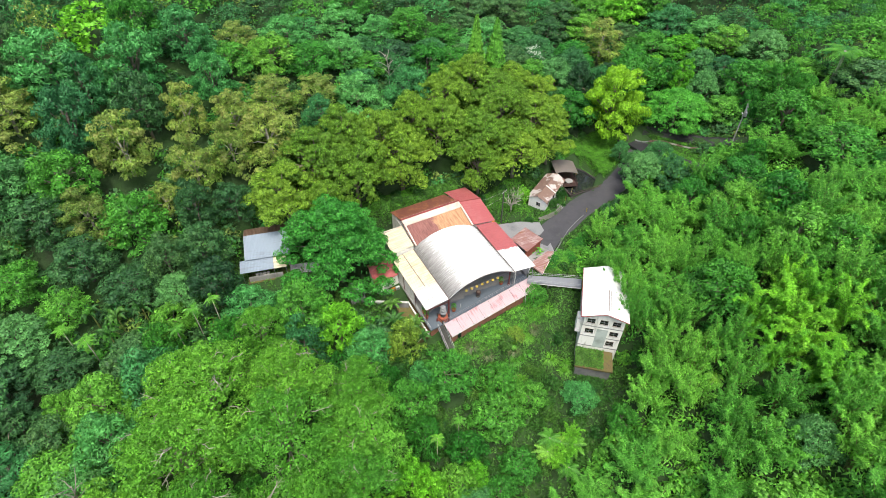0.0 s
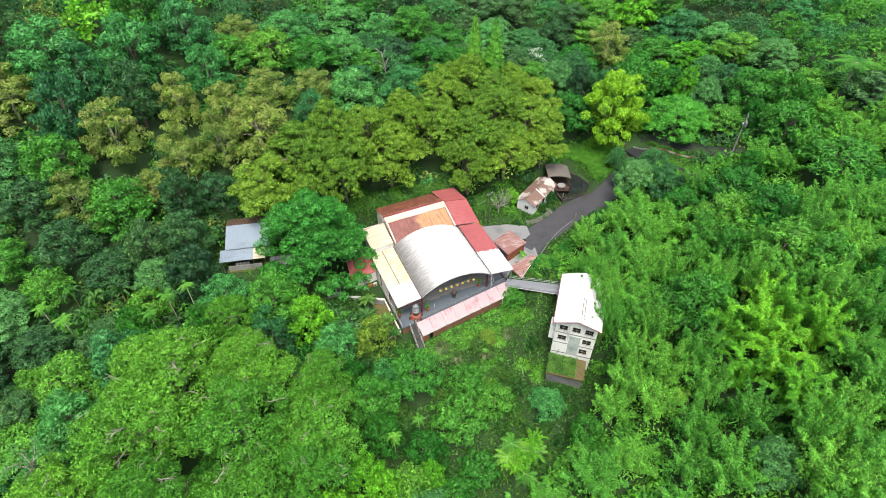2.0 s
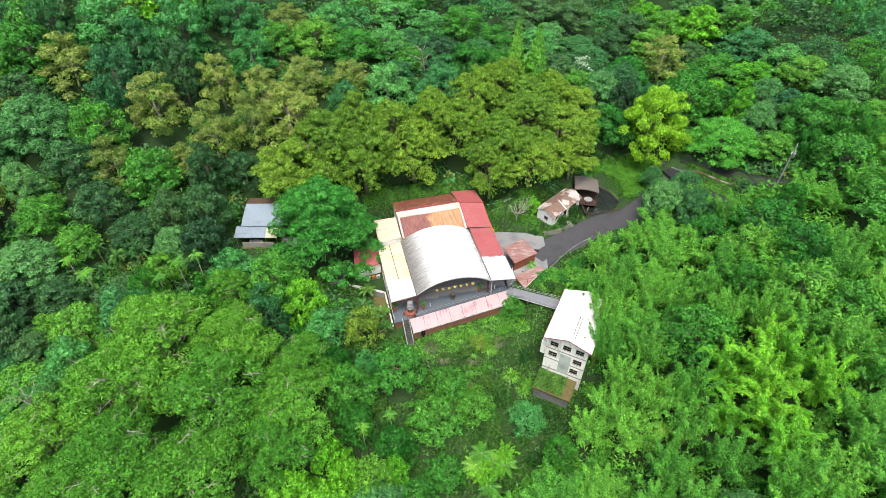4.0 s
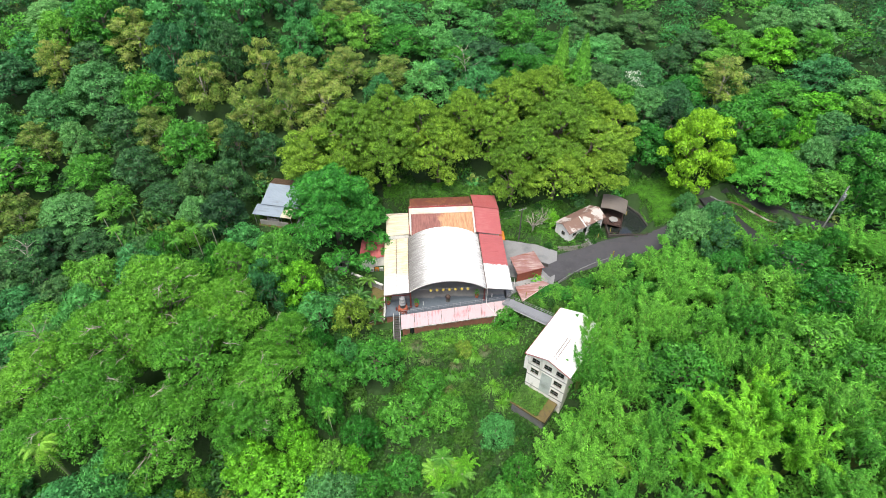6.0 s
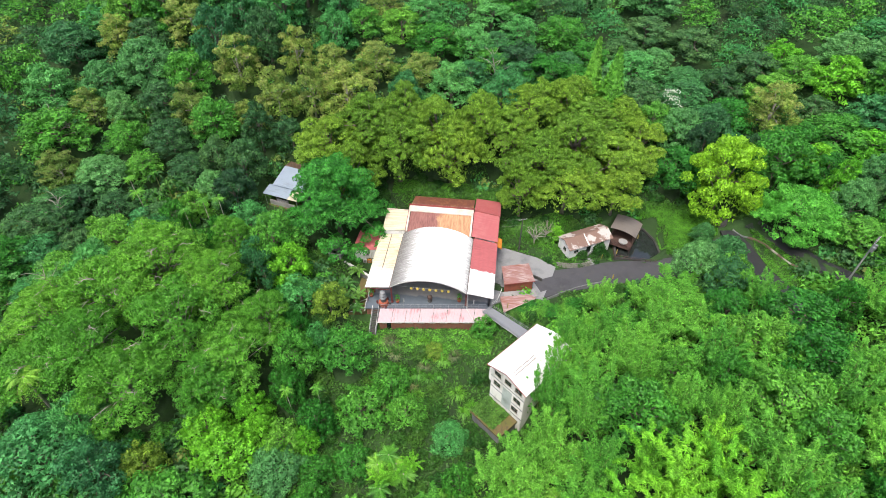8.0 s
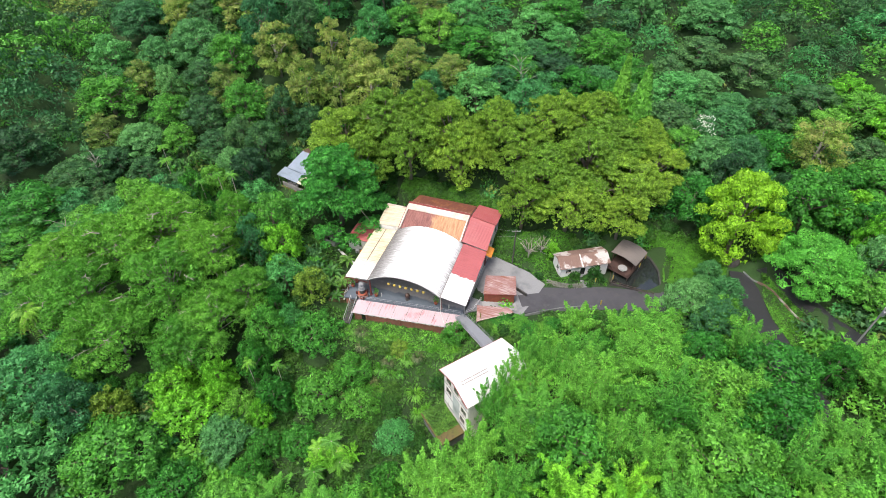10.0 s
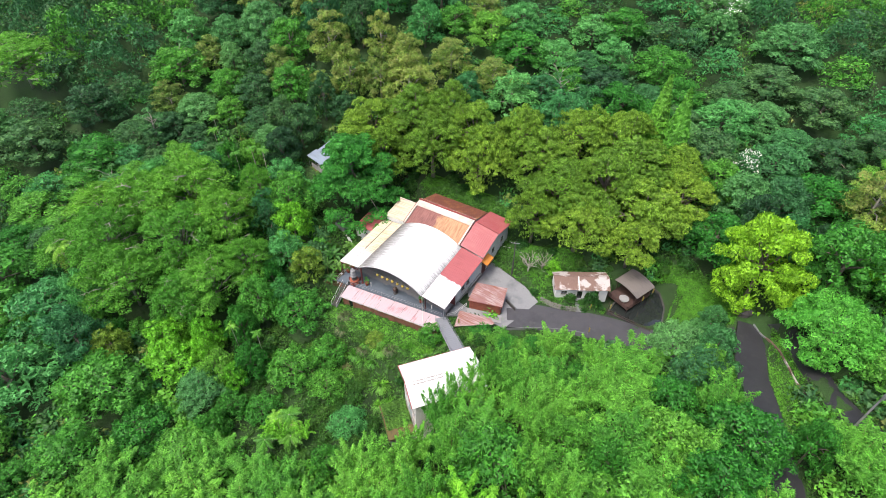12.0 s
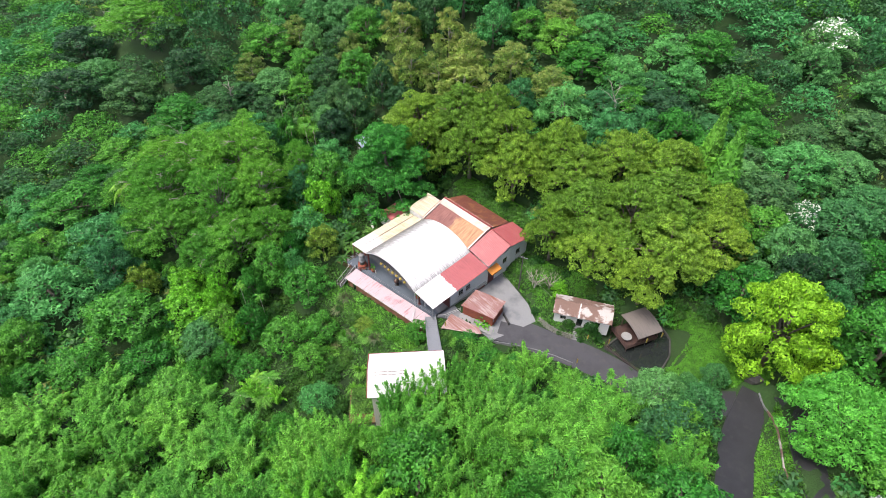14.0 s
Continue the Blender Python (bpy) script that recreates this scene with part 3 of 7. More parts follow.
# the lanterns on their line
line = thing("cord_line", "taut cord stretched across the hall front for lanterns", "cord", TEMPLE)
part("cord", Shape().tube([(0.2, 0.65, 4.95), (8, 0.65, 4.86), (15.6, 0.65, 4.95)], 0.025, 5), STEEL, line)
lantern_me = Shape().lathe(0, 0, [(0.05, -0.46), (0.12, -0.44), (0.12, -0.40), (0.27, -0.30), (0.33, -0.16), (0.30, 0.0), (0.14, 0.1), (0.14, 0.14), (0.03, 0.15)], 14).mesh("lantern", True)
lantern_me.materials.append(YELLOW_CLOTH)
for i in range(7):
    ob = thing("lantern", "round yellow cloth lantern hanging from the cord", "lantern", TEMPLE @ pose(4.35 + 1.28 * i, 0.65, 4.74), "lanterns in a row")
    part("shade", lantern_me, None, ob)
    part("tassel", Shape().tube([(0, 0, -0.45), (0, 0, -0.8)], [0.05, 0.02], 5), MAROON, ob)

# incense burner hung in the middle, with its stand
burner = thing("incense_burner", "bronze incense burner on a dark stand in the hall", "incense burner", TEMPLE @ pose(8.0, 1.6, 0))
part("stand", Shape().lathe(0, 0, [(0.5, 0), (0.5, 0.12), (0.25, 0.2), (0.22, 0.7), (0.4, 0.8)], 12), DARK_STONE, burner)
part("bowl", Shape().lathe(0, 0, [(0.3, 0.8), (0.52, 1.0), (0.55, 1.25), (0.48, 1.4), (0.5, 1.46)], 16), WOOD_DARK, burner)
part("lid", Shape().lathe(0, 0, [(0.42, 1.5), (0.3, 1.7), (0.1, 1.8), (0.08, 1.95)], 12), TIN_BROWN, burner)

# the tiered paper furnace on the terrace corner
urn = thing("pagoda_furnace", "grey tiered pagoda furnace on a red carved base", "furnace", TEMPLE @ pose(-1.6, -0.3, 0))
part("base", Shape().lathe(0, 0, [(1.15, 0), (1.15, 0.2), (0.95, 0.3), (0.9, 0.6), (1.05, 0.7), (1.05, 0.85), (0.6, 0.95)], 8), BRICK_RED, urn, "red carved octagonal base")
part("chamber", Shape().lathe(0, 0, [(0.55, 0.95), (0.58, 1.5), (0.55, 2.0)], 10), DARK_STONE, urn)
part("tier", Shape().lathe(0, 0, [(0.5, 2.0), (0.78, 2.05), (0.72, 2.2), (0.46, 2.35), (0.46, 2.75)], 10), CONCRETE, urn)
part("tier", Shape().lathe(0, 0, [(0.46, 2.75), (0.7, 2.8), (0.64, 2.95), (0.42, 3.1), (0.42, 3.5)], 10), CONCRETE, urn)
part("cap", Shape().lathe(0, 0, [(0.42, 3.5), (0.62, 3.55), (0.55, 3.72), (0.2, 3.95), (0.06, 4.2)], 10), CONCRETE, urn)
for a in range(6):
    q = a * math.pi / 3
    part("guardian_knob", Shape().lathe(1.35 * math.cos(q), 1.35 * math.sin(q), [(0.2, 0), (0.2, 0.35), (0.12, 0.45), (0.2, 0.62), (0.1, 0.85)], 8), MAROON if a % 2 else DARK_STONE, urn)

# rear hall: two slopes of rusted tin with cream coping
rear = thing("rear_hall", "temple rear hall with rusted tin roof and cream coping", "building", TEMPLE)
part("roof_slope", Shape().sheet((0.9, 16.4, 5.9), (14.9, 16.4, 5.9), (14.9, 22.5, 7.75), (0.9, 22.5, 7.75), 0.3, 0.022), PATCHY_RUST, rear, "rusted front roof slope with orange patches")
part("roof_slope", Shape().sheet((0.6, 23.9, 7.7), (15.2, 23.9, 7.7), (15.2, 30.3, 5.4), (0.6, 30.3, 5.4), 0.3, 0.022), TIN_RUST, rear)
cop = Shape()
cop.add([(0.4, 21.7, 7.55), (15.3, 21.7, 7.55), (15.3, 23.38, 7.7), (0.4, 23.38, 7.7), (0.4, 21.7, 7.72), (15.3, 21.7, 7.72), (15.3, 23.38, 8.02), (0.4, 23.38, 8.02)], [(3, 2, 1, 0), (4, 5, 6, 7), (0, 1, 5, 4), (1, 2, 6, 5), (2, 3, 7, 6), (3, 0, 4, 7)])
part("coping", cop, TRIM_CREAM, rear, "broad cream coping below the ridge")
part("ridge", Shape().box(0.3, 23.4, 7.8, 15.4, 23.85, 8.16), TRIM_RED, rear)
part("ridge_cap", Shape().box(0.3, 23.86, 7.75, 15.4, 24.05, 8.02), TRIM_CREAM, rear)
for u in (0.35, 14.95):
    sl = Shape()
    sl.add([(u, 16.4, 5.85), (u + 0.45, 16.4, 5.85), (u + 0.45, 22.4, 7.7), (u, 22.4, 7.7), (u, 16.4, 6.12), (u + 0.45, 16.4, 6.12), (u + 0.45, 22.4, 7.97), (u, 22.4, 7.97)],
           [(3, 2, 1, 0), (4, 5, 6, 7), (0, 1, 5, 4), (1, 2, 6, 5), (2, 3, 7, 6), (3, 0, 4, 7)])
    part("verge", sl, TRIM_CREAM, rear)
    part("verge_edge", Shape().tube([(u + 0.03 + 0.4 * (u > 5), 16.4, 6.15), (u + 0.03 + 0.4 * (u > 5), 22.4, 8.0)], 0.06, 5), TRIM_RED, rear)
part("wall", Shape().box(0.8, 16.7, -0.4, 15.0, 29.9, 5.35), RENDER, rear)

# left wing: cream flat roof, then the long lean-to
left = thing("cream_roof_wing", "low wing with a stained cream tin roof", "building", TEMPLE)
part("roof", Shape().sheet((-4.9, 16.7, 5.7), (-4.9, 22.8, 6.5), (0.2, 22.8, 6.8), (0.2, 16.7, 6.0), 0.35, 0.022), TIN_CREAM, left)
part("coping", Shape().box(-4.95, 22.85, 6.3, 0.25, 23.1, 6.85), TRIM_CREAM, left)
part("wall", Shape().box(-4.6, 16.8, -0.4, 0.2, 22.7, 5.6), RENDER, left)
lean = thing("side_lean_to", "long side lean-to, its tin roof cream behind and white in front", "lean-to", TEMPLE)
for i, (v0, v1, mat) in enumerate(((0.0, 5.6, LEAN_PAINT), (5.63, 11.0, LEAN_PAINT), (11.03, 16.5, LEAN_PAINT))):
    e = 0.03 * i
    part("roof_sheet", Shape().sheet((-5.3, v0, 4.35 + e), (-5.3, v1, 4.35 + e), (-2.75, v1, 4.7 + e), (-2.75, v0, 4.7 + e), 0.3, 0.04), mat, lean)
    part("roof_sheet", Shape().sheet((-2.7, v0, 4.68 + e), (-2.7, v1, 4.68 + e), (-0.12, v1, 4.98 + e), (-0.12, v0, 4.98 + e), 0.3, 0.04), mat, lean)
part("seam", Shape().box(-2.78, 5.7, 4.66, -2.64, 16.5, 4.80), TIN_BROWN, lean, "dark rusted seam between the sheets")
part("valance", Shape().box(-5.2, -0.05, 4.1, -0.2, 0.0, 4.3), MAROON, lean)
for u, v in ((-5.1, 0.2), (-5.1, 5.6), (-5.1, 11)):
    part("post", Shape().tube([(u, v, 0), (u, v, 4.3)], 0.09, 8), MAROON, lean)
part("wall", Shape().box(-5.05, 6.0, 0.0, -4.85, 16.4, 4.1), RENDER, lean)
part("side_railing", rail(Shape(), [(-5.2, -1.8, 0), (-5.2, 5.8, 0)], 0.95, 1.5, 2, 0.04), PIPE_WHITE, lean)

# right wing: the long red roof, white at the front
wing = thing("right_wing", "long side wing with a red tin roof, whitened at its front", "building", TEMPLE)
for v0, v1 in ((0.0, 5.4), (5.43, 10.9), (10.93, 16.4)):
    part("roof_sheet", Shape().sheet((15.95, v0, 5.15 + 0.027 * v0), (15.95, v1, 5.15 + 0.027 * v1), (21.33, v1, 4.3 + 0.016 * v1), (21.33, v0, 4.3 + 0.016 * v0), 0.3, 0.022), WING_PAINT, wing, "tin roof, white in front and red behind" if v0 == 5.43 else "")
part("roof_sheet", Shape().sheet((15.5, 16.45, 6.0), (15.5, 23.4, 7.7), (21.35, 23.4, 6.6), (21.35, 16.45, 4.9), 0.3, 0.022), TIN_RED, wing)
part("roof_sheet", Shape().sheet((15.5, 23.5, 7.6), (15.5, 30.9, 5.5), (21.5, 30.9, 4.9), (21.5, 23.5, 6.5), 0.3, 0.022), TIN_RED, wing)
part("ridge", Shape().tube([(15.5, 23.45, 7.75), (21.5, 23.45, 6.65)], 0.1, 6), TRIM_RED, wing)
part("wall", Shape().prism([(16.2, 5.5), (20.7, 5.5), (20.7, 30.4), (16.2, 30.4)], -2.2, 4.25), WHITE_WALL, wing)
part("gable_band", Shape().prism([(16.2, 16.6), (20.7, 16.6), (20.7, 30.0), (16.2, 30.0)], 4.26, [4.7, 4.5, 4.8, 5.1]), WHITE_WALL, wing)
for v in (8.0, 10.2, 22.0, 26.5):
    window(wing, v, v + 1.3, 1.6, 2.9, 20.7, 1, turn=True)
part("blue_dado", Shape().box(20.705, 5.6, -2.0, 20.74, 13.0, 0.2), PLASTER, wing)
for u, v in ((21.0, 0.3), (16.1, 0.6), (21.0, 5.2)):
    part("post", Shape().tube([(u, v, -0.3), (u, v, 4.35)], 0.08, 8), STEEL, wing)
part("downpipe", Shape().tube([(16.0, -0.05, 5.0), (16.0, -0.1, 0.5), (17.6, -2.4, -0.2), (17.6, -2.8, -3.2)], 0.07, 6), PIPE_WHITE, wing)
part("dark_partition", Shape().box(16.3, 5.3, 0.0, 20.7, 5.46, 4.2), MAROON, wing)

# orange canopy over the side door
canopy = thing("door_canopy", "small orange tin canopy over the side door", "canopy", TEMPLE)
part("roof", Shape().sheet((20.8, 16.6, 3.5), (20.8, 19.8, 3.5), (22.3, 19.8, 2.9), (22.3, 16.6, 2.9), 0.3, 0.05), ORANGE_TIN, canopy)
part("fringe", Shape().box(22.26, 16.6, 2.55, 22.32, 19.8, 2.9), ORANGE_TIN, canopy)
for v in (16.8, 19.6):
    part("bracket", Shape().tube([(20.72, v, 2.3), (22.2, v, 2.9)], 0.04, 5), STEEL, canopy)
part("door", Shape().box(20.705, 17.2, -1.9, 20.76, 19.2, 2.3), MAROON, canopy)

# the faded awning room along the front, under the terrace
front = thing("awning_room", "low room under a faded pink tin awning below the terrace", "building", TEMPLE)
AW = ((-2.0, -4.9), (20.4, -2.2), (20.6, 1.0), (-2.1, -1.7))
for i in range(8):
    s0, s1 = i / 8, (i + 1) / 8 - 0.003
    def on(a, c, s, z):
        return (a[0] + (c[0] - a[0]) * s, a[1] + (c[1] - a[1]) * s, z)
    part("awning_sheet", Shape().sheet(on(AW[0], AW[1], s0, -0.55), on(AW[0], AW[1], s1, -0.55), on(AW[3], AW[2], s1, -0.02), on(AW[3], AW[2], s0, -0.02), 0.28, 0.022), TIN_PINK, front)
part("wall", Shape().prism([(-1.7, -4.35), (20.1, -1.7), (20.1, -0.8), (-1.7, -3.4)], -5.5, -0.72), ORANGE_WALL, front)
for i in range(9):
    s = (i + 0.55) / 9.2
    x, y = -1.7 + 21.8 * s, -4.35 + 2.65 * s
    ob = part("window", Shape().box(-0.75, -0.03, -1.55, 0.75, 0.02, -0.85), GLASS, front, place=pose(x, y - 0.02, 0, 0, 0, 6.9))
    part("frame", Shape().box(-0.82, -0.05, -1.62, 0.82, -0.032, -1.55), TRIM_CREAM, ob)
for i in range(10):
    s = i / 9
    part("pilaster", Shape().box(-0.12, -0.12, -5.0, 0.12, 0.02, -0.7), ORANGE_WALL, front, place=pose(-1.7 + 21.8 * s, -4.35 + 2.65 * s - 0.02, 0, 0, 0, 6.9))
part("gutter", Shape().tube([(-2.1, -5.0, -0.6), (20.4, -2.3, -0.6)], 0.07, 6), PIPE_WHITE, front)
part("door", Shape().box(-0.5, -0.05, -3.4, 0.5, 0.02, -1.2), GLASS, front, place=pose(0.2, -4.16, 0, 0, 0, 6.9))

# steel stair from the terrace down to the garden
stair = thing("steel_stair", "narrow dark steel stair with white handrails", "stair", TEMPLE)
for i in range(15):
    z, v = -0.12 - 0.185 * i, -1.9 - 0.3 * i
    part("tread", Shape().box(-3.55, v - 0.3, z - 0.05, -2.35, v, z), DARK_STONE, stair)
for u in (-3.6, -2.3):
    part("stringer", Shape().tube([(u, -1.8, -0.2), (u, -6.4, -3.0)], 0.08, 5), STEEL, stair)
    part("handrail", rail(Shape(), [(u, -1.8, 0.0), (u, -6.3, -2.75)], 0.95, 1.5, 1, 0.05), PIPE_WHITE, stair)

# mossy slab with pipes beside the hall
slab = thing("mossy_slab", "flat mossy concrete slab below the lean-to", "slab", TEMPLE)
part("deck", Shape().prism([(-8.9, -2.6), (-5.45, -1.6), (-5.45, 8.2), (-8.4, 8.6)], -3.2, -1.5), CONCRETE_MOSS, slab)
part("kerb", Shape().box(-5.75, -1.6, -1.496, -5.46, 8.2, -1.2), RENDER, slab)
for a, c in (((-9.0, -0.6), (-5.8, 1.6)), ((-8.6, -2.4), (-5.9, -1.2)), ((-8.2, 0.2), (-6.2, -1.0))):
    part("pipe", Shape().tube([(*a, -1.25), (*c, -1.2)], 0.06, 6), PIPE_WHITE, slab)

# annex with red roof, outdoor units on its side
annex = thing("red_annex", "small white annex with a dull red tin roof", "building", TEMPLE)
part("roof", Shape().sheet((-11.2, 12.2, 2.7), (-5.4, 13.2, 2.7), (-5.3, 18.4, 3.7), (-10.6, 18.0, 3.7), 0.3, 0.022), TIN_RED, annex)
part("wall", Shape().prism([(-10.8, 12.5), (-5.4, 13.4), (-5.4, 17.8), (-10.4, 17.6)], -0.6, 2.6), RENDER, annex)
window(annex, -8.2, -7.6, 1.2, 1.8, 12.7, -1, panes=1)
for i, mat in enumerate((PIPE_WHITE, ORANGE_TIN, PIPE_WHITE)):
    unit_box = thing("outdoor_unit", "boxy outdoor cooling unit by the annex wall" if mat is PIPE_WHITE else "orange gas cabinet by the annex wall", "cooling unit", TEMPLE @ pose(-8.4 + 1.05 * i, 11.9, -0.4))
    part("case", Shape().box(-0.42, -0.2, 0.1, 0.42, 0.2, 0.95), mat, unit_box)
    part("grille", Shape().lathe(0, 0, [(0.3, 0), (0.3, 0.03)], 16), STEEL, unit_box, place=pose(0, -0.205, 0.52, 90))
    part("foot", Shape().box(-0.4, -0.18, -0.1, 0.4, 0.18, 0.098), STEEL, unit_box)

garden_wall = thing("garden_wall", "low white-capped retaining wall beside the annex path", "wall", TEMPLE)
part("wall", Shape().prism([(-13.0, 11.0), (-6.1, 6.9), (-5.9, 7.2), (-12.8, 11.3)], -2.6, -0.1), CONCRETE_PALE, garden_wall)
part("cap", Shape().prism([(-13.1, 10.95), (-6.1, 6.8), (-5.8, 7.25), (-12.8, 11.4)], -0.096, 0.06), PIPE_WHITE, garden_wall)

# ---- the dark stone burning tower by the big tree ----
tower = thing("stone_furnace", "square dark stone furnace tower with tiered roof", "furnace", pose(24.8, 76.8, 0, 0, 0, -12))
part("base", Shape().box(-1.5, -1.5, -0.8, 1.5, 1.5, 1.5), CONCRETE_PALE, tower)
part("body", Shape().box(-1.3, -1.3, 1.5, 1.3, 1.3, 2.9), DARK_STONE, tower)
part("eaves", Shape().box(-1.75, -1.75, 2.9, 1.75, 1.75, 3.1), DARK_STONE, tower)
part("tier", Shape().box(-0.9, -0.9, 3.1, 0.9, 0.9, 3.8), DARK_STONE, tower)
part("top_eaves", Shape().box(-1.15, -1.15, 3.8, 1.15, 1.15, 3.95), CONCRETE, tower)
part("chimney", Shape().lathe(0, 0, [(0.5, 3.95), (0.45, 4.4), (0.5, 4.45)], 12), DARK_STONE, tower)
# furnace mouth: its inner shade is a flat dark pane, no hollow cut
part("opening", Shape().box(-0.45, -1.34, 1.7, 0.45, -1.29, 2.5), GLASS, tower)

# ---- blue-grey sheds under the trees ----
shed = thing("blue_roof_shed", "open shed with blue-grey tin roofs and a rusty back strip", "shed", pose(6.2, 91.0, -1.0, 0, 0, -17))
part("roof", Shape().sheet((0.3, 0.6, 9.2), (9.5, 0.6, 9.2), (9.5, 6.6, 10.8), (0.3, 6.6, 10.8), 0.3, 0.022), TIN_BLUE, shed)
part("roof_strip", Shape().sheet((0.3, 6.65, 10.8), (9.5, 6.65, 10.8), (9.5, 9.2, 10.4), (0.3, 9.2, 10.4), 0.3, 0.05), TIN_BROWN, shed)
part("porch_roof", Shape().sheet((-0.8, -2.2, 8.3), (6.0, -2.2, 8.3), (6.0, 0.9, 8.9), (-0.8, 0.9, 8.9), 0.3, 0.022), TIN_BLUE, shed)
part("porch_sheet", Shape().sheet((6.03, -2.2, 8.3), (8.6, -2.2, 8.3), (8.6, 0.9, 8.9), (6.03, 0.9, 8.9), 0.3, 0.022), TIN_CREAM, shed)
part("wall", Shape().box(1.0, 1.2, 4.4, 9.2, 8.6, 9.1), CONCRETE, shed)
part("parapet", Shape().box(0.6, -2.0, 4.4, 7.5, -1.8, 6.6), CONCRETE_PALE, shed)
part("floor_slab", Shape().box(0.2, -2.4, 4.2, 9.4, 1.2, 5.3), CONCRETE_MOSS, shed)
for u in (-0.4, 2.8, 6.0, 8.4):
    part("post", Shape().tube([(u, -2.0, 4.3), (u, -2.0, 8.3)], 0.07, 6), STEEL, shed)
for i in range(4):
    tub = thing("white_basin", "upright white enamel basin in the shed", "basin", pose(6.2, 91.0, -1.0, 0, 0, -17) @ pose(2.2 + 0.75 * i, -0.9, 5.3), "basins in the shed")
    part("bowl", Shape().lathe(0, 0, [(0.2, 0), (0.22, 0.3), (0.32, 0.6), (0.34, 0.95), (0.28, 0.95), (0.24, 0.6)], 14), PIPE_WHITE, tub)
    part("rim", Shape().lathe(0, 0, [(0.28, 0.952), (0.36, 0.955), (0.36, 1.0), (0.28, 1.0)], 14), PIPE_WHITE, tub)
porch = thing("terrace_shelter", "small grey terrace roof beside the shed", "shelter", pose(14.2, 86.6, 0, 0, 0, -18))
part("roof", Shape().sheet((0, 0, 4.4), (6.0, 0, 4.4), (6.0, 2.4, 4.9), (0, 2.4, 4.9), 0.3, 0.04), TIN_GREY, porch)
for u in (0.2, 3.0, 5.8):
    part("post", Shape().tube([(u, 0.2, 0.5), (u, 0.2, 4.4)], 0.06, 6), STEEL, porch)
    part("post", Shape().tube([(u, 2.2, 0.5), (u, 2.2, 4.8)], 0.06, 6), STEEL, porch)

# ---- right yard: red shed, steps and lean roof ----
red_shed = thing("red_shed", "open-fronted shed with a rust-streaked red tin roof", "shed")
C = [(62.4, 73.2), (68.6, 75.7), (69.7, 70.3), (63.0, 67.8)]
part("roof", Shape().sheet((*C[0], 2.5), (*C[3], 2.5), (*C[2], 1.45), (*C[1], 1.45), 0.3, 0.022), TIN_RUSTY, red_shed)
part("front_wall", Shape().prism([(63.2, 68.1), (69.3, 70.4), (69.2, 70.7), (63.1, 68.4)], -2.2, [2.3, 1.3, 1.3, 2.3]), BRICK_RED, red_shed)
part("side_wall", Shape().prism([(69.3, 70.8), (68.4, 75.1), (68.1, 75.0), (69.0, 70.7)], -2.2, -0.4), BRICK_RED, red_shed)
for x, y, z in ((69.2, 70.9, 1.3), (68.3, 75.3, 1.3), (62.8, 72.9, 2.3)):
    part("post", Shape().tube([(x, y, -2.0), (x, y, z)], 0.08, 6), STEEL, red_shed)
part("eave_board", Shape().tube([(69.75, 70.25, 1.4), (63.0, 67.75, 2.45)], 0.07, 4), TRIM_RED, red_shed)
rough = thing("scrap_screen", "dark leaning sheet beside the shed", "screen")
part("sheet", Shape().prism([(69.0, 74.4), (71.6, 73.0), (71.7, 73.2), (69.1, 74.6)], -1.75, -0.6), DARK_STONE, rough)
steps = thing("yard_steps", "long grey concrete steps from the yard to the temple", "steps")
D, N = Vector((0.936, 0.352)), Vector((-0.352, 0.936))
for i in range(9):
    p = Vector((63.2, 66.85)) + D * (0.82 * i)
    q = p + D * 0.84
    part("step", Shape().prism([tuple(p - N * 1.05), tuple(q - N * 1.05), tuple(q + N * 1.05), tuple(p + N * 1.05)], -2.6, -0.16 * i - 0.02), CONCRETE_PALE, steps)
part("railing", rail(Shape(), [(62.6, 68.0, 0.2), (61.6, 64.6, 0.2), (60.4, 63.6, 0.1)], 0.95, 1.2, 2, 0.04), PIPE_WHITE, steps)
part("landing", Shape().prism([(62.8, 67.9), (59.9, 68.6), (59.6, 63.4), (63.5, 65.8)], -2.5, 0.0), CONCRETE, steps)
rust_lean = thing("triangular_lean_to", "triangular lean-to of rusty brown tin by the steps", "lean-to")
tri_roof = Shape().prism([(63.0, 61.7), (69.9, 66.3), (68.6, 67.0), (62.2, 65.6)], 0.35, [0.6, 0.45, 0.6, 1.0])
part("roof", tri_roof, TIN_RUSTY, rust_lean)
part("batten", Shape().tube([(63.2, 61.85, 0.66), (69.65, 65.95, 0.5)], 0.06, 5), TRIM_CREAM, rust_lean)
for x, y in ((63.4, 62.5), (68.4, 65.6), (62.7, 65.6)):
    part("post", Shape().tube([(x, y, -5.0), (x, y, 0.4)], 0.08, 6), STEEL, rust_lean)

# ---- footbridge to the white building ----
bridge = thing("footbridge", "narrow grey tin-roofed footbridge with railings", "bridge")
A0, A1, B0, B1 = (58.6, 61.6), (60.1, 63.1), (67.4, 54.0), (69.2, 55.9)
part("deck", Shape().sheet((*A0, 0.55), (*B0, 0.9), (*B1, 0.9), (*A1, 0.55), 0.5, 0.02, 0.22), TIN_GREY, bridge)
for a, c in ((A0, B0), (A1, B1)):
    part("railing", rail(Shape(), [(*a, 0.55), (*c, 0.9)], 0.9, 1.3, 2, 0.03), STEEL, bridge)
    part("girder", Shape().tube([(*a, 0.25), (*c, 0.6)], 0.12, 4), STEEL, bridge)
part("pier", Shape().tube([(62.8, 59.2, -6.0), (62.8, 59.2, 0.3)], 0.2, 8), CONCRETE, bridge)

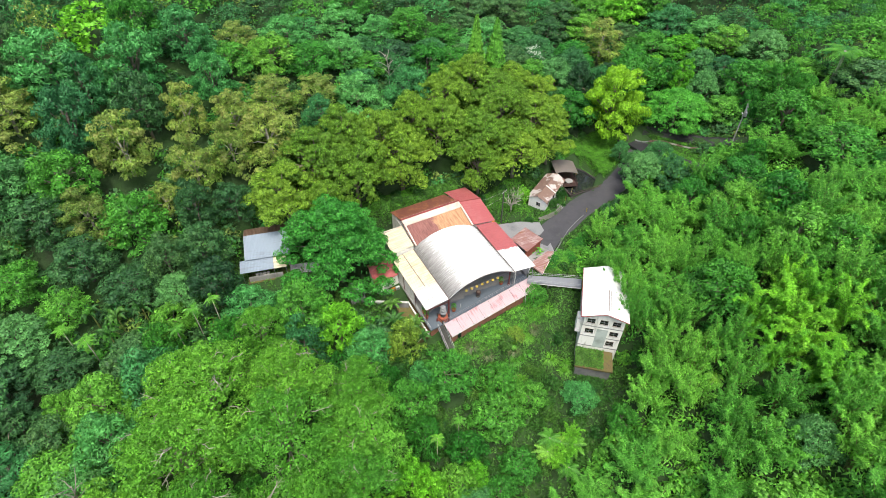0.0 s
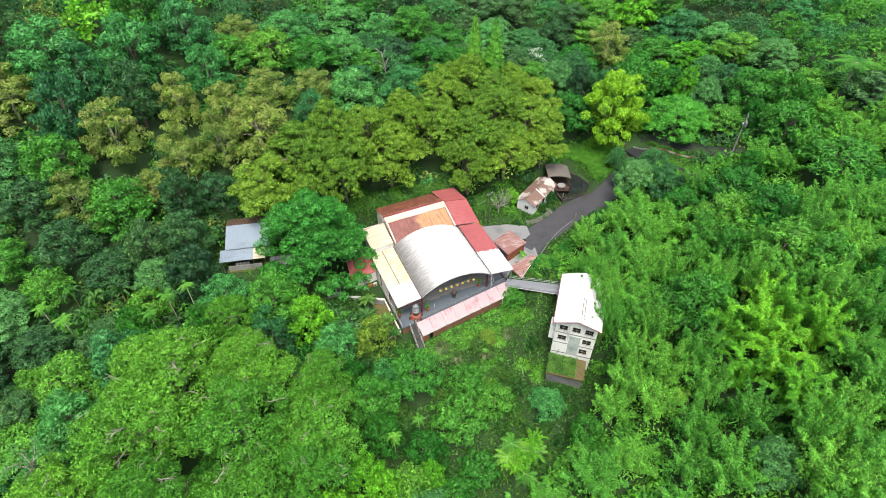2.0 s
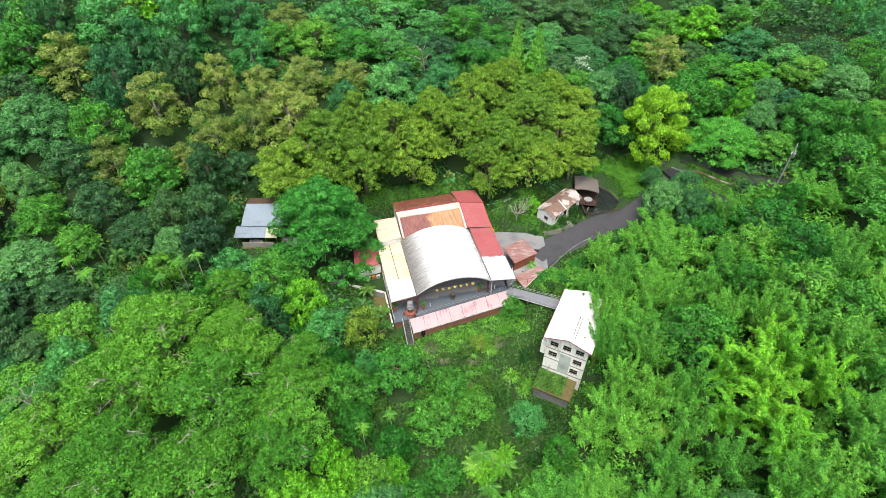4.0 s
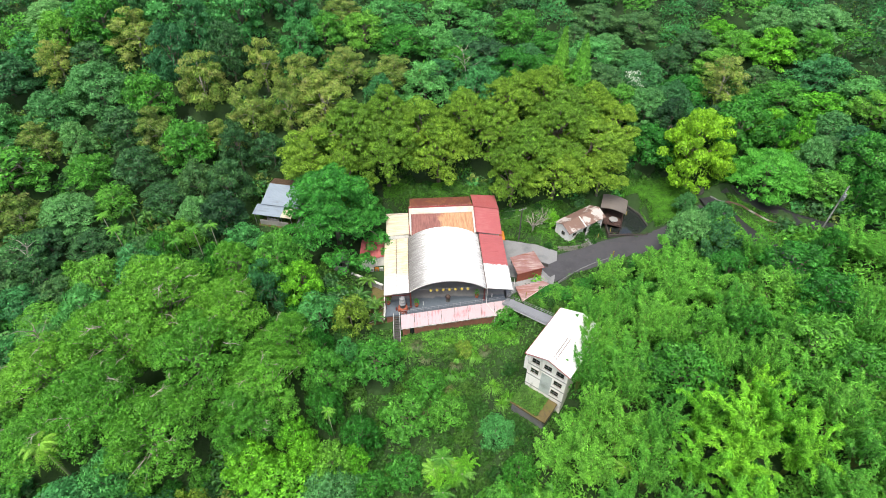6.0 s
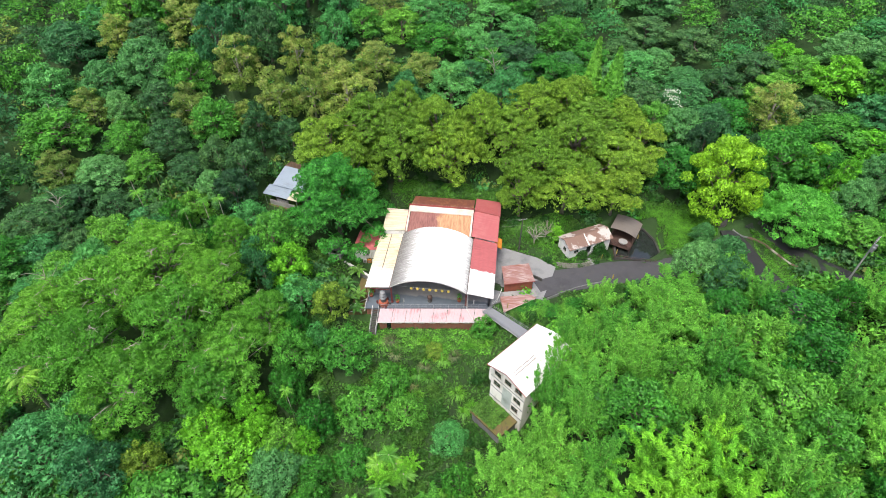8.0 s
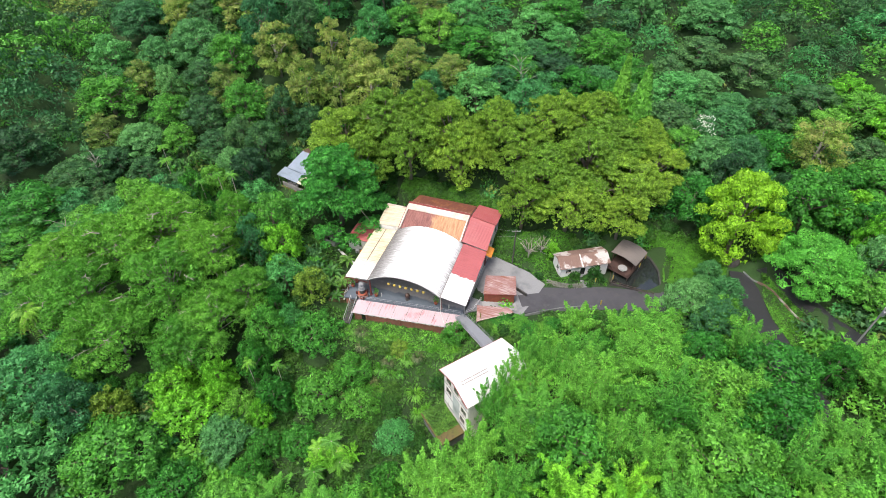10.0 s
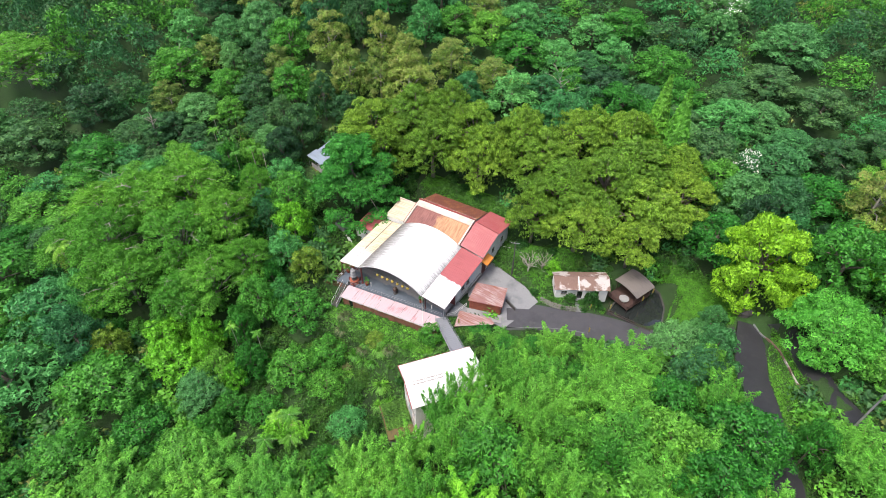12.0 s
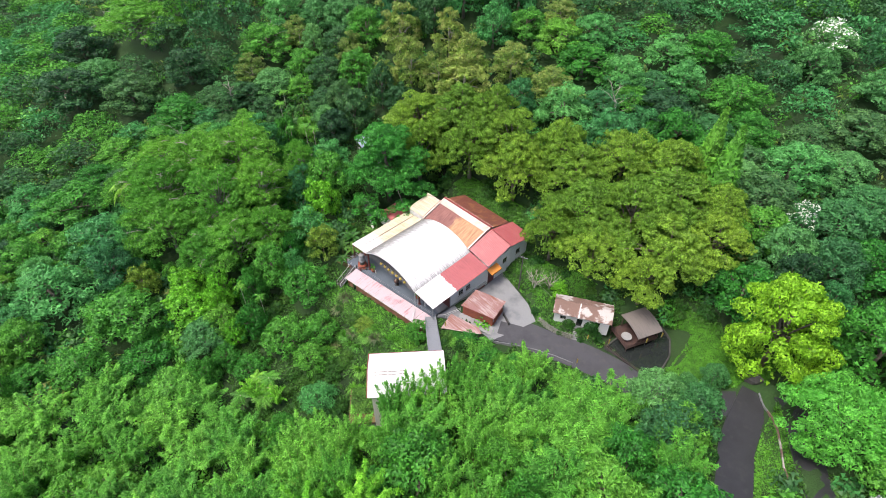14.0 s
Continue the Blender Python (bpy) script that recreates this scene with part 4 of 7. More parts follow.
# ---- the white building on the slope ----
WB = pose(59.9, 46.1, 0, 0, 0, 46.8)
white = thing("white_building", "white rendered three-storey building with a pale gable roof", "building", WB)
part("wall", Shape().prism([(0.35, -8.6), (13.0, -8.6), (13.0, -0.6), (0.35, -0.6)], -9.5, 4.35), RENDER, white)
part("gable", Shape().add([(0.36, -8.55, 4.3), (0.36, -0.65, 4.3), (0.36, -4.6, 5.75), (12.99, -8.55, 4.3), (12.99, -0.65, 4.3), (12.99, -4.6, 5.75)],
                          [(0, 2, 1), (3, 4, 5), (0, 1, 4, 3), (1, 2, 5, 4), (2, 0, 3, 5)]), RENDER, white)
for y0, y1 in ((-9.2, -4.6), (0.1, -4.6)):
    part("roof", Shape().sheet((-0.35, y0, 4.35), (13.5, y0, 4.35), (13.5, y1, 5.95), (-0.35, y1, 5.95), 0.45, 0.012), TIN_PALE, white, "pale tin roof slope")
for y0, y1 in ((-9.2, -4.6), (0.1, -4.6)):
    part("barge_board", Shape().tube([(-0.38, y0, 4.36), (-0.38, y1, 5.97)], 0.1, 4), TRIM_RED, white)
part("eave_trim", Shape().tube([(-0.35, 0.12, 4.33), (13.5, 0.12, 4.33)], 0.08, 4), TRIM_RED, white)
for i in range(9):
    for y in (-5.0, -5.5):
        part("rust_patch", Shape().box(0, -0.07, 0, 0.42 + 0.1 * (i % 3), 0.07, 0.03), TIN_BROWN, white, place=pose(0.9 + 0.62 * i, y, 5.99 - (abs(y) - 4.6) * 0.348, 19.2))
for z in (1.1, -2.1, -5.2):
    part("floor_band", Shape().box(0.30, -8.62, z, 0.36, -0.58, z + 0.22), CONCRETE_PALE, white)
for a, c, z0 in ((-7.9, -6.3, 2.2), (-5.4, -3.8, 2.2), (-2.9, -1.3, 2.2), (-7.9, -6.2, -0.9), (-3.0, -1.3, -0.9), (-7.6, -6.0, -4.0)):
    window(white, a, c, z0, z0 + 1.25, 0.35, -1, turn=True)
part("side_bay", Shape().box(1.0, -0.6, -2.0, 3.6, 0.5, 1.5), RENDER, white)
part("white_panel", Shape().box(0.29, -5.8, -5.1, 0.345, -3.6, 0.6), PLASTER, white)
for x in (3.5, 6.5, 9.5):
    window(white, x, x + 1.4, 2.2, 3.4, -0.6, 1)
annex_slab = thing("overgrown_annex", "low annex with a mossy, creeper-covered flat roof", "building", WB)
part("roof_slab", Shape().prism([(-4.8, -8.0), (0.2, -8.0), (0.2, -0.4), (-4.8, -0.4)], -6.4, -6.0), CONCRETE_MOSS, annex_slab)
part("wall", Shape().prism([(-4.4, -7.7), (0.2, -7.7), (0.2, -0.7), (-4.4, -0.7)], -11.0, -6.42), CONCRETE, annex_slab)

# ---- the road ----
def ribbon(line, left_w, right_w, lift, skirt=0.5, smooth_steps=6):
    """A paved strip along a line of points, with its edges turned down into the ground."""
    pts = []
    for i in range(len(line) - 1):
        p0, p1, p2, p3 = (Vector(line[max(0, min(len(line) - 1, i + d))]) for d in (-1, 0, 1, 2))
        for s in range(smooth_steps):
            t = s / smooth_steps
            pts.append(0.5 * ((2 * p1) + (p2 - p0) * t + (2 * p0 - 5 * p1 + 4 * p2 - p3) * t * t + (3 * p1 - p0 - 3 * p2 + p3) * t ** 3))
    pts.append(Vector(line[-1]))
    v, f = [], []
    for i, p in enumerate(pts):
        way = pts[min(i + 1, len(pts) - 1)] - pts[max(i - 1, 0)]
        side = Vector((-way.y, way.x, 0)).normalized()
        a, c = p + side * left_w, p - side * right_w
        v += [a + Vector((0, 0, lift - skirt)), a + Vector((0, 0, lift)), p + Vector((0, 0, lift + 0.04)), c + Vector((0, 0, lift)), c + Vector((0, 0, lift - skirt))]
    for i in range(len(pts) - 1):
        for k in range(4):
            f.append((i * 5 + k, i * 5 + k + 1, i * 5 + k + 6, i * 5 + k + 5))
    return Shape().add(v, f), pts


strip, road_pts = ribbon(((70.5, 71.4, -1.5), (75, 73.4, -1.5), *ROAD[2:7]), 3.2, 3.5, 0.06)
tagged(part("road", strip, ASPHALT), "grey asphalt access road curving past the house", "road", kind="structure")
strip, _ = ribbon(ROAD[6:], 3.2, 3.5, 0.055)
tagged(part("road", strip, ASPHALT_DARK), "dark asphalt junction under roadside trees", "road", kind="structure")
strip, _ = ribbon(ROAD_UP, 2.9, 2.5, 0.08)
tagged(part("road", strip, ASPHALT_DARK), "dark asphalt road climbing between trees", "road", kind="structure")
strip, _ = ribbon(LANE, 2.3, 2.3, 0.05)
tagged(part("lane", strip, ASPHALT_DARK), "narrow dark asphalt lane on the hillside", "road", kind="structure")
yard = Shape().prism([(61.0, 84.2), (66.5, 82.2), (71.0, 80.6), (75.1, 77.8), (73.5, 72.8), (71.3, 67.0), (68.8, 66.2), (66.4, 66.8), (60.0, 68.4), (60.2, 76.0)], -2.4, -1.42)
tagged(part("pavement", yard, CONCRETE), "pale concrete forecourt beside the temple", "pavement", kind="structure")
kerb = thing("road_edge_wall", "low pale concrete edge wall along the road", "wall")
edge_line = [(71.4, 67.3), (75.0, 69.4), (79.0, 71.6), (83.0, 73.2), (86.6, 74.2)]
for a, c in zip(edge_line, edge_line[1:]):
    d = Vector((c[0] - a[0], c[1] - a[1])).normalized() * 0.06
    part("wall_length", Shape().prism([(a[0] + d.y, a[1] - d.x), (c[0] + d.y, c[1] - d.x), (c[0] - d.y, c[1] + d.x), (a[0] - d.y, a[1] + d.x)], -2.6, -1.22), CONCRETE, kerb)

# ---- the small house, its steps and stone bank ----
HOUSE = pose(78.0, 79.7, 0, 0, 0, 26.6)
house = thing("small_house", "small white house with a weathered brown gable roof", "house", HOUSE)
part("wall", Shape().box(0.0, 0.0, -1.4, 11.0, 4.6, 2.55), WHITE_WALL, house)
part("gable", Shape().add([(0.0, 0.0, 2.551), (0.0, 4.6, 2.551), (0.0, 2.3, 3.6), (11.0, 0.0, 2.551), (11.0, 4.6, 2.551), (11.0, 2.3, 3.6)], [(0, 2, 1), (3, 4, 5), (0, 3, 5, 2), (1, 2, 5, 4), (0, 1, 4, 3)]), RENDER, house)
for y0 in (-0.45, 5.05):
    part("roof", Shape().sheet((-0.4, y0, 2.5), (11.4, y0, 2.5), (11.4, 2.3, 3.78), (-0.4, 2.3, 3.78), 0.5, 0.03, 0.1), BROWN_ROOF, house)
part("roof_stripe", Shape().prism([(4.72, -0.5), (4.92, -0.5), (4.92, 2.3), (4.72, 2.3)], 2.45, [2.6, 2.6, 3.9, 3.9]), RENDER, house)
window(house, 1.2, 2.4, 0.9, 1.7, 0.0, -1)
window(house, 8.0, 9.2, 0.9, 1.8, 0.0, -1)
window(house, 1.4, 2.5, 0.7, 1.6, 0.0, -1, turn=True)
# a flat dark pane paints the unlit room behind the doorway
door = part("door", Shape().box(4.6, -0.03, -0.3, 5.7, 0.02, 1.75), GLASS, house, "dark pane painted as the unlit doorway")
part("door_frame", Shape().box(4.5, -0.06, 1.752, 5.8, 0.03, 1.86), TRIM_CREAM, door)
hs = thing("house_steps", "worn concrete steps up to the house", "steps", HOUSE)
for i in range(7):
    part("step", Shape().box(4.3, -0.5 - 0.36 * (i + 1), -2.0, 6.0, -0.5 - 0.36 * i, -0.3 - 0.17 * i), CONCRETE, hs)
part("porch", Shape().box(3.8, -0.5, -1.9, 6.6, -0.01, -0.28), CONCRETE, hs)

# ---- pond, railings and pavilion ----
pond = thing("pond", "dark fish pond with a concrete rim", "pond")
rim_pts = [(89.2, 82.2), (93.6, 81.6), (98.2, 81.2), (100.0, 84.5), (99.6, 89.0), (97.8, 92.8), (95.0, 94.6), (90.5, 90.5)]
part("water", Shape().prism(rim_pts, -2.2, -1.72), WATER, pond, "dark reflecting water")
for a, c in zip(rim_pts, rim_pts[1:] + rim_pts[:1]):
    d = Vector((c[0] - a[0], c[1] - a[1])).normalized() * 0.14
    part("rim", Shape().prism([(a[0] - d.x + d.y, a[1] - d.y - d.x), (c[0] + d.x + d.y, c[1] + d.y - d.x), (c[0] + d.x - d.y, c[1] + d.y + d.x), (a[0] - d.x - d.y, a[1] - d.y + d.x)], -3.0, -1.35), DARK_STONE, pond)
fence = thing("pond_fence", "rusty brown timber fence along the pond", "fence")
part("panel", rail(Shape(), [(88.9, 84.6, -1.4), (88.9, 82.0, -1.4), (93.6, 81.3, -1.4), (98.3, 80.9, -1.4)], 0.9, 1.1, 2, 0.05), WOOD_DARK, fence)
PAV_ROOF = roof_paint("brown_grey_felt", (0.15, 0.13, 0.115), (0.10, 0.09, 0.08), 0.5)
PAV = pose(92.3, 89.4, 0, 0, 0, -25.7)
pav = thing("pond_pavilion", "open timber pavilion with a curved grey roof over the pond", "pavilion", PAV)
part("deck", Shape().box(-2.7, -4.9, -0.75, 2.8, 2.6, -0.55), WOOD_DARK, pav)
rs = Shape()
prev = None
for i in range(11):
    x = -3.1 + 6.2 * i / 10
    z = 2.75 - 0.055 * (x + 0.8) ** 2
    cur = [(x, -2.9, z), (x, 2.9, z), (x, 2.9, z - 0.09), (x, -2.9, z - 0.09)]
    if prev:
        for k in range(4):
            rs.face(prev[k], prev[(k + 1) % 4], cur[(k + 1) % 4], cur[k])
    else:
        rs.face(*cur[::-1])
    prev = cur
rs.face(*prev)
part("roof", rs, PAV_ROOF, pav)
for x in (-2.5, 2.5):
    for y in (-2.5, 2.4):
        part("post", Shape().tube([(x, y, -2.1), (x, y, 2.1)], 0.1, 8), WOOD_DARK, pav)
for x, y in ((-2.5, -4.7), (2.6, -4.7)):
    part("post", Shape().tube([(x, y, -2.1), (x, y, 0.35)], 0.1, 8), WOOD_DARK, pav)
part("railing", rail(Shape(), [(-2.6, -4.8, -0.55), (2.7, -4.8, -0.55), (2.7, 2.5, -0.55)], 0.85, 0.9, 2, 0.05), WOOD_DARK, pav)
table = thing("round_table", "round pale stone table on the pavilion deck", "table", PAV @ pose(0.6, -3.5, -0.55))
part("top", Shape().lathe(0, 0, [(1.0, 0.68), (1.05, 0.7), (1.05, 0.78), (1.0, 0.8)], 24), CONCRETE_PALE, table)
part("pedestal", Shape().lathe(0, 0, [(0.45, 0), (0.3, 0.1), (0.25, 0.6), (0.4, 0.679)], 14), RENDER, table)

# ---- trees ----
rng = np.random.default_rng(7)


def unit(a):
    return a / np.maximum(np.linalg.norm(a, axis=-1, keepdims=True), 1e-9)


def tufts(points, normals, length, width, droop=0.15, jitter=0.6):
    """Leaf sprays at points: one small diamond-shaped blade each, turned about its normal at random."""
    k = len(points)
    nn = unit(normals + rng.normal(0, jitter, (k, 3)))
    t = unit(np.cross(nn, rng.normal(0, 1, (k, 3))))
    w = np.cross(nn, t)
    ln = (length * rng.uniform(0.6, 1.35, k))[:, None]
    wd = (width * rng.uniform(0.6, 1.35, k))[:, None]
    down = np.array([0, 0, -1.0])
    v = np.stack([points - t * ln * 0.45 + w * wd * 0.5, points - t * ln * 0.45 - w * wd * 0.5, points + t * ln * 0.6 + down * ln * droop], 1)
    return v.reshape(-1, 3)


def blades(verts, name, mat):
    """A mesh of loose triangles from their corners, three by three."""
    k = len(verts) // 3
    me = bpy.data.meshes.new(name)
    me.vertices.add(3 * k)
    me.vertices.foreach_set("co", np.ascontiguousarray(verts[: 3 * k], dtype=np.float32).ravel())
    me.loops.add(3 * k)
    me.loops.foreach_set("vertex_index", np.arange(3 * k, dtype=np.int32))
    me.polygons.add(k)
    me.polygons.foreach_set("loop_start", np.arange(0, 3 * k, 3, dtype=np.int32))
    me.update(calc_edges=True)
    me.materials.append(mat)
    return me


def halved(v):
    """Four-cornered blades as two triangles each."""
    q = np.array(v).reshape(-1, 4, 3)
    return q[:, [0, 1, 2, 0, 2, 3]].reshape(-1, 3)


def lobe_leaves(lobes, density, length, width, flat=0.75, droop=0.15, low=-0.2, jitter=0.6, hollow=0.8):
    """Leaves over the outside of many rounded boughs; those buried in another bough are left out."""
    c, r = np.array([l[:3] for l in lobes]), np.array([l[3] for l in lobes])
    size = np.array([1, 1, flat])
    out_p, out_n = [], []
    for i in range(len(lobes)):
        k = max(8, int(density * r[i] ** 2))
        d = unit(rng.normal(0, 1, (k * 2, 3)))
        d = d[d[:, 2] > low][:k]
        wob = 1 + 0.16 * np.sin(d[:, :1] * 5 + i) * np.sin(d[:, 1:2] * 6 + 2 * i) 
        p = c[i] + d * r[i] * size * rng.uniform(hollow, 1.08, (len(d), 1)) * wob
        rel = (p[:, None, :] - c[None]) / (r[None, :, None] * size * 0.8)
        inside = (np.linalg.norm(rel, axis=2) < 1)
        inside[:, i] = False
        keep = ~inside.any(1)
        out_p.append(p[keep])
        out_n.append(d[keep])
    return tufts(np.concatenate(out_p), np.concatenate(out_n), length, width, droop, jitter)


ICO = bmesh.new()
bmesh.ops.create_icosphere(ICO, subdivisions=1, radius=1)
ICO_V = np.array([v.co for v in ICO.verts])
ICO_F = [[v.index for v in f.verts] for f in ICO.faces]
ICO.free()


def inner_mass(lobes, flat, size=0.7):
    """The dense inside of each bough, as coarse leaf masses (triangles written as quads)."""
    out = []
    for x, y, z, r in lobes:
        v = ICO_V * (1 + rng.uniform(-0.18, 0.18, (len(ICO_V), 1))) * r * size * np.array([1, 1, flat]) + np.array([x, y, z])
        for f in ICO_F:
            a, b_, c = v[f[0]], v[f[1]], v[f[2]]
            out += [a, b_, c]
    return np.array(out)


def shade_leaves(radius, height, bole, count):
    """The shaded leaves deep inside a crown."""
    d = unit(rng.normal(0, 1, (count, 3)))
    d[:, 2] = np.abs(d[:, 2])
    p = d * rng.uniform(0.3, 0.68, (count, 1)) * np.array([radius, radius, (height - bole) * 0.8]) + np.array([0, 0, bole + (height - bole) * 0.05])
    return tufts(p, d, 0.62, 0.5, 0.1, 0.5)


def dome(radius, height, bole, count, spread=0.34, seed=0, ragged=0.25):
    """Boughs of a domed crown: (x, y, z, r)."""
    r = random.Random(seed)
    lobes = []
    for i in range(count):
        s = math.sqrt((i + 0.5) / count)
        a = i * 2.39996 + r.uniform(-0.4, 0.4)
        rho = radius * 0.84 * s * r.uniform(0.82, 1.14)
        top = bole + (height - bole) * (0.08 + 0.92 * math.sqrt(max(0, 1 - (s * 0.95) ** 2)))
        br = radius * spread * r.uniform(0.6, 1.35) * (1.05 - 0.25 * s)
        lobes.append((rho * math.cos(a), rho * math.sin(a), top - br * 0.8 - r.uniform(0, ragged) * (height - bole), br))
    for i in range(count // 3):
        a = i * 2.1 + r.uniform(0, 1)
        rho = radius * r.uniform(0.45, 0.8)
        lobes.append((rho * math.cos(a), rho * math.sin(a), bole + (height - bole) * r.uniform(0.05, 0.35), radius * spread * r.uniform(0.7, 1.0)))
    return lobes


def pads(radius, height, bole, count, size, seed=0, ragged=0.3, fan=6):
    """Boughs of a layered crown: flat fans of small clumps that tip down at their rims."""
    r = random.Random(seed)
    lobes = []
    for i in range(count):
        s = math.sqrt((i + 0.5) / count)
        a = i * 2.39996 + r.uniform(-0.5, 0.5)
        rho = radius * 0.86 * s * r.uniform(0.8, 1.12)
        top = bole + (height - bole) * (0.1 + 0.9 * math.sqrt(max(0, 1 - (s * 0.96) ** 2)) - r.uniform(0, ragged))
        wide = size * r.uniform(0.7, 1.3)
        x, y = rho * math.cos(a), rho * math.sin(a)
        lobes.append((x, y, top - wide * 0.4, wide * 0.55))
        for k in range(fan):
            q, d = a + (k + r.uniform(-0.3, 0.3)) * 2 * math.pi / fan, wide * r.uniform(0.55, 0.95)
            out = d * math.cos(q - a)
            lobes.append((x + d * math.cos(q), y + d * math.sin(q), top - wide * 0.5 - 0.3 * d - 0.25 * max(out, 0), wide * r.uniform(0.3, 0.48)))
    return lobes


def trunk_shape(height, base, lobes, limbs=8, seed=0):
    r = random.Random(seed)
    s = Shape()
    lean = (r.uniform(-0.4, 0.4), r.uniform(-0.4, 0.4))
    top = (lean[0], lean[1], height * 0.6)
    s.tube([(0, 0, -0.6), (lean[0] * 0.3, lean[1] * 0.3, height * 0.25), top], [base * 1.25, base * 0.85, base * 0.45], 7)
    for x, y, z, br in sorted(lobes, key=lambda q: -q[3])[:limbs]:
        h = height * r.uniform(0.25, 0.5)
        start = (lean[0] * h / height, lean[1] * h / height, h)
        mid = (x * 0.5 + r.uniform(-0.4, 0.4), y * 0.5 + r.uniform(-0.4, 0.4), (h + z) / 2 + 0.4)
        s.tube([start, mid, (x, y, z)], [base * 0.45, base * 0.3, base * 0.12], 5)
    return s


class Kind:
    """A kind of tree: a few grown forms with known radius and height, set out many times."""

    def __init__(self, name, label, category, group=""):
        self.name, self.label, self.category, self.group, self.forms, self.leaves = name, label, category, group, [], 10 ** 9

    def form(self, radius, height, crown, bark, extra=()):
        self.forms.append((radius, height, crown, bark, extra))

    def plant(self, x, y, radius, top=None, turn=None, sink=0.15, label=""):
        r0, h0, crown, bark, extra = self.forms[random.randrange(len(self.forms))]
        z = ground_height(x, y) - sink
        s = radius / r0
        sz = s if top is None else min(max((top - z) / h0, 0.55 * s), 2.2 * s)
        root = thing(self.name, label or self.label, self.category, pose(x, y, z, 0, 0, random.uniform(0, 360) if turn is None else turn) @ Matrix.Diagonal((s, s, sz, 1)), self.group)
        if bark is not None:
            stem = part("culm_stand" if self.category == "bamboo" else "trunk", bark, None, root)
            if self.category == "bamboo":
                tagged(stem, "green jointed bamboo culms", kind="stuff")
        part("crown", crown, None, root)
        for name, me in extra:
            part(name, me, None, root)
        return root


def leafy(kind, forms, radius, height, bole, count, leaf, density, mat, bark, base, spread=0.34, flat=0.75, droop=0.15, ragged=0.25, jitter=0.47, limbs=8, inner=0.7, hollow=0.8, low=-0.2, layered=False, twigs=0):
    for k in range(forms):
        seed = hash_of(kind.name) + k
        lobes = pads(radius, height, bole, count, radius * spread, seed, ragged) if layered else dome(radius, height, bole, count, spread, seed=seed, ragged=ragged)
        v = lobe_leaves(lobes, density, leaf[0], leaf[1], flat, droop, low, jitter, hollow)
        if inner:
            kind.leaves = min(kind.leaves, len(v) // 3)
            v = np.concatenate([v, shade_leaves(radius, height, bole, int(14 * radius ** 1.6)), inner_mass(lobes[::2], flat, inner * 0.62)])
        bark_mesh = trunk_shape(height, base, lobes, limbs, k).mesh("trunk", True)
        bark_mesh.materials.append(bark)
        extra = []
        for j in range(twigs):
            r = random.Random(seed * 7 + j)
            x, y, z, br = lobes[r.randrange(len(lobes))]
            a = math.atan2(y, x) + r.uniform(-0.9, 0.9)
            reach = r.uniform(1.8, 3.6)
            line = [(x + reach * (u - 0.5) * math.cos(a + 0.5 * u * r.uniform(-1, 1)), y + reach * (u - 0.5) * math.sin(a + 0.4 * u), z + br * flat * 0.9 + 0.25 + 0.5 * math.sin(u * 2.4) + r.uniform(-0.15, 0.15)) for u in (0, 0.25, 0.5, 0.75, 1.0)]
            twig = Shape().tube(line, [0.07, 0.065, 0.055, 0.04, 0.02], 4)
            for w in (1, 2, 3):
                p, b = line[w], a + r.choice((-1, 1)) * r.uniform(0.5, 1.1)
                twig.tube([p, (p[0] + 0.9 * math.cos(b), p[1] + 0.9 * math.sin(b), p[2] + r.uniform(-0.1, 0.4))], [0.04, 0.015], 4)
            me = twig.mesh("branch", True)
            me.materials.append(bark)
            extra.append(("branch", me))
        kind.form(radius, height, blades(v, "crown", mat), bark_mesh, tuple(extra))
    return kind


def hash_of(word):
    return sum(ord(c) * (i + 3) for i, c in enumerate(word)) % 1000


CAMPHOR = leafy(Kind("camphor_tree", "spreading camphor tree with olive-green clumped crown", "tree", "camphor trees behind the temple"),
                3, 8.0, 14.0, 3.0, 34, (0.31, 0.23), 185, LEAF_OLIVE, BARK, 0.42, spread=0.2, flat=0.62, ragged=0.2, inner=0.55, limbs=22, layered=True)
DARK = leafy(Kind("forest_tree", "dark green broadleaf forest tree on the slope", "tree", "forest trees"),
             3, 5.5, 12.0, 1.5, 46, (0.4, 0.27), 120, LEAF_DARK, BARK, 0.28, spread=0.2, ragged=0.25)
MID = leafy(Kind("green_tree", "fresh green broadleaf tree on the slope", "tree", "green trees"),
            3, 5.0, 10.0, 1.2, 46, (0.36, 0.25), 135, LEAF_MID, BARK, 0.26, spread=0.2, ragged=0.2)
TEAL = leafy(Kind("soft_tree", "blue-green soft-leaved tree on the slope", "tree", "blue-green trees"),
             3, 4.6, 10.0, 1.2, 40, (0.42, 0.2), 135, LEAF_TEAL, BARK, 0.24, spread=0.21, droop=0.4, ragged=0.28)
AIRY = leafy(Kind("airy_tree", "light green airy tree with pale bare branches", "tree", "airy trees by the ravine"),
             3, 9.0, 18.0, 5.0, 30, (0.32, 0.22), 135, LEAF_AIRY, BARK_PALE, 0.3, spread=0.24, flat=0.5, ragged=0.22, jitter=0.47, limbs=30, inner=0.5, layered=True, twigs=7)
EMERALD = leafy(Kind("layered_tree", "deep emerald layered tree beside the temple", "tree"),
                1, 9.5, 20.0, 4.2, 46, (0.34, 0.24), 165, LEAF_EMERALD, BARK, 0.45, spread=0.24, flat=0.5, ragged=0.42, jitter=0.47, inner=0.5, layered=True)
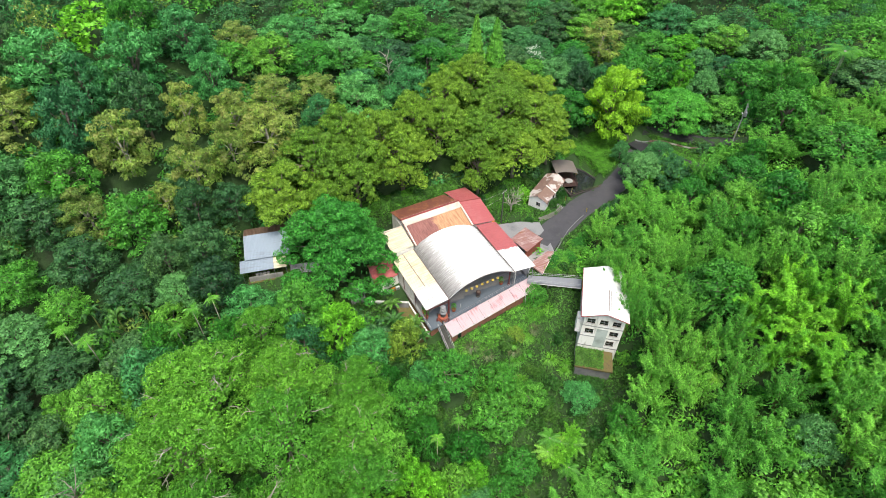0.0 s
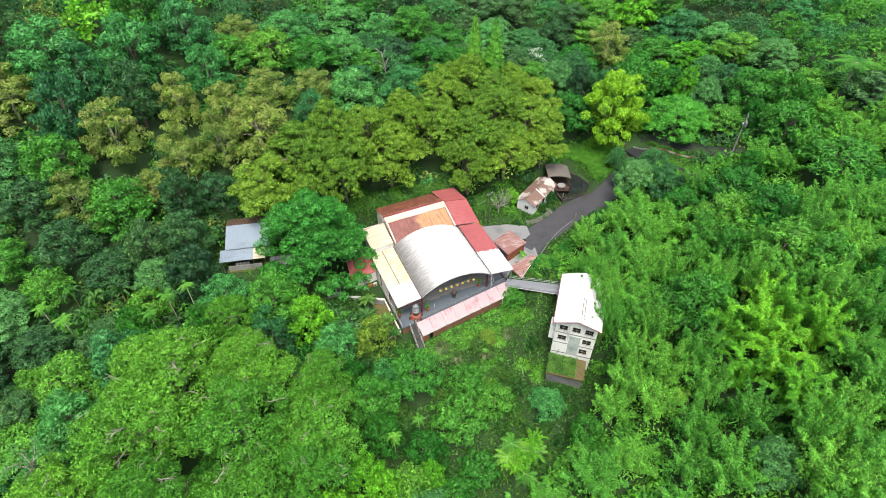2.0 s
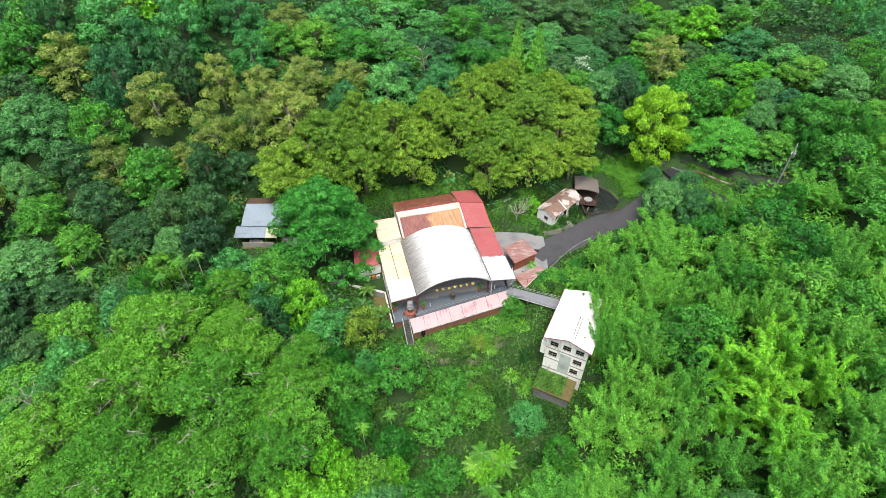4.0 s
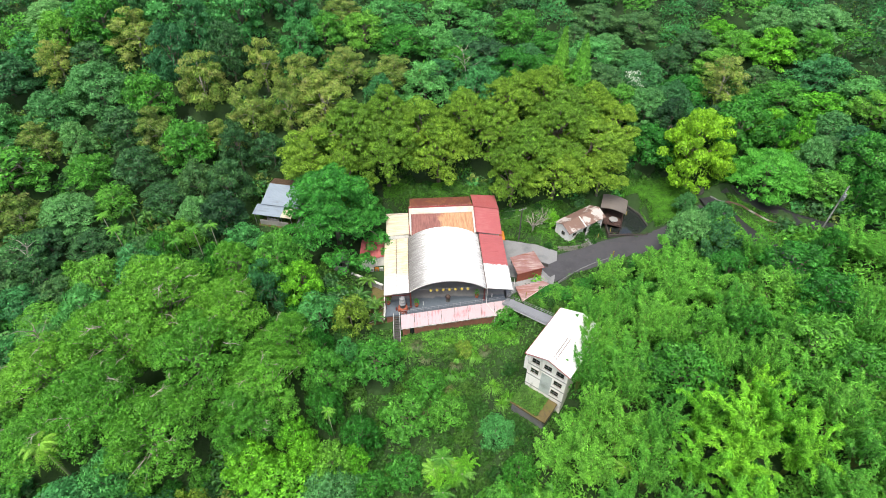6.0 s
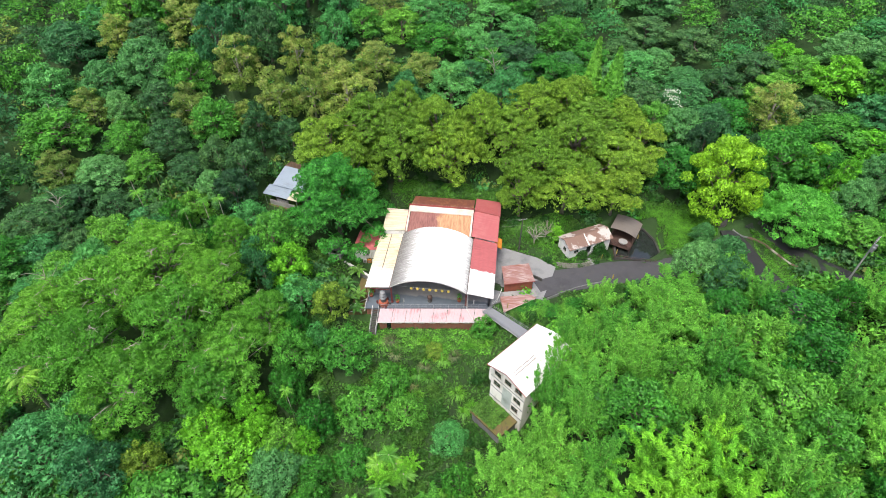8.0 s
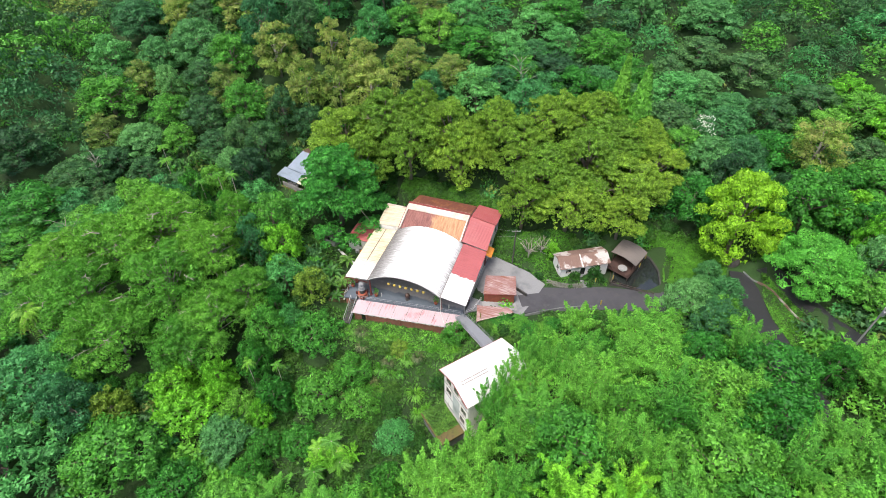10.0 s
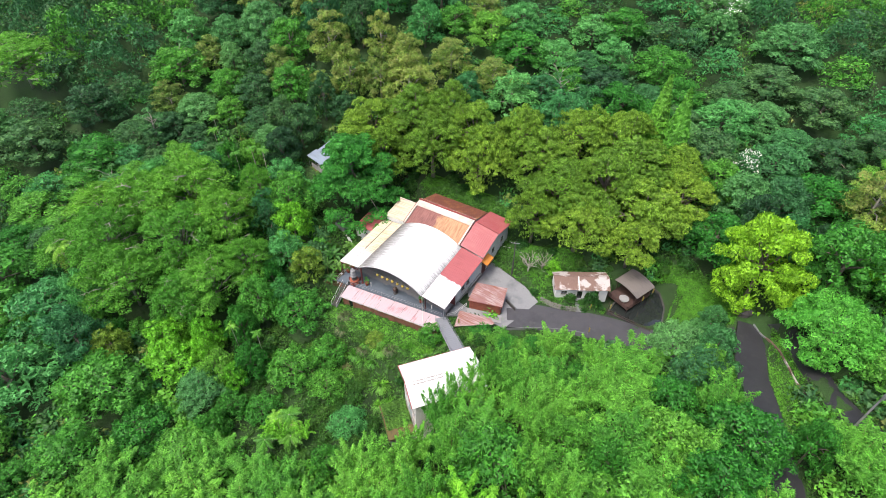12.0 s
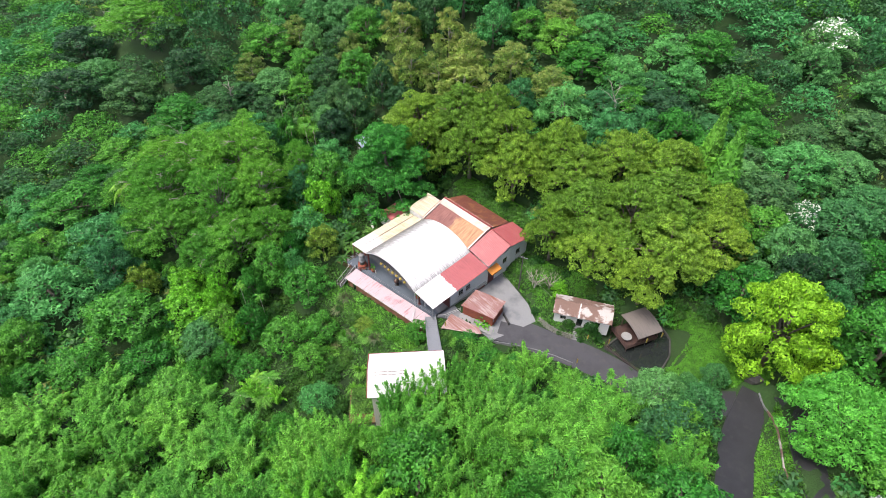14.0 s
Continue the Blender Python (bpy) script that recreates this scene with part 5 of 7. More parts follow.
LIME = leafy(Kind("lime_tree", "bright lime-green young tree", "tree"),
             2, 4.5, 9.0, 1.2, 44, (0.40, 0.28), 120, LEAF_LIME, BARK, 0.2, spread=0.2, ragged=0.35)
YELLOW = leafy(Kind("yellow_green_tree", "large yellow-green tree with bold leaf clusters", "tree"),
               1, 10.0, 17.0, 2.0, 74, (0.42, 0.3), 135, LEAF_YELLOW, BARK, 0.45, spread=0.155, flat=0.72, ragged=0.3, inner=0.4, limbs=20)
SPREAD = leafy(Kind("spreading_tree", "bright green spreading tree beside the lane", "tree"),
               1, 10.0, 12.0, 1.5, 110, (0.36, 0.23), 150, LEAF_BRIGHT, BARK, 0.35, spread=0.14, flat=0.62, ragged=0.12)
MUSTARD = leafy(Kind("mustard_bush", "rounded mustard-green bush above the slab", "bush"),
                1, 3.5, 7.0, 0.6, 30, (0.36, 0.22), 170, LEAF_MUSTARD, BARK, 0.15, spread=0.26, ragged=0.4)
VINE = leafy(Kind("vine_draped_tree", "forest tree draped with brownish creepers", "tree", "vine-draped trees"),
             2, 6.0, 14.0, 1.2, 60, (0.36, 0.24), 130, LEAF_VINE, BARK_PALE, 0.3, spread=0.19, ragged=0.35, droop=0.35)
GREY = leafy(Kind("grey_green_tree", "grey-green round tree beside the road", "tree"),
             1, 6.0, 11.0, 1.2, 60, (0.38, 0.26), 140, LEAF_GREY, BARK, 0.28, spread=0.19, ragged=0.16)
DENSE = leafy(Kind("dense_shrub", "dense rounded green shrub in the ravine", "shrub", "dense shrubs"),
              2, 5.0, 7.0, 0.6, 44, (0.38, 0.27), 115, LEAF_MID, BARK, 0.2, spread=0.2, ragged=0.16)
BUSH = leafy(Kind("bush", "low leafy green bush in the undergrowth", "bush", "bushes"),
             3, 2.0, 2.4, 0.1, 14, (0.40, 0.28), 130, LEAF_WEED, BARK, 0.08, spread=0.34, ragged=0.2, limbs=4)
UNDER = leafy(Kind("understorey_shrub", "leafy understorey shrub between taller trees", "shrub", "understorey shrubs"),
              2, 3.0, 4.4, 0.3, 22, (0.42, 0.29), 85, LEAF_MID, BARK, 0.1, spread=0.26, ragged=0.2, limbs=4)
BLOOM = leafy(Kind("blossoming_tree", "forest tree with white blossom on top", "tree", "blossoming trees"),
              1, 5.0, 11.0, 1.5, 44, (0.44, 0.29), 105, LEAF_GREY, BARK, 0.26, spread=0.2, ragged=0.16)
r0, h0, crown, bark, _ = BLOOM.forms[0]
petal_lobes = [q for q in dome(5.0, 11.2, 1.5, 44, 0.2, seed=hash_of("blossoming_tree"), ragged=0.16) if q[2] > 6.5]
petals = blades(lobe_leaves(petal_lobes, 34, 0.34, 0.3, 0.75, 0.1, 0.25), "blossom", BLOSSOM)
BLOOM.forms = [(r0, h0, crown, bark, (("blossom", petals),))]


def conifer(kind):
    pts, nor = [], []
    for k in range(3800):
        h = rng.uniform(0.05, 1) ** 1.25
        rr = 3.0 * (1 - h) ** 0.85 + 0.12
        a = rng.uniform(0, 2 * math.pi)
        layer = 0.75 + 0.25 * abs(math.sin(h * 40 + a))
        q = rr * layer * rng.uniform(0.75, 1.05)
        pts.append((q * math.cos(a), q * math.sin(a), 1.5 + h * 11.5 - q * 0.2))
        nor.append((math.cos(a), math.sin(a), 0.6))
    v = tufts(np.array(pts), np.array(nor), 0.62, 0.3, 0.4, 0.3)
    core = inner_mass([(0, 0, 3.5, 2.3), (0, 0, 6.0, 1.8), (0, 0, 8.5, 1.2), (0, 0, 10.5, 0.7)], 1.0, 0.8)
    bark_mesh = Shape().tube([(0, 0, -0.5), (0, 0, 12)], [0.25, 0.04], 7).mesh("trunk", True)
    bark_mesh.materials.append(BARK)
    kind.form(3.0, 13.0, blades(np.concatenate([v, core]), "crown", LEAF_AIRY), bark_mesh)
    return kind


CONIFER = conifer(Kind("conifer", "pointed light green conifer above the broadleaf crowns", "tree"))


def sprays(points, axes, normals, length, width):
    """Narrow leaves that point along their axes."""
    k = len(points)
    t = unit(axes + rng.normal(0, 0.35, (k, 3)))
    w = unit(np.cross(t, normals + rng.normal(0, 0.35, (k, 3))))
    ln, wd = (length * rng.uniform(0.65, 1.3, k))[:, None], (width * rng.uniform(0.7, 1.3, k))[:, None]
    return np.stack([points - t * ln * 0.4 + w * wd * 0.5, points - t * ln * 0.4 - w * wd * 0.5, points + t * ln * 0.6], 1).reshape(-1, 3)


def bamboo(kind, forms, culms=23, mat=LEAF_BAMBOO, leaves=215):
    """A clump of arching culms, each ending in a soft rounded brush of narrow hanging leaves."""
    for k in range(forms):
        stems = Shape()
        P, A, N = [], [], []
        for c in range(culms):
            a = c * 2.399 + rng.uniform(-0.4, 0.4)
            reach, tall = 4.6 * math.sqrt((c + 0.5) / culms) * rng.uniform(0.8, 1.1), rng.uniform(7.6, 12.2)
            tall -= 0.3 * reach
            q = np.array([math.cos(a), math.sin(a), 0])

            def spot(u):
                return q * (0.3 + reach * u ** 1.6) + np.array([0, 0, tall * (u - 0.03 * u ** 3 * reach)])

            stems.tube([spot(u) for u in np.linspace(0, 1, 6)], [0.06, 0.06, 0.05, 0.045, 0.03, 0.01], 4)
            for u in 0.42 + 0.62 * rng.uniform(0, 1, leaves) ** 0.6:
                wide = 1.08 * min(1.0, (max(1.06 - u, 0.0) / 0.34) ** 0.7)
                d = rng.normal(0, 1, 3)
                d[2] = d[2] * 0.4
                d /= np.linalg.norm(d)
                P.append(spot(u) + d * rng.uniform(0.45, 1.0) * wide)
                A.append(d + np.array([0, 0, -0.35]))
                N.append(d * 0.5 + np.array([0, 0, 1.0]))
        v = sprays(np.array(P), np.array(A), np.array(N), 0.44, 0.19)
        d = unit(rng.normal(0, 1, (340, 3)))
        d[:, 2] = np.abs(d[:, 2])
        v = np.concatenate([v, tufts(d * rng.uniform(0.55, 0.95, (340, 1)) * np.array([4.4, 4.4, 8.0]), d + np.array([0, 0, 0.5]), 0.62, 0.36, 0.25, 0.35)])
        bark_mesh = stems.mesh("trunk", True)
        bark_mesh.materials.append(CULM)
        kind.form(5.2, 10.2, blades(v, "crown", mat), bark_mesh)
    return kind


BAMBOO = bamboo(Kind("bamboo_clump", "feathery light green bamboo clump arching outward", "bamboo", "bamboo clumps"), 3)


def plumes(kind, forms, culms=17):
    """Tall culms that arch outward, each one a separate feathery plume with tiers of leaf sprays."""
    for k in range(forms):
        stems = Shape()
        P, N, A = [], [], []
        for c in range(culms):
            a = c * 2.399 + rng.uniform(-0.3, 0.3)
            reach, tall = rng.uniform(1.6, 6.0), rng.uniform(9.0, 13.8)
            q = np.array([math.cos(a), math.sin(a), 0])

            def spot(u):
                return q * (0.3 + reach * u ** 2.0) + np.array([0, 0, tall * (u - 0.2 * u ** 4 * reach / 3)])

            stems.tube([spot(u) for u in np.linspace(0, 1, 7)], [0.06, 0.06, 0.055, 0.05, 0.04, 0.025, 0.01], 4)
            for j in range(17):
                u = 0.22 + 0.8 * j / 16
                wide = 0.95 * (1.12 - u) ** 0.5
                for side in rng.uniform(0, 2 * math.pi, 3):
                    d = np.array([math.cos(side), math.sin(side), 0.25])
                    for g in range(9):
                        P.append(spot(u) + d * wide * rng.uniform(0.25, 1.0) + rng.normal(0, 0.13, 3))
                        N.append(d * 0.4 + np.array([0, 0, 1.0]))
                        A.append(d + np.array([0, 0, -0.45]))
        v = sprays(np.array(P), np.array(A), np.array(N), 0.56, 0.16)
        bark_mesh = stems.mesh("trunk", True)
        bark_mesh.materials.append(CULM)
        kind.form(5.4, 12.0, blades(v, "crown", LEAF_PLUME), bark_mesh)
    return kind


PLUME = plumes(Kind("plume_bamboo", "tall yellow-green bamboo clump with feathery arching plumes", "bamboo", "plume bamboo clumps"), 2)


def frond(v, base, heading, length, rise, width, pairs, droop=1.0):
    """One feather-shaped leaf: leaflet blades on both sides of an arching rib."""
    q = np.array([math.cos(heading), math.sin(heading), 0])
    side = np.array([-q[1], q[0], 0])
    for i in range(pairs):
        s = (i + 0.5) / pairs
        p = base + q * length * s + np.array([0, 0, rise * s - droop * length * 0.75 * s * s])
        w = width * math.sin(math.pi * min(0.12 + s * 0.86, 1)) ** 0.7
        for sg in (-1, 1):
            tip = p + side * sg * w + q * w * 0.5 - np.array([0, 0, w * 0.35])
            h = q * length / pairs * 0.42
            v += [p - h, p + h, tip + h * 0.3, tip - h * 0.3]


def palm(kind, tall, length, fronds, width, mat, bole=0.11, forms=2, rise=0.9, pairs=14):
    for k in range(forms):
        v = []
        for i in range(fronds):
            a = i * 2.399 + rng.uniform(-0.2, 0.2)
            up = rise * (1.5 - 1.4 * i / fronds)
            frond(v, np.array([0, 0, tall]), a, length * rng.uniform(0.8, 1.1), up * length * 0.5, width, pairs, rng.uniform(0.8, 1.2))
        bark_mesh = Shape().tube([(0, 0, -0.5), (0.1, 0, tall * 0.5), (0, 0, tall + 0.1)], [bole * 1.4, bole, bole * 0.9], 7).mesh("trunk", True)
        bark_mesh.materials.append(BARK_PALE)
        kind.form(length * 0.85, tall + 0.4, blades(halved(v), "crown", mat), bark_mesh)
    return kind


PALM = palm(Kind("betel_palm", "slender betel palm with yellow-green fronds", "palm", "betel palms"), 9.0, 2.4, 11, 0.55, LEAF_AIRY)
FERN = palm(Kind("tree_fern", "tree fern with a wide rosette of light green fronds", "tree fern", "tree ferns"), 3.4, 2.4, 16, 0.5, LEAF_FERN, 0.14, rise=0.9, pairs=20)


def banana(kind):
    for k in range(2):
        v = []
        for i in range(9):
            a = i * 2.399
            q, side = np.array([math.cos(a), math.sin(a), 0]), np.array([-math.sin(a), math.cos(a), 0])
            ln, up = rng.uniform(2.2, 3.0), rng.uniform(0.9, 1.9)
            old = None
            for j in range(8):
                s = j / 7
                p = np.array([0, 0, 2.4]) + q * ln * s + np.array([0, 0, up * s * 1.6 - 2.0 * s * s])
                w = 0.42 * math.sin(math.pi * (0.06 + 0.92 * s)) ** 0.6
                row = (p + side * w + np.array([0, 0, 0.14]), p, p - side * w + np.array([0, 0, 0.14]))
                if old:
                    v += [old[0], row[0], row[1], old[1], old[1], row[1], row[2], old[2]]
                old = row
        bark_mesh = Shape().tube([(0, 0, -0.3), (0, 0, 2.5)], [0.2, 0.1], 8).mesh("trunk", True)
        bark_mesh.materials.append(CULM)
        kind.form(2.6, 3.2, blades(halved(v), "crown", LEAF_WEED), bark_mesh)
    return kind


BANANA = banana(Kind("banana_plant", "banana plant with long arching leaves", "plant", "banana plants"))

# the trees that stand out, one by one: x, y, radius, height of the top
SET = [
    (CAMPHOR, ((19.7, 99.8, 9.7, 23.3), (28.6, 104.5, 10.1, 26.3), (26.1, 92.9, 7.8, 21.0), (37.1, 108.1, 8.4, 28.1), (46.0, 104.9, 9.6, 26.3), (36.6, 100.4, 9.2, 23.6), (49.4, 102.0, 9.1, 22.6),
               (69.4, 115.7, 8.8, 26.2), (62.9, 106.2, 8.9, 23.2))),
    (CAMPHOR, ((71.2, 99.0, 10.3, 21.4), (83.1, 110.7, 11.3, 24.0), (88.1, 100.1, 10.8, 20.4), (77.2, 93.1, 8.6, 17.7), (89.0, 93.6, 6.7, 15.9), (66.8, 93.7, 6.8, 16.9),
               (95.4, 107.2, 7.9, 21.1), (56.6, 109.3, 7.7, 26.0), (79.5, 117.5, 8.4, 27.0), (79.6, 103.0, 9.6, 24.0), (92.5, 115.5, 7.0, 22.5))),
    (EMERALD, ((24.2, 83.4, 11.8, 25.0),)), (LIME, ((17.2, 67.6, 5.2, 13.0), (27.1, 34.3, 3, -2.5))), (MUSTARD, ((27.1, 59.8, 4.2, 8.6), (49.3, 52.9, 2.2, -1.6))),
    (YELLOW, ((113.5, 95.5, 10.4, 25),)), (SPREAD, ((126.5, 84.4, 10.0, 18.2),)),
    (CONIFER, ((84.5, 123.0, 4.2, 33.5), (89.4, 120.4, 4.8, 32.5))), (BLOOM, ((106.1, 123.4, 4.2, 20.7), (88.5, 178.4, 8.1, 37.3))),
    (GREY, ((103.4, 72.4, 6.2, 12.5), (107.8, 68.0, 5.7, 12.9), (105.7, 78.1, 3.4, 9.5), (108.8, 73.6, 5.6, 13.5), (108.4, 85.2, 3.0, 7.5))),
    (BAMBOO, ((71.8, 45.4, 3.7, 9.6), (73.8, 49.2, 3.7, 9.4), (69.6, 42.2, 3.4, 8.8), (74.0, 53.0, 3.4, 8.4), (99.7, 46.8, 6.5, 15.0), (79.2, 52.5, 4.2, 8.0), (81.0, 57.5, 4.2, 5.0), (108.9, 47.8, 6.7, 17.1))),
    (AIRY, ((-8.4, 62, 10.9, 19.7), (-14.2, 55.2, 9.7, 18.8), (5, 58.8, 8.2, 17.1), (0.4, 50, 10, 16.8), (-13.4, 42.4, 9.2, 16.1), (11.7, 46.7, 8.9, 10.1), (-26.3, 50.5, 8.5, 12.9), (-4.7, 38.2, 9.4, 12.8), (8.8, 40.4, 7.3, 7.9), (15, 54.4, 5.9, 11.2), (-23.5, 39.7, 8.2, 9.6), (-85.9, 74.9, 14.5, 27.8))),
    (MID, ((-48.7, 98.6, 9.6, 22.8), (-19.3, 115.8, 7, 31.2), (-9.6, 103.7, 7.2, 24.5), (-32.1, 100.9, 6.2, 18.3), (126.8, 101.6, 9.5, 22.9), (79.1, 151.9, 8.9, 28.2), (115.3, 55.2, 7.2, 17.7), (106.2, 49.5, 6.1, 17.8), (112.4, 43.8, 6.6, 21.5), (91.7, 43.9, 4.7, 15.3), (84, 34.4, 7.9, 17.4), (103.4, 33.8, 7.4, 22.7), (105.6, 27.6, 5.8, 23.9), (98.1, 41.2, 4.1, 18.2), (104.6, 59.1, 5.4, 13), (-33, 26.8, 9.7, 4.7), (6.5, 19.3, 9.5, -0.3), (11.5, 7.8, 6.5, -2.5))),
    (MID, ((124, 58.7, 3.7, 18.5), (136.4, 45.8, 9.4, 23.6), (141.3, 63.7, 8.3, 23.4), (145.6, 79.3, 7.9, 24.8))),
    (DENSE, ((31.5, 51.5, 6.3, 3.1), (36.1, 41.4, 6.2, -2.2), (44.8, 41.8, 4.3, -3.7), (28.1, 38.2, 4.4, -1), (23, 33.9, 4.7, -1.6), (59, 59.2, 3.4, 1.3), (22, 43, 4.2, 3.3), (108.4, 68.6, 5.7, 13.1), (41.1, 47.2, 4.7, -1.1), (18.4, 17.9, 6.4, -5.1))),
    (TEAL, ((4.4, 80.6, 6.4, 10.5), (12.2, 80.0, 4.0, 8.0), (48.3, 122.7, 8.2, 26.5), (61.4, 120, 8.1, 26.1), (36.7, 119.1, 5.1, 26.3), (-16.7, 26.4, 8.9, 5.3), (53.2, 36.7, 4, -3.4), (-14.4, 125.7, 7.1, 39.5), (-54.7, 110.3, 7.6, 28.6), (156.3, 117.2, 9, 25.1), (-11, 31.9, 4.9, 8.5), (26.4, 52.4, 3.3, 5.1), (-7.8, 11.9, 9.8, 1.8), (0.9, 137, 8.5, 44.3), (14.3, 145.7, 7.6, 43.4), (39.3, 147.8, 7.2, 35.1))),
    (GREY, ((-31.9, 119.6, 9, 31.7), (-35.1, 90.7, 7.5, 14.2), (-55.4, 125.6, 9, 32.7), (22.6, 29.3, 5.8, -3.6), (165.8, 136.1, 10.9, 31), (107.1, 148.6, 7.4, 20.3), (-42.6, 115, 6.7, 27.3), (108.4, 175, 10.7, 31.7), (88.6, 172.4, 7.1, 33), (-83.2, 57.3, 8.3, 13.1), (71.7, 6.2, 4.7, 12.5), (160.9, 86, 7.7, 26.7))),
    (VINE, ((4.6, 111.2, 6.4, 29.5), (-6.9, 118.9, 7.3, 34.7), (17.1, 121.3, 6.2, 31.8), (7.4, 124, 5.3, 35.3), (-44.2, 89.2, 6.2, 17.1), (-43.6, 107.6, 6.5, 23.7), (27.7, 126.6, 6.8, 30.3), (131.8, 122, 8.2, 25.1), (-17.2, 108.4, 6, 25.9), (13.2, 113.2, 5.3, 29.6))),
    (DARK, ((-0.1, 93.8, 6.1, 20.4), (-20.7, 100.7, 6.7, 20.1), (-25.1, 110.3, 7, 25.3), (-42.4, 80.2, 6, 11.5), (-0.6, 126, 6.2, 39), (111.1, 107.8, 5.3, 21.6), (-29.3, 83.3, 5.8, 10.3), (-79.1, 46.6, 11.3, 13.6), (-65.1, 58.6, 9.8, 11.6), (-60.5, 76.3, 8.6, 18.1), (-100.8, 59.8, 11.1, 16.6), (1.7, 102.5, 4.8, 24.7), (-6.9, 95.2, 5.3, 19.6), (163.2, 58.3, 9.1, 27.8))),
    (MID, ((42.3, 138.8, 8.9, 30.5), (33, 140.6, 7.3, 33.8), (64.8, 163, 8.6, 32.6))), (TEAL, ((58.1, 155.5, 7.8, 30.7), (16.1, 132.9, 6.3, 36.4))), (DARK, ((124.2, 139, 7.3, 20.9), (119.3, 156.2, 8.8, 23.1), (97.3, 151.5, 7.2, 22.4), (105.9, 159.8, 8.7, 24.4))),
    (DARK, ((-38, 83.9, 6.7, 11.9), (-45, 76.5, 7.5, 10.6))),
    (LIME, ((16.8, 38.3, 3.7, 3.2), (9.2, 34, 5.3, 1.8), (12.5, 31.3, 6.4, -2), (18.7, 35.5, 3.7, 0.4), (150.9, 132.6, 8.5, 27.9), (144.2, 151.7, 6.1, 23.2), (137.5, 93.3, 3.9, 21.7))),
    (MUSTARD, ((0.7, 27.3, 4.1, 0.6),)),
    (PLUME, ((86.2, 22.1, 6.4, 21.9), (82.6, 25.7, 4.8, 18.9), (90.8, 22.3, 4.8, 22.9), (90.7, 27, 4, 21.7), (78.7, 19.3, 5.1, 17.5), (91.3, 17.4, 4.7, 23.5), (83.4, 17.9, 5, 20.3), (80.8, 11.9, 5.9, 18.5))),
    (BAMBOO, ((82.8, 64.7, 4.5, 7.2), (90.7, 64.8, 4.1, 8.3), (75.6, 57.1, 3.8, 5.4), (84.3, 57.3, 5.1, 8.2), (92, 55.7, 5.1, 10.7), (76.4, 47.3, 4.4, 7.9), (83.2, 47.7, 4.2, 10.4), (72, 40.5, 4, 7.5), (75.9, 35.6, 4.3, 11.8), (86.7, 44.5, 4.3, 12.9), (69.8, 34.1, 4.4, 7.8), (65.7, 30.4, 4.8, 6), (71.6, 27.6, 5, 11.3), (61.1, 28.3, 4.8, 2.9), (66.3, 24.2, 5.1, 7.7), (76.3, 26.1, 4.4, 15.1), (99, 21.1, 5.8, 24), (112, 35.5, 5.2, 23), (99.6, 16.2, 5.3, 24.3), (88.5, 35.1, 4, 18))),
    (BAMBOO, ((94.2, 32.2, 3.8, 20.4), (20.8, -2, 7.2, 0.5), (30.3, 5.4, 6.9, -0.3), (38.7, 13.7, 6.7, -1.6), (51.5, 20.3, 6.2, 0.9), (73.2, 20.8, 4.8, 13), (67.9, 17, 4.8, 8.8), (58, 19, 4.8, 2.1))),
    (FERN, ((42.7, 32.7, 2.2, -6), (45.8, 29.4, 2.2, -6), (44.2, 31.4, 1.8, -6.5), (40.9, 31, 2.2, -6.5), (42.1, 26.6, 2.0, -6), (-21.3, 36, 3, 7.2))), (PLUME, ((44.0, 29.0, 2.6, -3.5), (47.0, 31.6, 2.2, -4.0), (41.5, 29.0, 2.3, -4.0))),
    (PALM, ((-5.7, 80.7, 1.5, 11.6), (-1.8, 80.8, 1.5, 12.2), (-23.9, 84.9, 1.7, 9.5), (-9.3, 78.4, 1.4, 10.4), (-27, 88.6, 1.6, 10.6), (23, 40.1, 1.25, 1.0), (28.3, 41.6, 1.2, 0.2))),
    (BANANA, ((-18.4, 88.9, 2.2, 12), (-22.3, 91.5, 2.1, 12.5), (-14, 89, 2.1, 12.6), (-20.5, 86.4, 2.0, 10.8), (29.6, 63.4, 2.4, None), (31.9, 61.4, 2, None))),
    (FERN, ((163.7, 66.5, 6, 28), (70.2, 22.6, 1.7, 11), (67.8, 26.8, 1.6, 7))), (BANANA, ((28.7, 67.2, 2.6, None), (32.0, 64.6, 2.3, None), (30.5, 71.8, 2.2, None)))]
taken = []
cells = {}


def claim(x, y, r):
    taken.append((x, y, r))
    for i in range(int((x - 14) // 14), int((x + 14) // 14) + 1):
        for j in range(int((y - 14) // 14), int((y + 14) // 14) + 1):
            cells.setdefault((i, j), []).append((x, y, r))


def crowded(x, y, own, share):
    """Whether a plant of this radius at x, y would stand within share of another's."""
    return any((x - a) ** 2 + (y - c) ** 2 < (own + share * r) ** 2 for a, c, r in cells.get((int(x // 14), int(y // 14)), ()))


for kind, places in SET:
    for x, y, radius, top in places:
        kind.plant(x, y, radius, top)
        claim(x, y, radius * (0.62 if kind is CAMPHOR else 0.72))

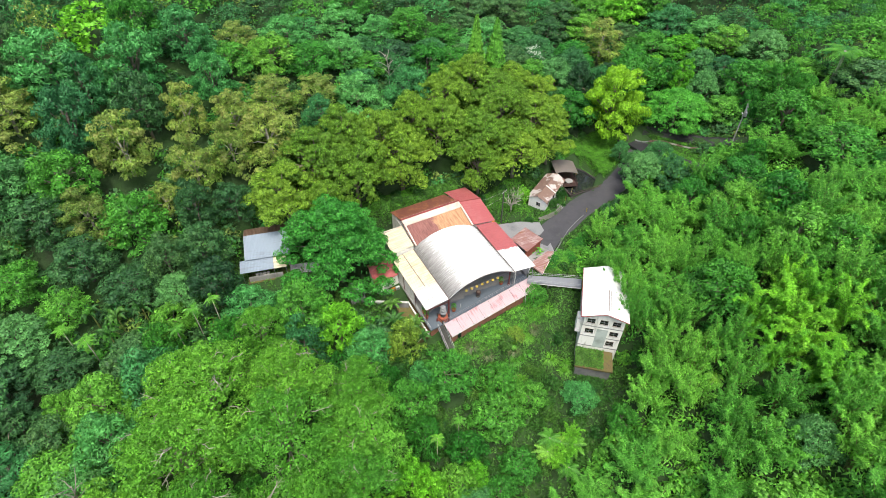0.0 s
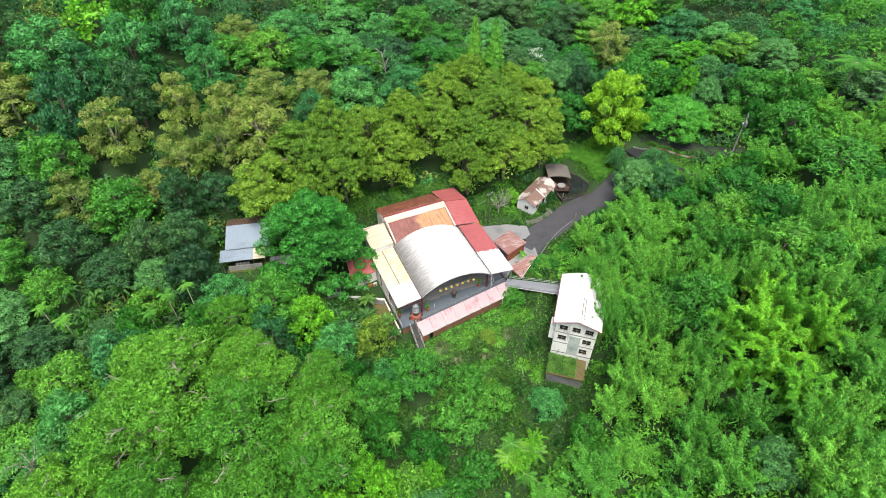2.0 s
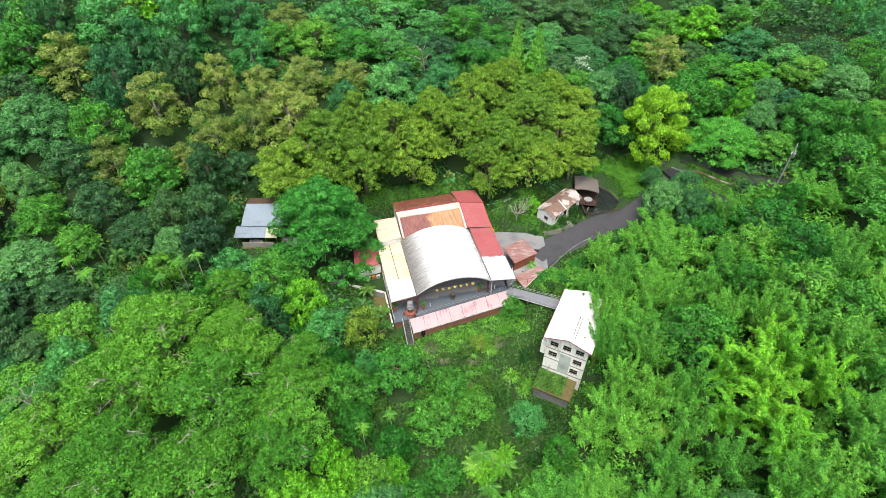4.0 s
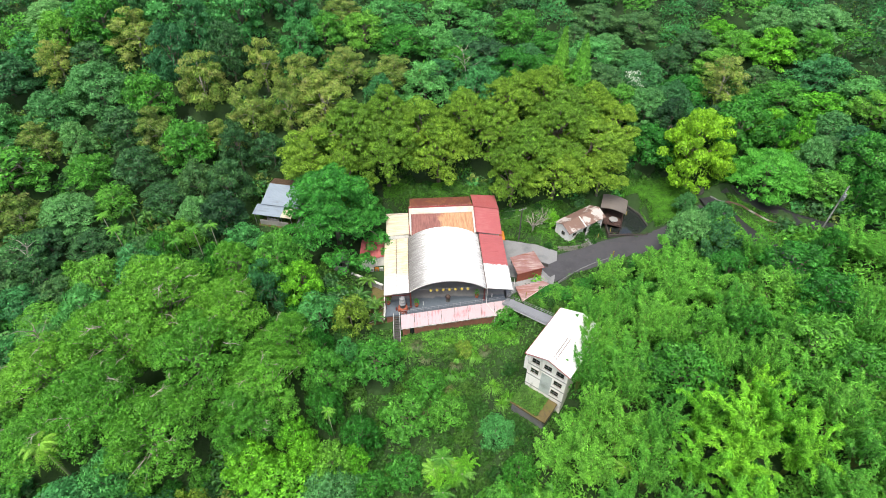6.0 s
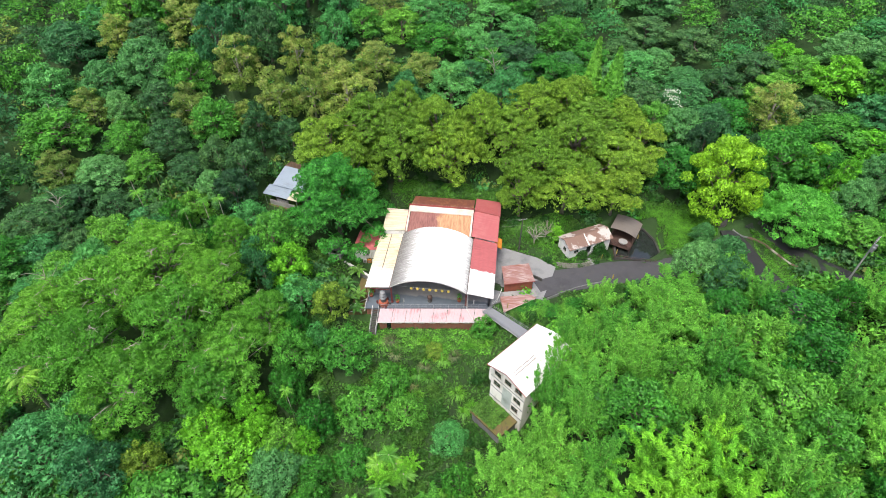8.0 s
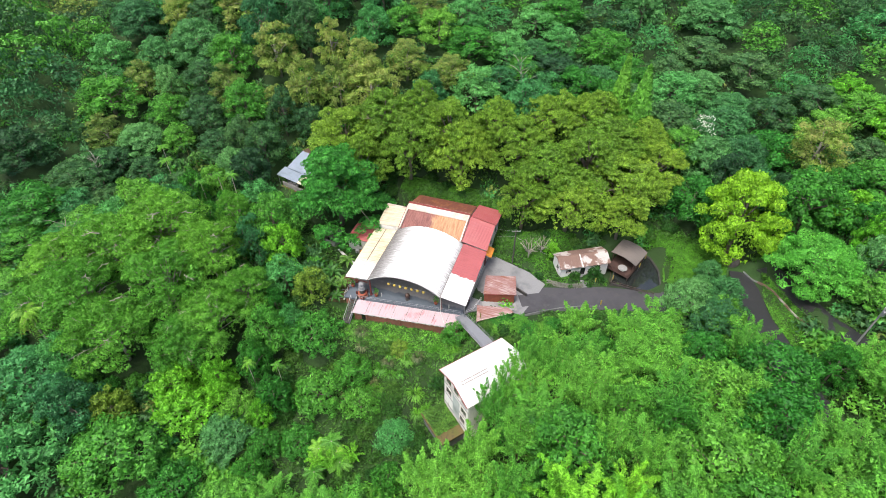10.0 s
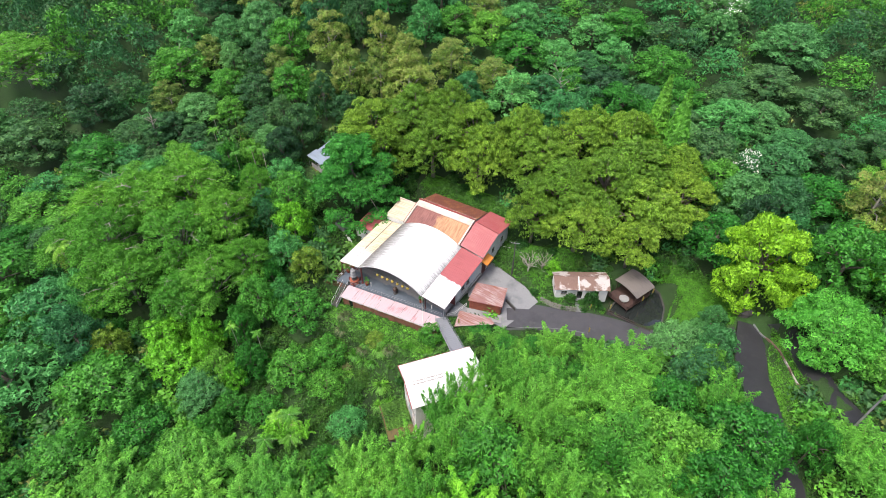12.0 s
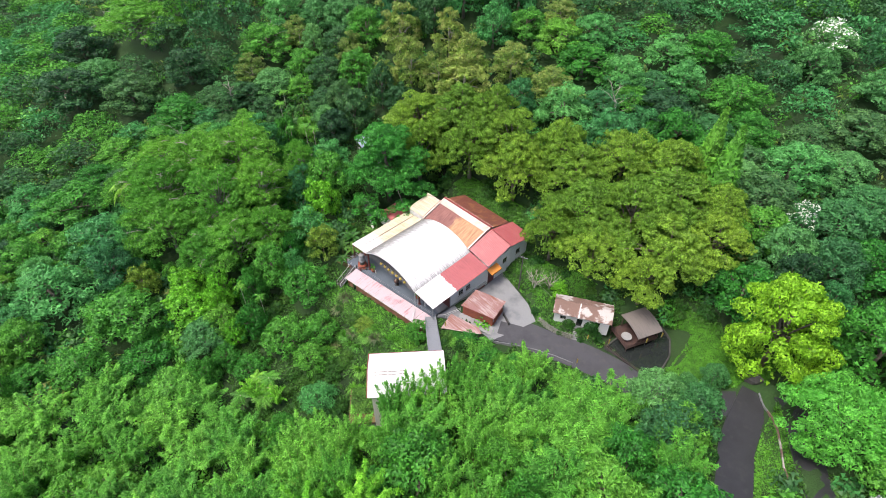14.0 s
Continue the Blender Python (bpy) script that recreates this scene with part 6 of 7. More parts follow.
# clearings where no tree stands: a line and its half width
CLEAR = [(((57.4, 42.6, 0), (63.2, 37.4, 0)), 4.2), (((36, 95, 0), (60, 94, 0)), 2.0), (((60, 62, 0), (71, 65.5, 0), (79, 69.5, 0), (88, 72.5, 0)), 3.0), (ROAD, 4.6), (ROAD_UP, 3.6), (LANE, 2.6), (((34, 64, 0), (59, 64, 0), (59, 91, 0), (38, 91, 0), (38, 70, 0)), 7.0), (((47, 75, 0), (47, 85, 0)), 9.0),
         (((64, 82, 0), (70, 84, 0)), 6.0), (((79, 82, 0), (96, 88, 0)), 6.5), (((101, 90, 0), (109, 92, 0)), 5.0), (((9, 92, 0), (12, 88, 0)), 6.5),
         (((61, 43, 0), (70, 53, 0)), 6.5), (((59, 61, 0), (67, 56, 0)), 2.5), (((40, 55, 0), (57, 54, 0)), 4.5), (((52, 45, 0), (54, 36, 0)), 4.0), (((46, 30, 0), (38, 27, 0)), 3.5),
         (((24, 77, 0), (31, 76, 0)), 5.0), (((31, 62, 0), (31, 70, 0)), 4.0), (((14, 80, 0), (22, 76, 0)), 3.0), (((101, 85.5, 0), (112, 87, 0)), 4.0), (((120.5, 62, 0), (120.5, 82, 0)), 2.6)]


def is_clear(x, y, radius):
    return any(to_line(x, y, line)[0] < half + radius for line, half in CLEAR)


def kind_for(x, y):
    """What grows where: bamboo on the near slope, soft light trees along the ravine, mixed darker forest above,
    darkest-leaved on the shaded left slope.
    """
    u = random.random()
    if y < 70 and x > 62 or x > 14 and y < 27:
        return BAMBOO if u < 0.66 else MID if u < 0.88 else DENSE
    if y < 75:
        if x < -28:
            return TEAL if u < 0.35 else DARK if u < 0.6 else MID
        return MID if u < 0.35 else DENSE if u < 0.55 else AIRY if u < 0.75 else TEAL
    if -34 < x < 14 and y < 88:
        return DENSE if u < 0.4 else TEAL if u < 0.65 else DARK
    # extra dark-leaved trees here put the slope's shade into leaf colour
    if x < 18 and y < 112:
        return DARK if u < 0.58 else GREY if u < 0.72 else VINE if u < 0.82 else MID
    if x > 70 and y > 128:
        return DARK if u < 0.42 else GREY if u < 0.6 else TEAL if u < 0.72 else MID if u < 0.96 else VINE
    if x > 100:
        return TEAL if u < 0.24 else MID if u < 0.74 else DARK if u < 0.84 else GREY if u < 0.96 else LIME
    if x < 40 and y < 135:
        return DARK if u < 0.45 else MID if u < 0.62 else VINE if u < 0.8 else TEAL if u < 0.92 else GREY
    return DARK if u < 0.22 else TEAL if u < 0.45 else MID if u < 0.78 else GREY if u < 0.9 else VINE if u < 0.97 else LIME


VIEWS = (  # the stretches of hillside in sight from over the ravine
    ((-43, 307), (291, 106), (73, -7), (-41, 61)),
    ((-82, 283), (284, 151), (92, -2), (-33, 43)),
    ((-144, 231), (245, 223), (113, 17), (-19, 19)),
    ((-190, 150), (190, 286), (133, 43), (0, -10)),
    ((-195, 53), (88, 324), (138, 79), (34, -24)))


def in_view(x, y):
    def inside(q):
        sides = [(bx - ax) * (y - ay) - (by - ay) * (x - ax) for (ax, ay), (bx, by) in zip(q, q[1:] + q[:1])]
        return max(sides) < 0
    return y < 290 and any(inside(q) for q in VIEWS)


far_plants = {}
tries = 0
random.seed(11)
while tries < 26000:
    tries += 1
    x, y = random.uniform(-190, 260), random.uniform(-25, 290)
    if not in_view(x, y):
        continue
    far = y > 150 or x < -50 or x > 165
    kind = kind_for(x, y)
    radius = {"bush": 2.0, "dense_shrub": 3.2}.get(kind.name, 4.6) * random.uniform(0.75, 1.3) * (1.3 if y > 112 or x < -45 else 1.0)
    if is_clear(x, y, radius * 0.55):
        continue
    if crowded(x, y, (0.5 if kind is BAMBOO else 0.66) * radius, 1.0 if y > 70 or x < 66 else 0.86):
        continue
    claim(x, y, radius * 0.66)
    z = ground_height(x, y)
    top = spline(CROWN, x, y) + random.uniform(-4.5, 2.0)
    top = max(top, z + radius * 1.1)
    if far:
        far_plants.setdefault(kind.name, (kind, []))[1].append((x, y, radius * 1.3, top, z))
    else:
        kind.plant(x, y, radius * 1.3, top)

# an understorey of shrubs where the bamboo and the light trees leave gaps
random.seed(23)
under = 0
for tries in range(9000):
    x, y = (random.uniform(62, 126), random.uniform(8, 70)) if tries % 3 else (random.uniform(-24, 36), random.uniform(14, 74))
    radius = random.uniform(1.9, 3.0)
    if under > 150 or (14 < x < 62 and y < 58) or is_clear(x, y, radius * 0.5) or crowded(x, y, 0.35 * radius, 0.62):
        continue
    claim(x, y, radius * 0.6)
    UNDER.plant(x, y, radius, ground_height(x, y) + radius * random.uniform(1.1, 1.9))
    under += 1

# leafy thickets on the forest floor between the trunks, one mass for each colour
random.seed(31)
thickets = {}
for tries in range(44000):
    if tries % 5 < 2:
        x, y = random.uniform(-60, 170), random.uniform(-20, 150)
    else:
        x, y = random.uniform(-190, 260), random.uniform(-25, 290)
    if not in_view(x, y) or (96 < x < 114 and 82 < y < 101) or (14 < x < 64 and 27 < y < 60) or is_clear(x, y, 0.8) or crowded(x, y, 0, 1.12):
        continue
    near = -60 < x < 165 and y < 150
    u = random.random()
    if y < 70 and x > 62 or x > 14 and y < 27:
        mat = LEAF_BAMBOO if u < 0.4 else LEAF_MID if u < 0.8 else LEAF_AIRY
    else:
        mat = LEAF_DARK if u < 0.55 else LEAF_MID if u < 0.75 else LEAF_TEAL if u < 0.9 else LEAF_VINE
    spot = thickets.setdefault(mat.name, (mat, [], []))
    r, h = random.uniform(1.3, 2.4) * (1.0 if near else 1.5), random.uniform(1.2, 3.4)
    k = 44 if near else 26
    d = unit(rng.normal(0, 1, (k, 3)))
    d[:, 2] = np.abs(d[:, 2])
    spot[1].append(d * np.array([r, r, h]) * rng.uniform(0.6, 1.1, (k, 1)) + np.array([x, y, ground_height(x, y) - 0.1]))
    spot[2].append(d + np.array([0, 0, 0.4]))
for mat, where, facing in thickets.values():
    me = blades(tufts(np.concatenate(where), np.concatenate(facing), 0.85, 0.56, 0.2, 0.6), "thicket", mat)
    tagged(new("thicket", me), "leafy thickets on the forest floor between trees", "thicket", kind="stuff")

# the far woods, one mass for each kind of tree
for kind, places in far_plants.values():
    blocks = []
    for x, y, radius, top, z in places:
        r0, h0, crown, bark, extra = kind.forms[random.randrange(len(kind.forms))]
        co = np.empty(len(crown.vertices) * 3, dtype=np.float32)
        crown.vertices.foreach_get("co", co)
        co = co.reshape(-1, 3, 3)
        co = co[: kind.leaves]
        some = co[rng.permutation(len(co))[: min(len(co), 1000)]]
        mid = some.mean(1, keepdims=True)
        some = mid + (some - mid) * 1.45
        s, a = radius / r0, random.uniform(0, 6.283)
        sz = min(max((top - z) / h0, 0.6 * s), 2.2 * s)
        turn = np.array([[math.cos(a), math.sin(a), 0], [-math.sin(a), math.cos(a), 0], [0, 0, 1]])
        blocks.append((some @ turn * np.array([s, s, sz]) + np.array([x, y, z])).reshape(-1, 3))
    me = blades(np.concatenate(blocks), "far_woods", kind.forms[0][2].materials[0])
    tagged(new("far_woods", me), "distant mixed broadleaf woods on the hillside", "woods", kind="stuff")

# low bushes fill the open slopes
random.seed(5)
low = 0
while low < 295:
    x, y = random.uniform(14, 125), random.uniform(26, 104)
    r = random.uniform(0.9, 2.0)
    if is_clear(x, y, -1.2) and not (40 < x < 66 and 28 < y < 54):
        continue
    if crowded(x, y, 0, 0.7) or to_line(x, y, ROAD)[0] < 4.8 or to_line(x, y, ROAD_UP)[0] < 3.8 or (117 < x < 125 and 60 < y < 84):
        continue
    if (29 < x < 38 and 54 < y < 72) or (97 < x < 114 and 82 < y < 99) or to_line(x, y, ((61.5, 66, 0), (72, 70.5, 0)))[0] < 3.6:
        continue
    if to_line(x, y, ((34, 64, 0), (59, 64, 0), (59, 91, 0), (38, 91, 0), (38, 70, 0)))[0] < 6 or to_line(x, y, ((61, 43, 0), (70, 53, 0)))[0] < 5.5:
        continue
    BUSH.plant(x, y, r)
    low += 1

# ---- weeds and grass over the open ground ----
pts = []
random.seed(9)
while len(pts) < 52000:
    x, y = random.uniform(-10, 134), random.uniform(22, 110)
    if crowded(x, y, 0, 0.9) or (y < 46 and 14 < x < 62 and random.random() < 0.55):
        continue
    d = to_line(x, y, ROAD)[0]
    if d < 3.7 or to_line(x, y, ROAD_UP)[0] < 2.9 or to_line(x, y, LANE)[0] < 2.0 or (117 < x < 124 and 60 < y < 84):
        continue
    if to_line(x, y, ((4, 88, 0), (14, 84, 0)))[0] < 3.0 and random.random() < 0.7 or 29.5 < x < 61 and 60.0 < y < 94 or (96 < x < 113 and 84 < y < 97) or (59 < x < 75 and 64 < y < 83) or (88 < x < 100.5 and 80.5 < y < 95) or to_line(x, y, ((80, 82.3, 0), (86, 85.3, 0)))[0] < 3.2:
        continue
    pts.append((x, y, ground_height(x, y) + random.uniform(0.05, 0.5)))
pts = np.array(pts)
up = np.tile(np.array([0, 0, 1.0]), (len(pts), 1))
weeds = blades(tufts(pts, up, 0.62, 0.34, -0.3, 0.7), "undergrowth", LEAF_WEED)
tagged(new("undergrowth", weeds), "low weeds and grass over the open slopes", "undergrowth", kind="stuff")

# short grass: the lawn past the pond, the garden bank behind the forecourt, the verge of the climbing road
pts = []
LAWNS = ((95, 116, 83, 99, 24000), (61.5, 80, 78.5, 93, 9000), (35, 62, 94.0, 101.5, 7000), (118.2, 124, 58, 86, 6000), (88, 116, 79, 84, 2500))
for x0, x1, y0, y1, count in LAWNS:
    for k in range(count):
        x, y = random.uniform(x0, x1), random.uniform(y0, y1)
        if 88.5 < x < 100.8 and y < 95 and y > 80.5 or to_line(x, y, ROAD_UP)[0] < 3.0 or to_line(x, y, ROAD)[0] < 3.8 or to_line(x, y, LANE)[0] < 2.0:
            continue
        if x < 81 and (to_line(x, y, ((61.0, 84.2, 0), (66.5, 82.2, 0), (71.0, 80.6, 0), (75.1, 77.8, 0)))[0] < 0.6 or y < 84.2 - 0.45 * (x - 61.0) or to_line(x, y, ((76.5, 80.6, 0), (80, 82.3, 0)))[0] < 1.2):
            continue
        pts.append((x, y, ground_height(x, y) + 0.06))
pts = np.array(pts)
lawn = blades(tufts(pts, np.tile(np.array([0, 0, 1.0]), (len(pts), 1)), 0.42, 0.22, -0.2, 0.35), "lawn_grass", LEAF_LAWN)
tagged(new("lawn_grass", lawn), "short green grass on lawn, bank and verge", "grass", kind="stuff")

# fresh grass on the bank below the awning room
pts = []
for k in range(9000):
    x = random.uniform(35.5, 60.5)
    y = random.uniform(52.5, 61.5)
    if y < 57.2 + 0.09 * (x - 37) + 0.9 and not crowded(x, y, 0, 0.5):
        pts.append((x, y, ground_height(x, y) + random.uniform(0.04, 0.3)))
pts = np.array(pts)
bank_grass = blades(tufts(pts, np.tile(np.array([0, -0.3, 1.0]), (len(pts), 1)), 0.46, 0.2, -0.2, 0.4), "bank_grass", LEAF_BAMBOO)
tagged(new("bank_grass", bank_grass), "fresh green grass on the bank below the awning room", "grass", kind="stuff")

# ---- poles and wires ----
def insulated_pole(x, y, z0, z1, arms, label, lamp=False, drums=0, heading=0, shaft=CONCRETE_PALE):
    root = thing("utility_pole", label, "utility pole", pose(x, y, z0, 0, 0, heading))
    h = z1 - z0
    part("shaft", Shape().tube([(0, 0, -0.6), (0, 0, h)], [0.19, 0.12], 10), shaft, root)
    for i in range(arms):
        arm = part("crossarm", Shape().box(-1.0, -0.16, h - 0.5 - 0.8 * i, 1.0, -0.06, h - 0.38 - 0.8 * i), STEEL, root)
        for u in (-0.9, -0.3, 0.3, 0.9):
            part("insulator", Shape().lathe(u, -0.11, [(0.05, h - 0.376 - 0.8 * i), (0.08, h - 0.3 - 0.8 * i), (0.05, h - 0.2 - 0.8 * i)], 8), PIPE_WHITE, arm)
    for i in range(drums):
        part("transformer", Shape().lathe(0.5 * (-1) ** i, -0.35, [(0.28, h - 3.2), (0.3, h - 3.1), (0.3, h - 2.1), (0.2, h - 2.0)], 14), STEEL, root)
    if lamp:
        part("lamp_arm", Shape().tube([(0, 0, h - 4.0), (0.9, 0, h - 3.6), (1.6, 0, h - 3.6)], 0.05, 6), STEEL, root)
        part("lamp_head", Shape().box(1.5, -0.14, h - 3.66, 2.2, 0.14, h - 3.5), PIPE_WHITE, root)
    return root


insulated_pole(66.8, 82.8, ground_height(66.8, 82.8), 8.6, 1, "slim dark wooden utility pole in the garden", heading=20, shaft=DARK_STONE)
insulated_pole(131.0, 68.5, ground_height(131, 68.5), 20.0, 2, "tall concrete utility pole with transformers and lamp", True, 2, 40)
wires = thing("overhead_wires", "thin overhead wires between pole and temple", "wires")
for a, c, sag in (((61.0, 86.5, 4.6), (66.8, 82.8, 8.2), 0.2), ((61.0, 84.5, 4.0), (66.8, 82.8, 6.6), 0.2), ((66.8, 82.8, 6.6), (78.2, 81.2, 2.9), 0.4)):
    mid = tuple((p + q) / 2 for p, q in zip(a, c))
    part("wire", Shape().tube([a, (mid[0], mid[1], mid[2] - sag), c], 0.011, 4), PIPE_WHITE, wires)

# ---- water tank behind the temple ----
tz = ground_height(66.9, 97.4)
tank = thing("water_tank", "upright stainless steel water tank behind the temple", "water tank", pose(66.9, 97.4, tz))
part("shell", Shape().lathe(0, 0, [(0.62, 0.5), (0.66, 0.6), (0.66, 1.2), (0.69, 1.24), (0.66, 1.28), (0.66, 1.9), (0.5, 2.1), (0.2, 2.2)], 18), STEEL, tank)
part("lid", Shape().lathe(0, 0, [(0.22, 2.202), (0.22, 2.28), (0.1, 2.32)], 12), STEEL, tank)
for a in range(4):
    q = a * math.pi / 2 + 0.4
    part("leg", Shape().tube([(0.5 * math.cos(q), 0.5 * math.sin(q), -0.3), (0.5 * math.cos(q), 0.5 * math.sin(q), 0.52)], 0.05, 6), STEEL, tank)

# ---- banners ----
def banner(x, y, z, mat, label, tall=2.2):
    root = thing("banner", label, "banner", pose(x, y, z, 0, 0, random.uniform(-40, 40)), "banners")
    part("staff", Shape().tube([(0, 0, -0.2), (0, 0, tall)], 0.025, 5), STEEL, root)
    cloth = Shape()
    for i in range(6):
        a, c = 0.26 * i / 6, 0.26 * (i + 1) / 6
        wa, wc = 0.06 * math.sin(i * 1.3), 0.06 * math.sin((i + 1) * 1.3)
        cloth.add([(a, wa, tall * 0.35), (c, wc, tall * 0.35), (c, wc, tall * 0.97), (a, wa, tall * 0.97), (a, wa + 0.012, tall * 0.35), (c, wc + 0.012, tall * 0.35), (c, wc + 0.012, tall * 0.97), (a, wa + 0.012, tall * 0.97)],
                  [(0, 1, 2, 3), (7, 6, 5, 4), (0, 4, 5, 1), (3, 2, 6, 7)])
    part("cloth", cloth, mat, root)


random.seed(21)
for x, y, z in ((87.2, 74.4, -1.5), (85.6, 80.6, -1.4), (89.3, 82.5, -1.4), (94.8, 87.2, -0.6), (96.2, 91.4, -1.4), (63.6, 62.2, 0.6)):
    banner(x, y, z, YELLOW_CLOTH, "yellow cloth banner on a thin staff")
for u, v in ((2.6, 0.0), (17.2, 1.4)):
    q = TEMPLE @ Vector((u, v, 0))
    banner(q.x, q.y, 0.0, PIPE_WHITE, "white cloth banner on a thin staff", 1.9)

# ---- potted plants in the hall ----
pot_v = lobe_leaves([(0, 0, 1.1, 0.5), (0.2, 0.1, 1.6, 0.4), (-0.15, 0.1, 2.0, 0.35), (0.05, -0.1, 2.35, 0.25)], 330, 0.26, 0.12, 1.0, 0.4)
pot_leaf = blades(pot_v, "foliage", LEAF_BAMBOO)
for u, v in ((1.3, 0.4), (14.2, 2.2), (-4.6, 1.4), (-4.4, 2.8)):
    pot = thing("potted_plant", "leafy shrub in a brown clay pot", "potted plant", TEMPLE @ pose(u, v, 0.0), "potted plants")
    part("pot", Shape().lathe(0, 0, [(0.25, 0), (0.34, 0.1), (0.4, 0.6), (0.44, 0.62), (0.44, 0.7), (0.36, 0.7)], 14), BRICK_RED, pot)
    part("foliage", pot_leaf, None, pot)

# ---- stone bank below the small house ----
STONE = worn("mossy_stone", (0.15, 0.15, 0.125), (0.07, 0.10, 0.035), 0.9, big=1.4)
bank = thing("stone_bank", "dry-laid mossy stone bank along the road", "wall")
bank_line = ((75.6, 78.2, -1.5), (78.0, 77.9, -1.5), (81.0, 78.3, -1.5), (83.4, 79.2, -1.5))
stones = []
for k in range(4):
    s = Shape()
    v = ICO_V * np.array([0.34, 0.26, 0.24]) * (1 + np.random.default_rng(k).uniform(-0.2, 0.2, (len(ICO_V), 1)))
    s.add([tuple(p) for p in v], ICO_F)
    stones.append(s.mesh("stone"))
random.seed(31)
for (ax, ay, az), (bx, by, bz) in zip(bank_line, bank_line[1:]):
    n_st = round(math.dist((ax, ay), (bx, by)) / 0.52)
    for i in range(n_st):
        for course in range(3):
            s = (i + 0.5 * (course % 2) + random.uniform(-0.1, 0.1)) / n_st
            part("stone", stones[random.randrange(4)], STONE, bank, place=pose(ax + (bx - ax) * s, ay + (by - ay) * s + 0.16 * course, az + 0.12 + 0.33 * course, random.uniform(-20, 20), random.uniform(-20, 20), random.uniform(0, 360)))

# ---- the kerb wall by the lane ----
lane_kerb = thing("lane_kerb", "pale broken kerb wall along the lane", "kerb")
kl = ((115.4, 87.0), (117.8, 84.2), (120.2, 81.0), (121.8, 78.0), (123.2, 74.8), (125.2, 71.4))
for i, (a, c) in enumerate(zip(kl, kl[1:])):
    for k in range(4):
        s0, s1 = k / 4 + 0.01, (k + 1) / 4 - 0.01
        p, q = [(a[0] + (c[0] - a[0]) * s, a[1] + (c[1] - a[1]) * s) for s in (s0, s1)]
        d = Vector((q[0] - p[0], q[1] - p[1])).normalized() * 0.09
        g0, g1 = ground_height(*p), ground_height(*q)
        part("block", Shape().prism([(p[0] + d.y, p[1] - d.x), (q[0] + d.y, q[1] - d.x), (q[0] - d.y, q[1] + d.x), (p[0] - d.y, p[1] + d.x)], min(g0, g1) - 0.5, [g0 + 0.34, g1 + 0.34, g1 + 0.34, g0 + 0.34]), CONCRETE if i < 1 else BROWN_ROOF, lane_kerb)

# ---- reeds and tall grass on the bank below the awning ----
def reeds(kind, mat, tall, count):
    for k in range(2):
        v = []
        for i in range(count):
            a, up, ln = rng.uniform(0, 6.283), rng.uniform(0.5, 1.0), tall * rng.uniform(0.7, 1.15)
            q = np.array([math.cos(a), math.sin(a), 0])
            side = np.array([-q[1], q[0], 0]) * 0.05
            base = q * rng.uniform(0, 0.35)
            mid = base + q * ln * 0.3 + np.array([0, 0, ln * 0.75 * up])
            tip = base + q * ln * 0.85 + np.array([0, 0, ln * (0.75 * up - 0.25)])
            v += [base - side, base + side, mid + side, mid - side, mid - side, mid + side, tip + side * 0.1, tip - side * 0.1]
        kind.form(tall * 0.8, tall * 0.8, blades(halved(v), "crown", mat), None)
    return kind


REED = reeds(Kind("reed_clump", "fountain-shaped clump of green reeds on the bank", "reeds", "reed clumps"), LEAF_AIRY, 1.9, 90)
DRY_REED = reeds(Kind("dry_reed_clump", "half-dry straw-coloured reed clump on the bank", "reeds", "reed clumps"), LEAF_STRAW, 1.8, 90)
random.seed(17)
for i in range(30):
    x, y = random.uniform(39, 60), random.uniform(43, 55.5)
    (DRY_REED if random.random() < 0.3 and x < 54 else REED).plant(x, y, random.uniform(1.1, 2.0))

# ---- a bare-limbed small tree and climbers in the garden ----
bare = Kind("bare_tree", "pale bare-limbed small tree in the garden", "tree")
s = Shape()
r = random.Random(4)
for i in range(9):
    a = i * 0.7
    p0 = (0, 0, 0.6 + 0.12 * i)
    p1 = (0.9 * math.cos(a), 0.9 * math.sin(a), 1.8 + r.uniform(0, 0.8))
    p2 = (2.0 * math.cos(a + 0.3), 2.0 * math.sin(a + 0.3), 3.0 + r.uniform(-0.6, 1.2))
    s.tube([p0, p1, p2], [0.1, 0.07, 0.03], 5)
    for k in (-0.6, 0.5):
        s.tube([p1, (1.8 * math.cos(a + k), 1.8 * math.sin(a + k), 2.9 + r.uniform(0, 1.0))], [0.05, 0.02], 4)
s.tube([(0, 0, -0.4), (0, 0, 1.8)], [0.2, 0.13], 7)
me = s.mesh("trunk", True)
me.materials.append(BARK_PALE)
sparse = blades(lobe_leaves([(1.2, 0, 3.4, 0.8), (-1, 0.8, 3.6, 0.7), (0.2, -1.3, 3.2, 0.7)], 40, 0.3, 0.2), "crown", LEAF_AIRY)
bare.form(2.2, 4.4, sparse, me)
bare.plant(70.2, 83.6, 2.6, 6.0)
bare.plant(72.8, 85.2, 2.2, 5.6)
LIME.plant(75.2, 85.4, 2.0, 5.5, label="lime-green leafy climber beside the small house")
for x, y, rr in ((80.6, 78.9, 1.1), (83.6, 81.0, 0.9), (86.6, 82.6, 1.6), (90.6, 82.6, 0.9), (77.0, 79.0, 0.8), (73.0, 80.4, 0.7), (84.6, 80.0, 0.8), (71.0, 81.2, 0.6), (68.8, 81.8, 0.6), (65.4, 83.4, 0.7)):
    BUSH.plant(x, y, rr)
for x, y, rr in ((21.0, 77.6, 1.5), (22.3, 75.0, 1.2), (27.3, 75.2, 1.1), (19.0, 74.6, 1.8), (27.8, 78.6, 1.3), (22.4, 79.6, 1.6), (29.0, 73.4, 1.2)):
    BUSH.plant(x, y, rr)
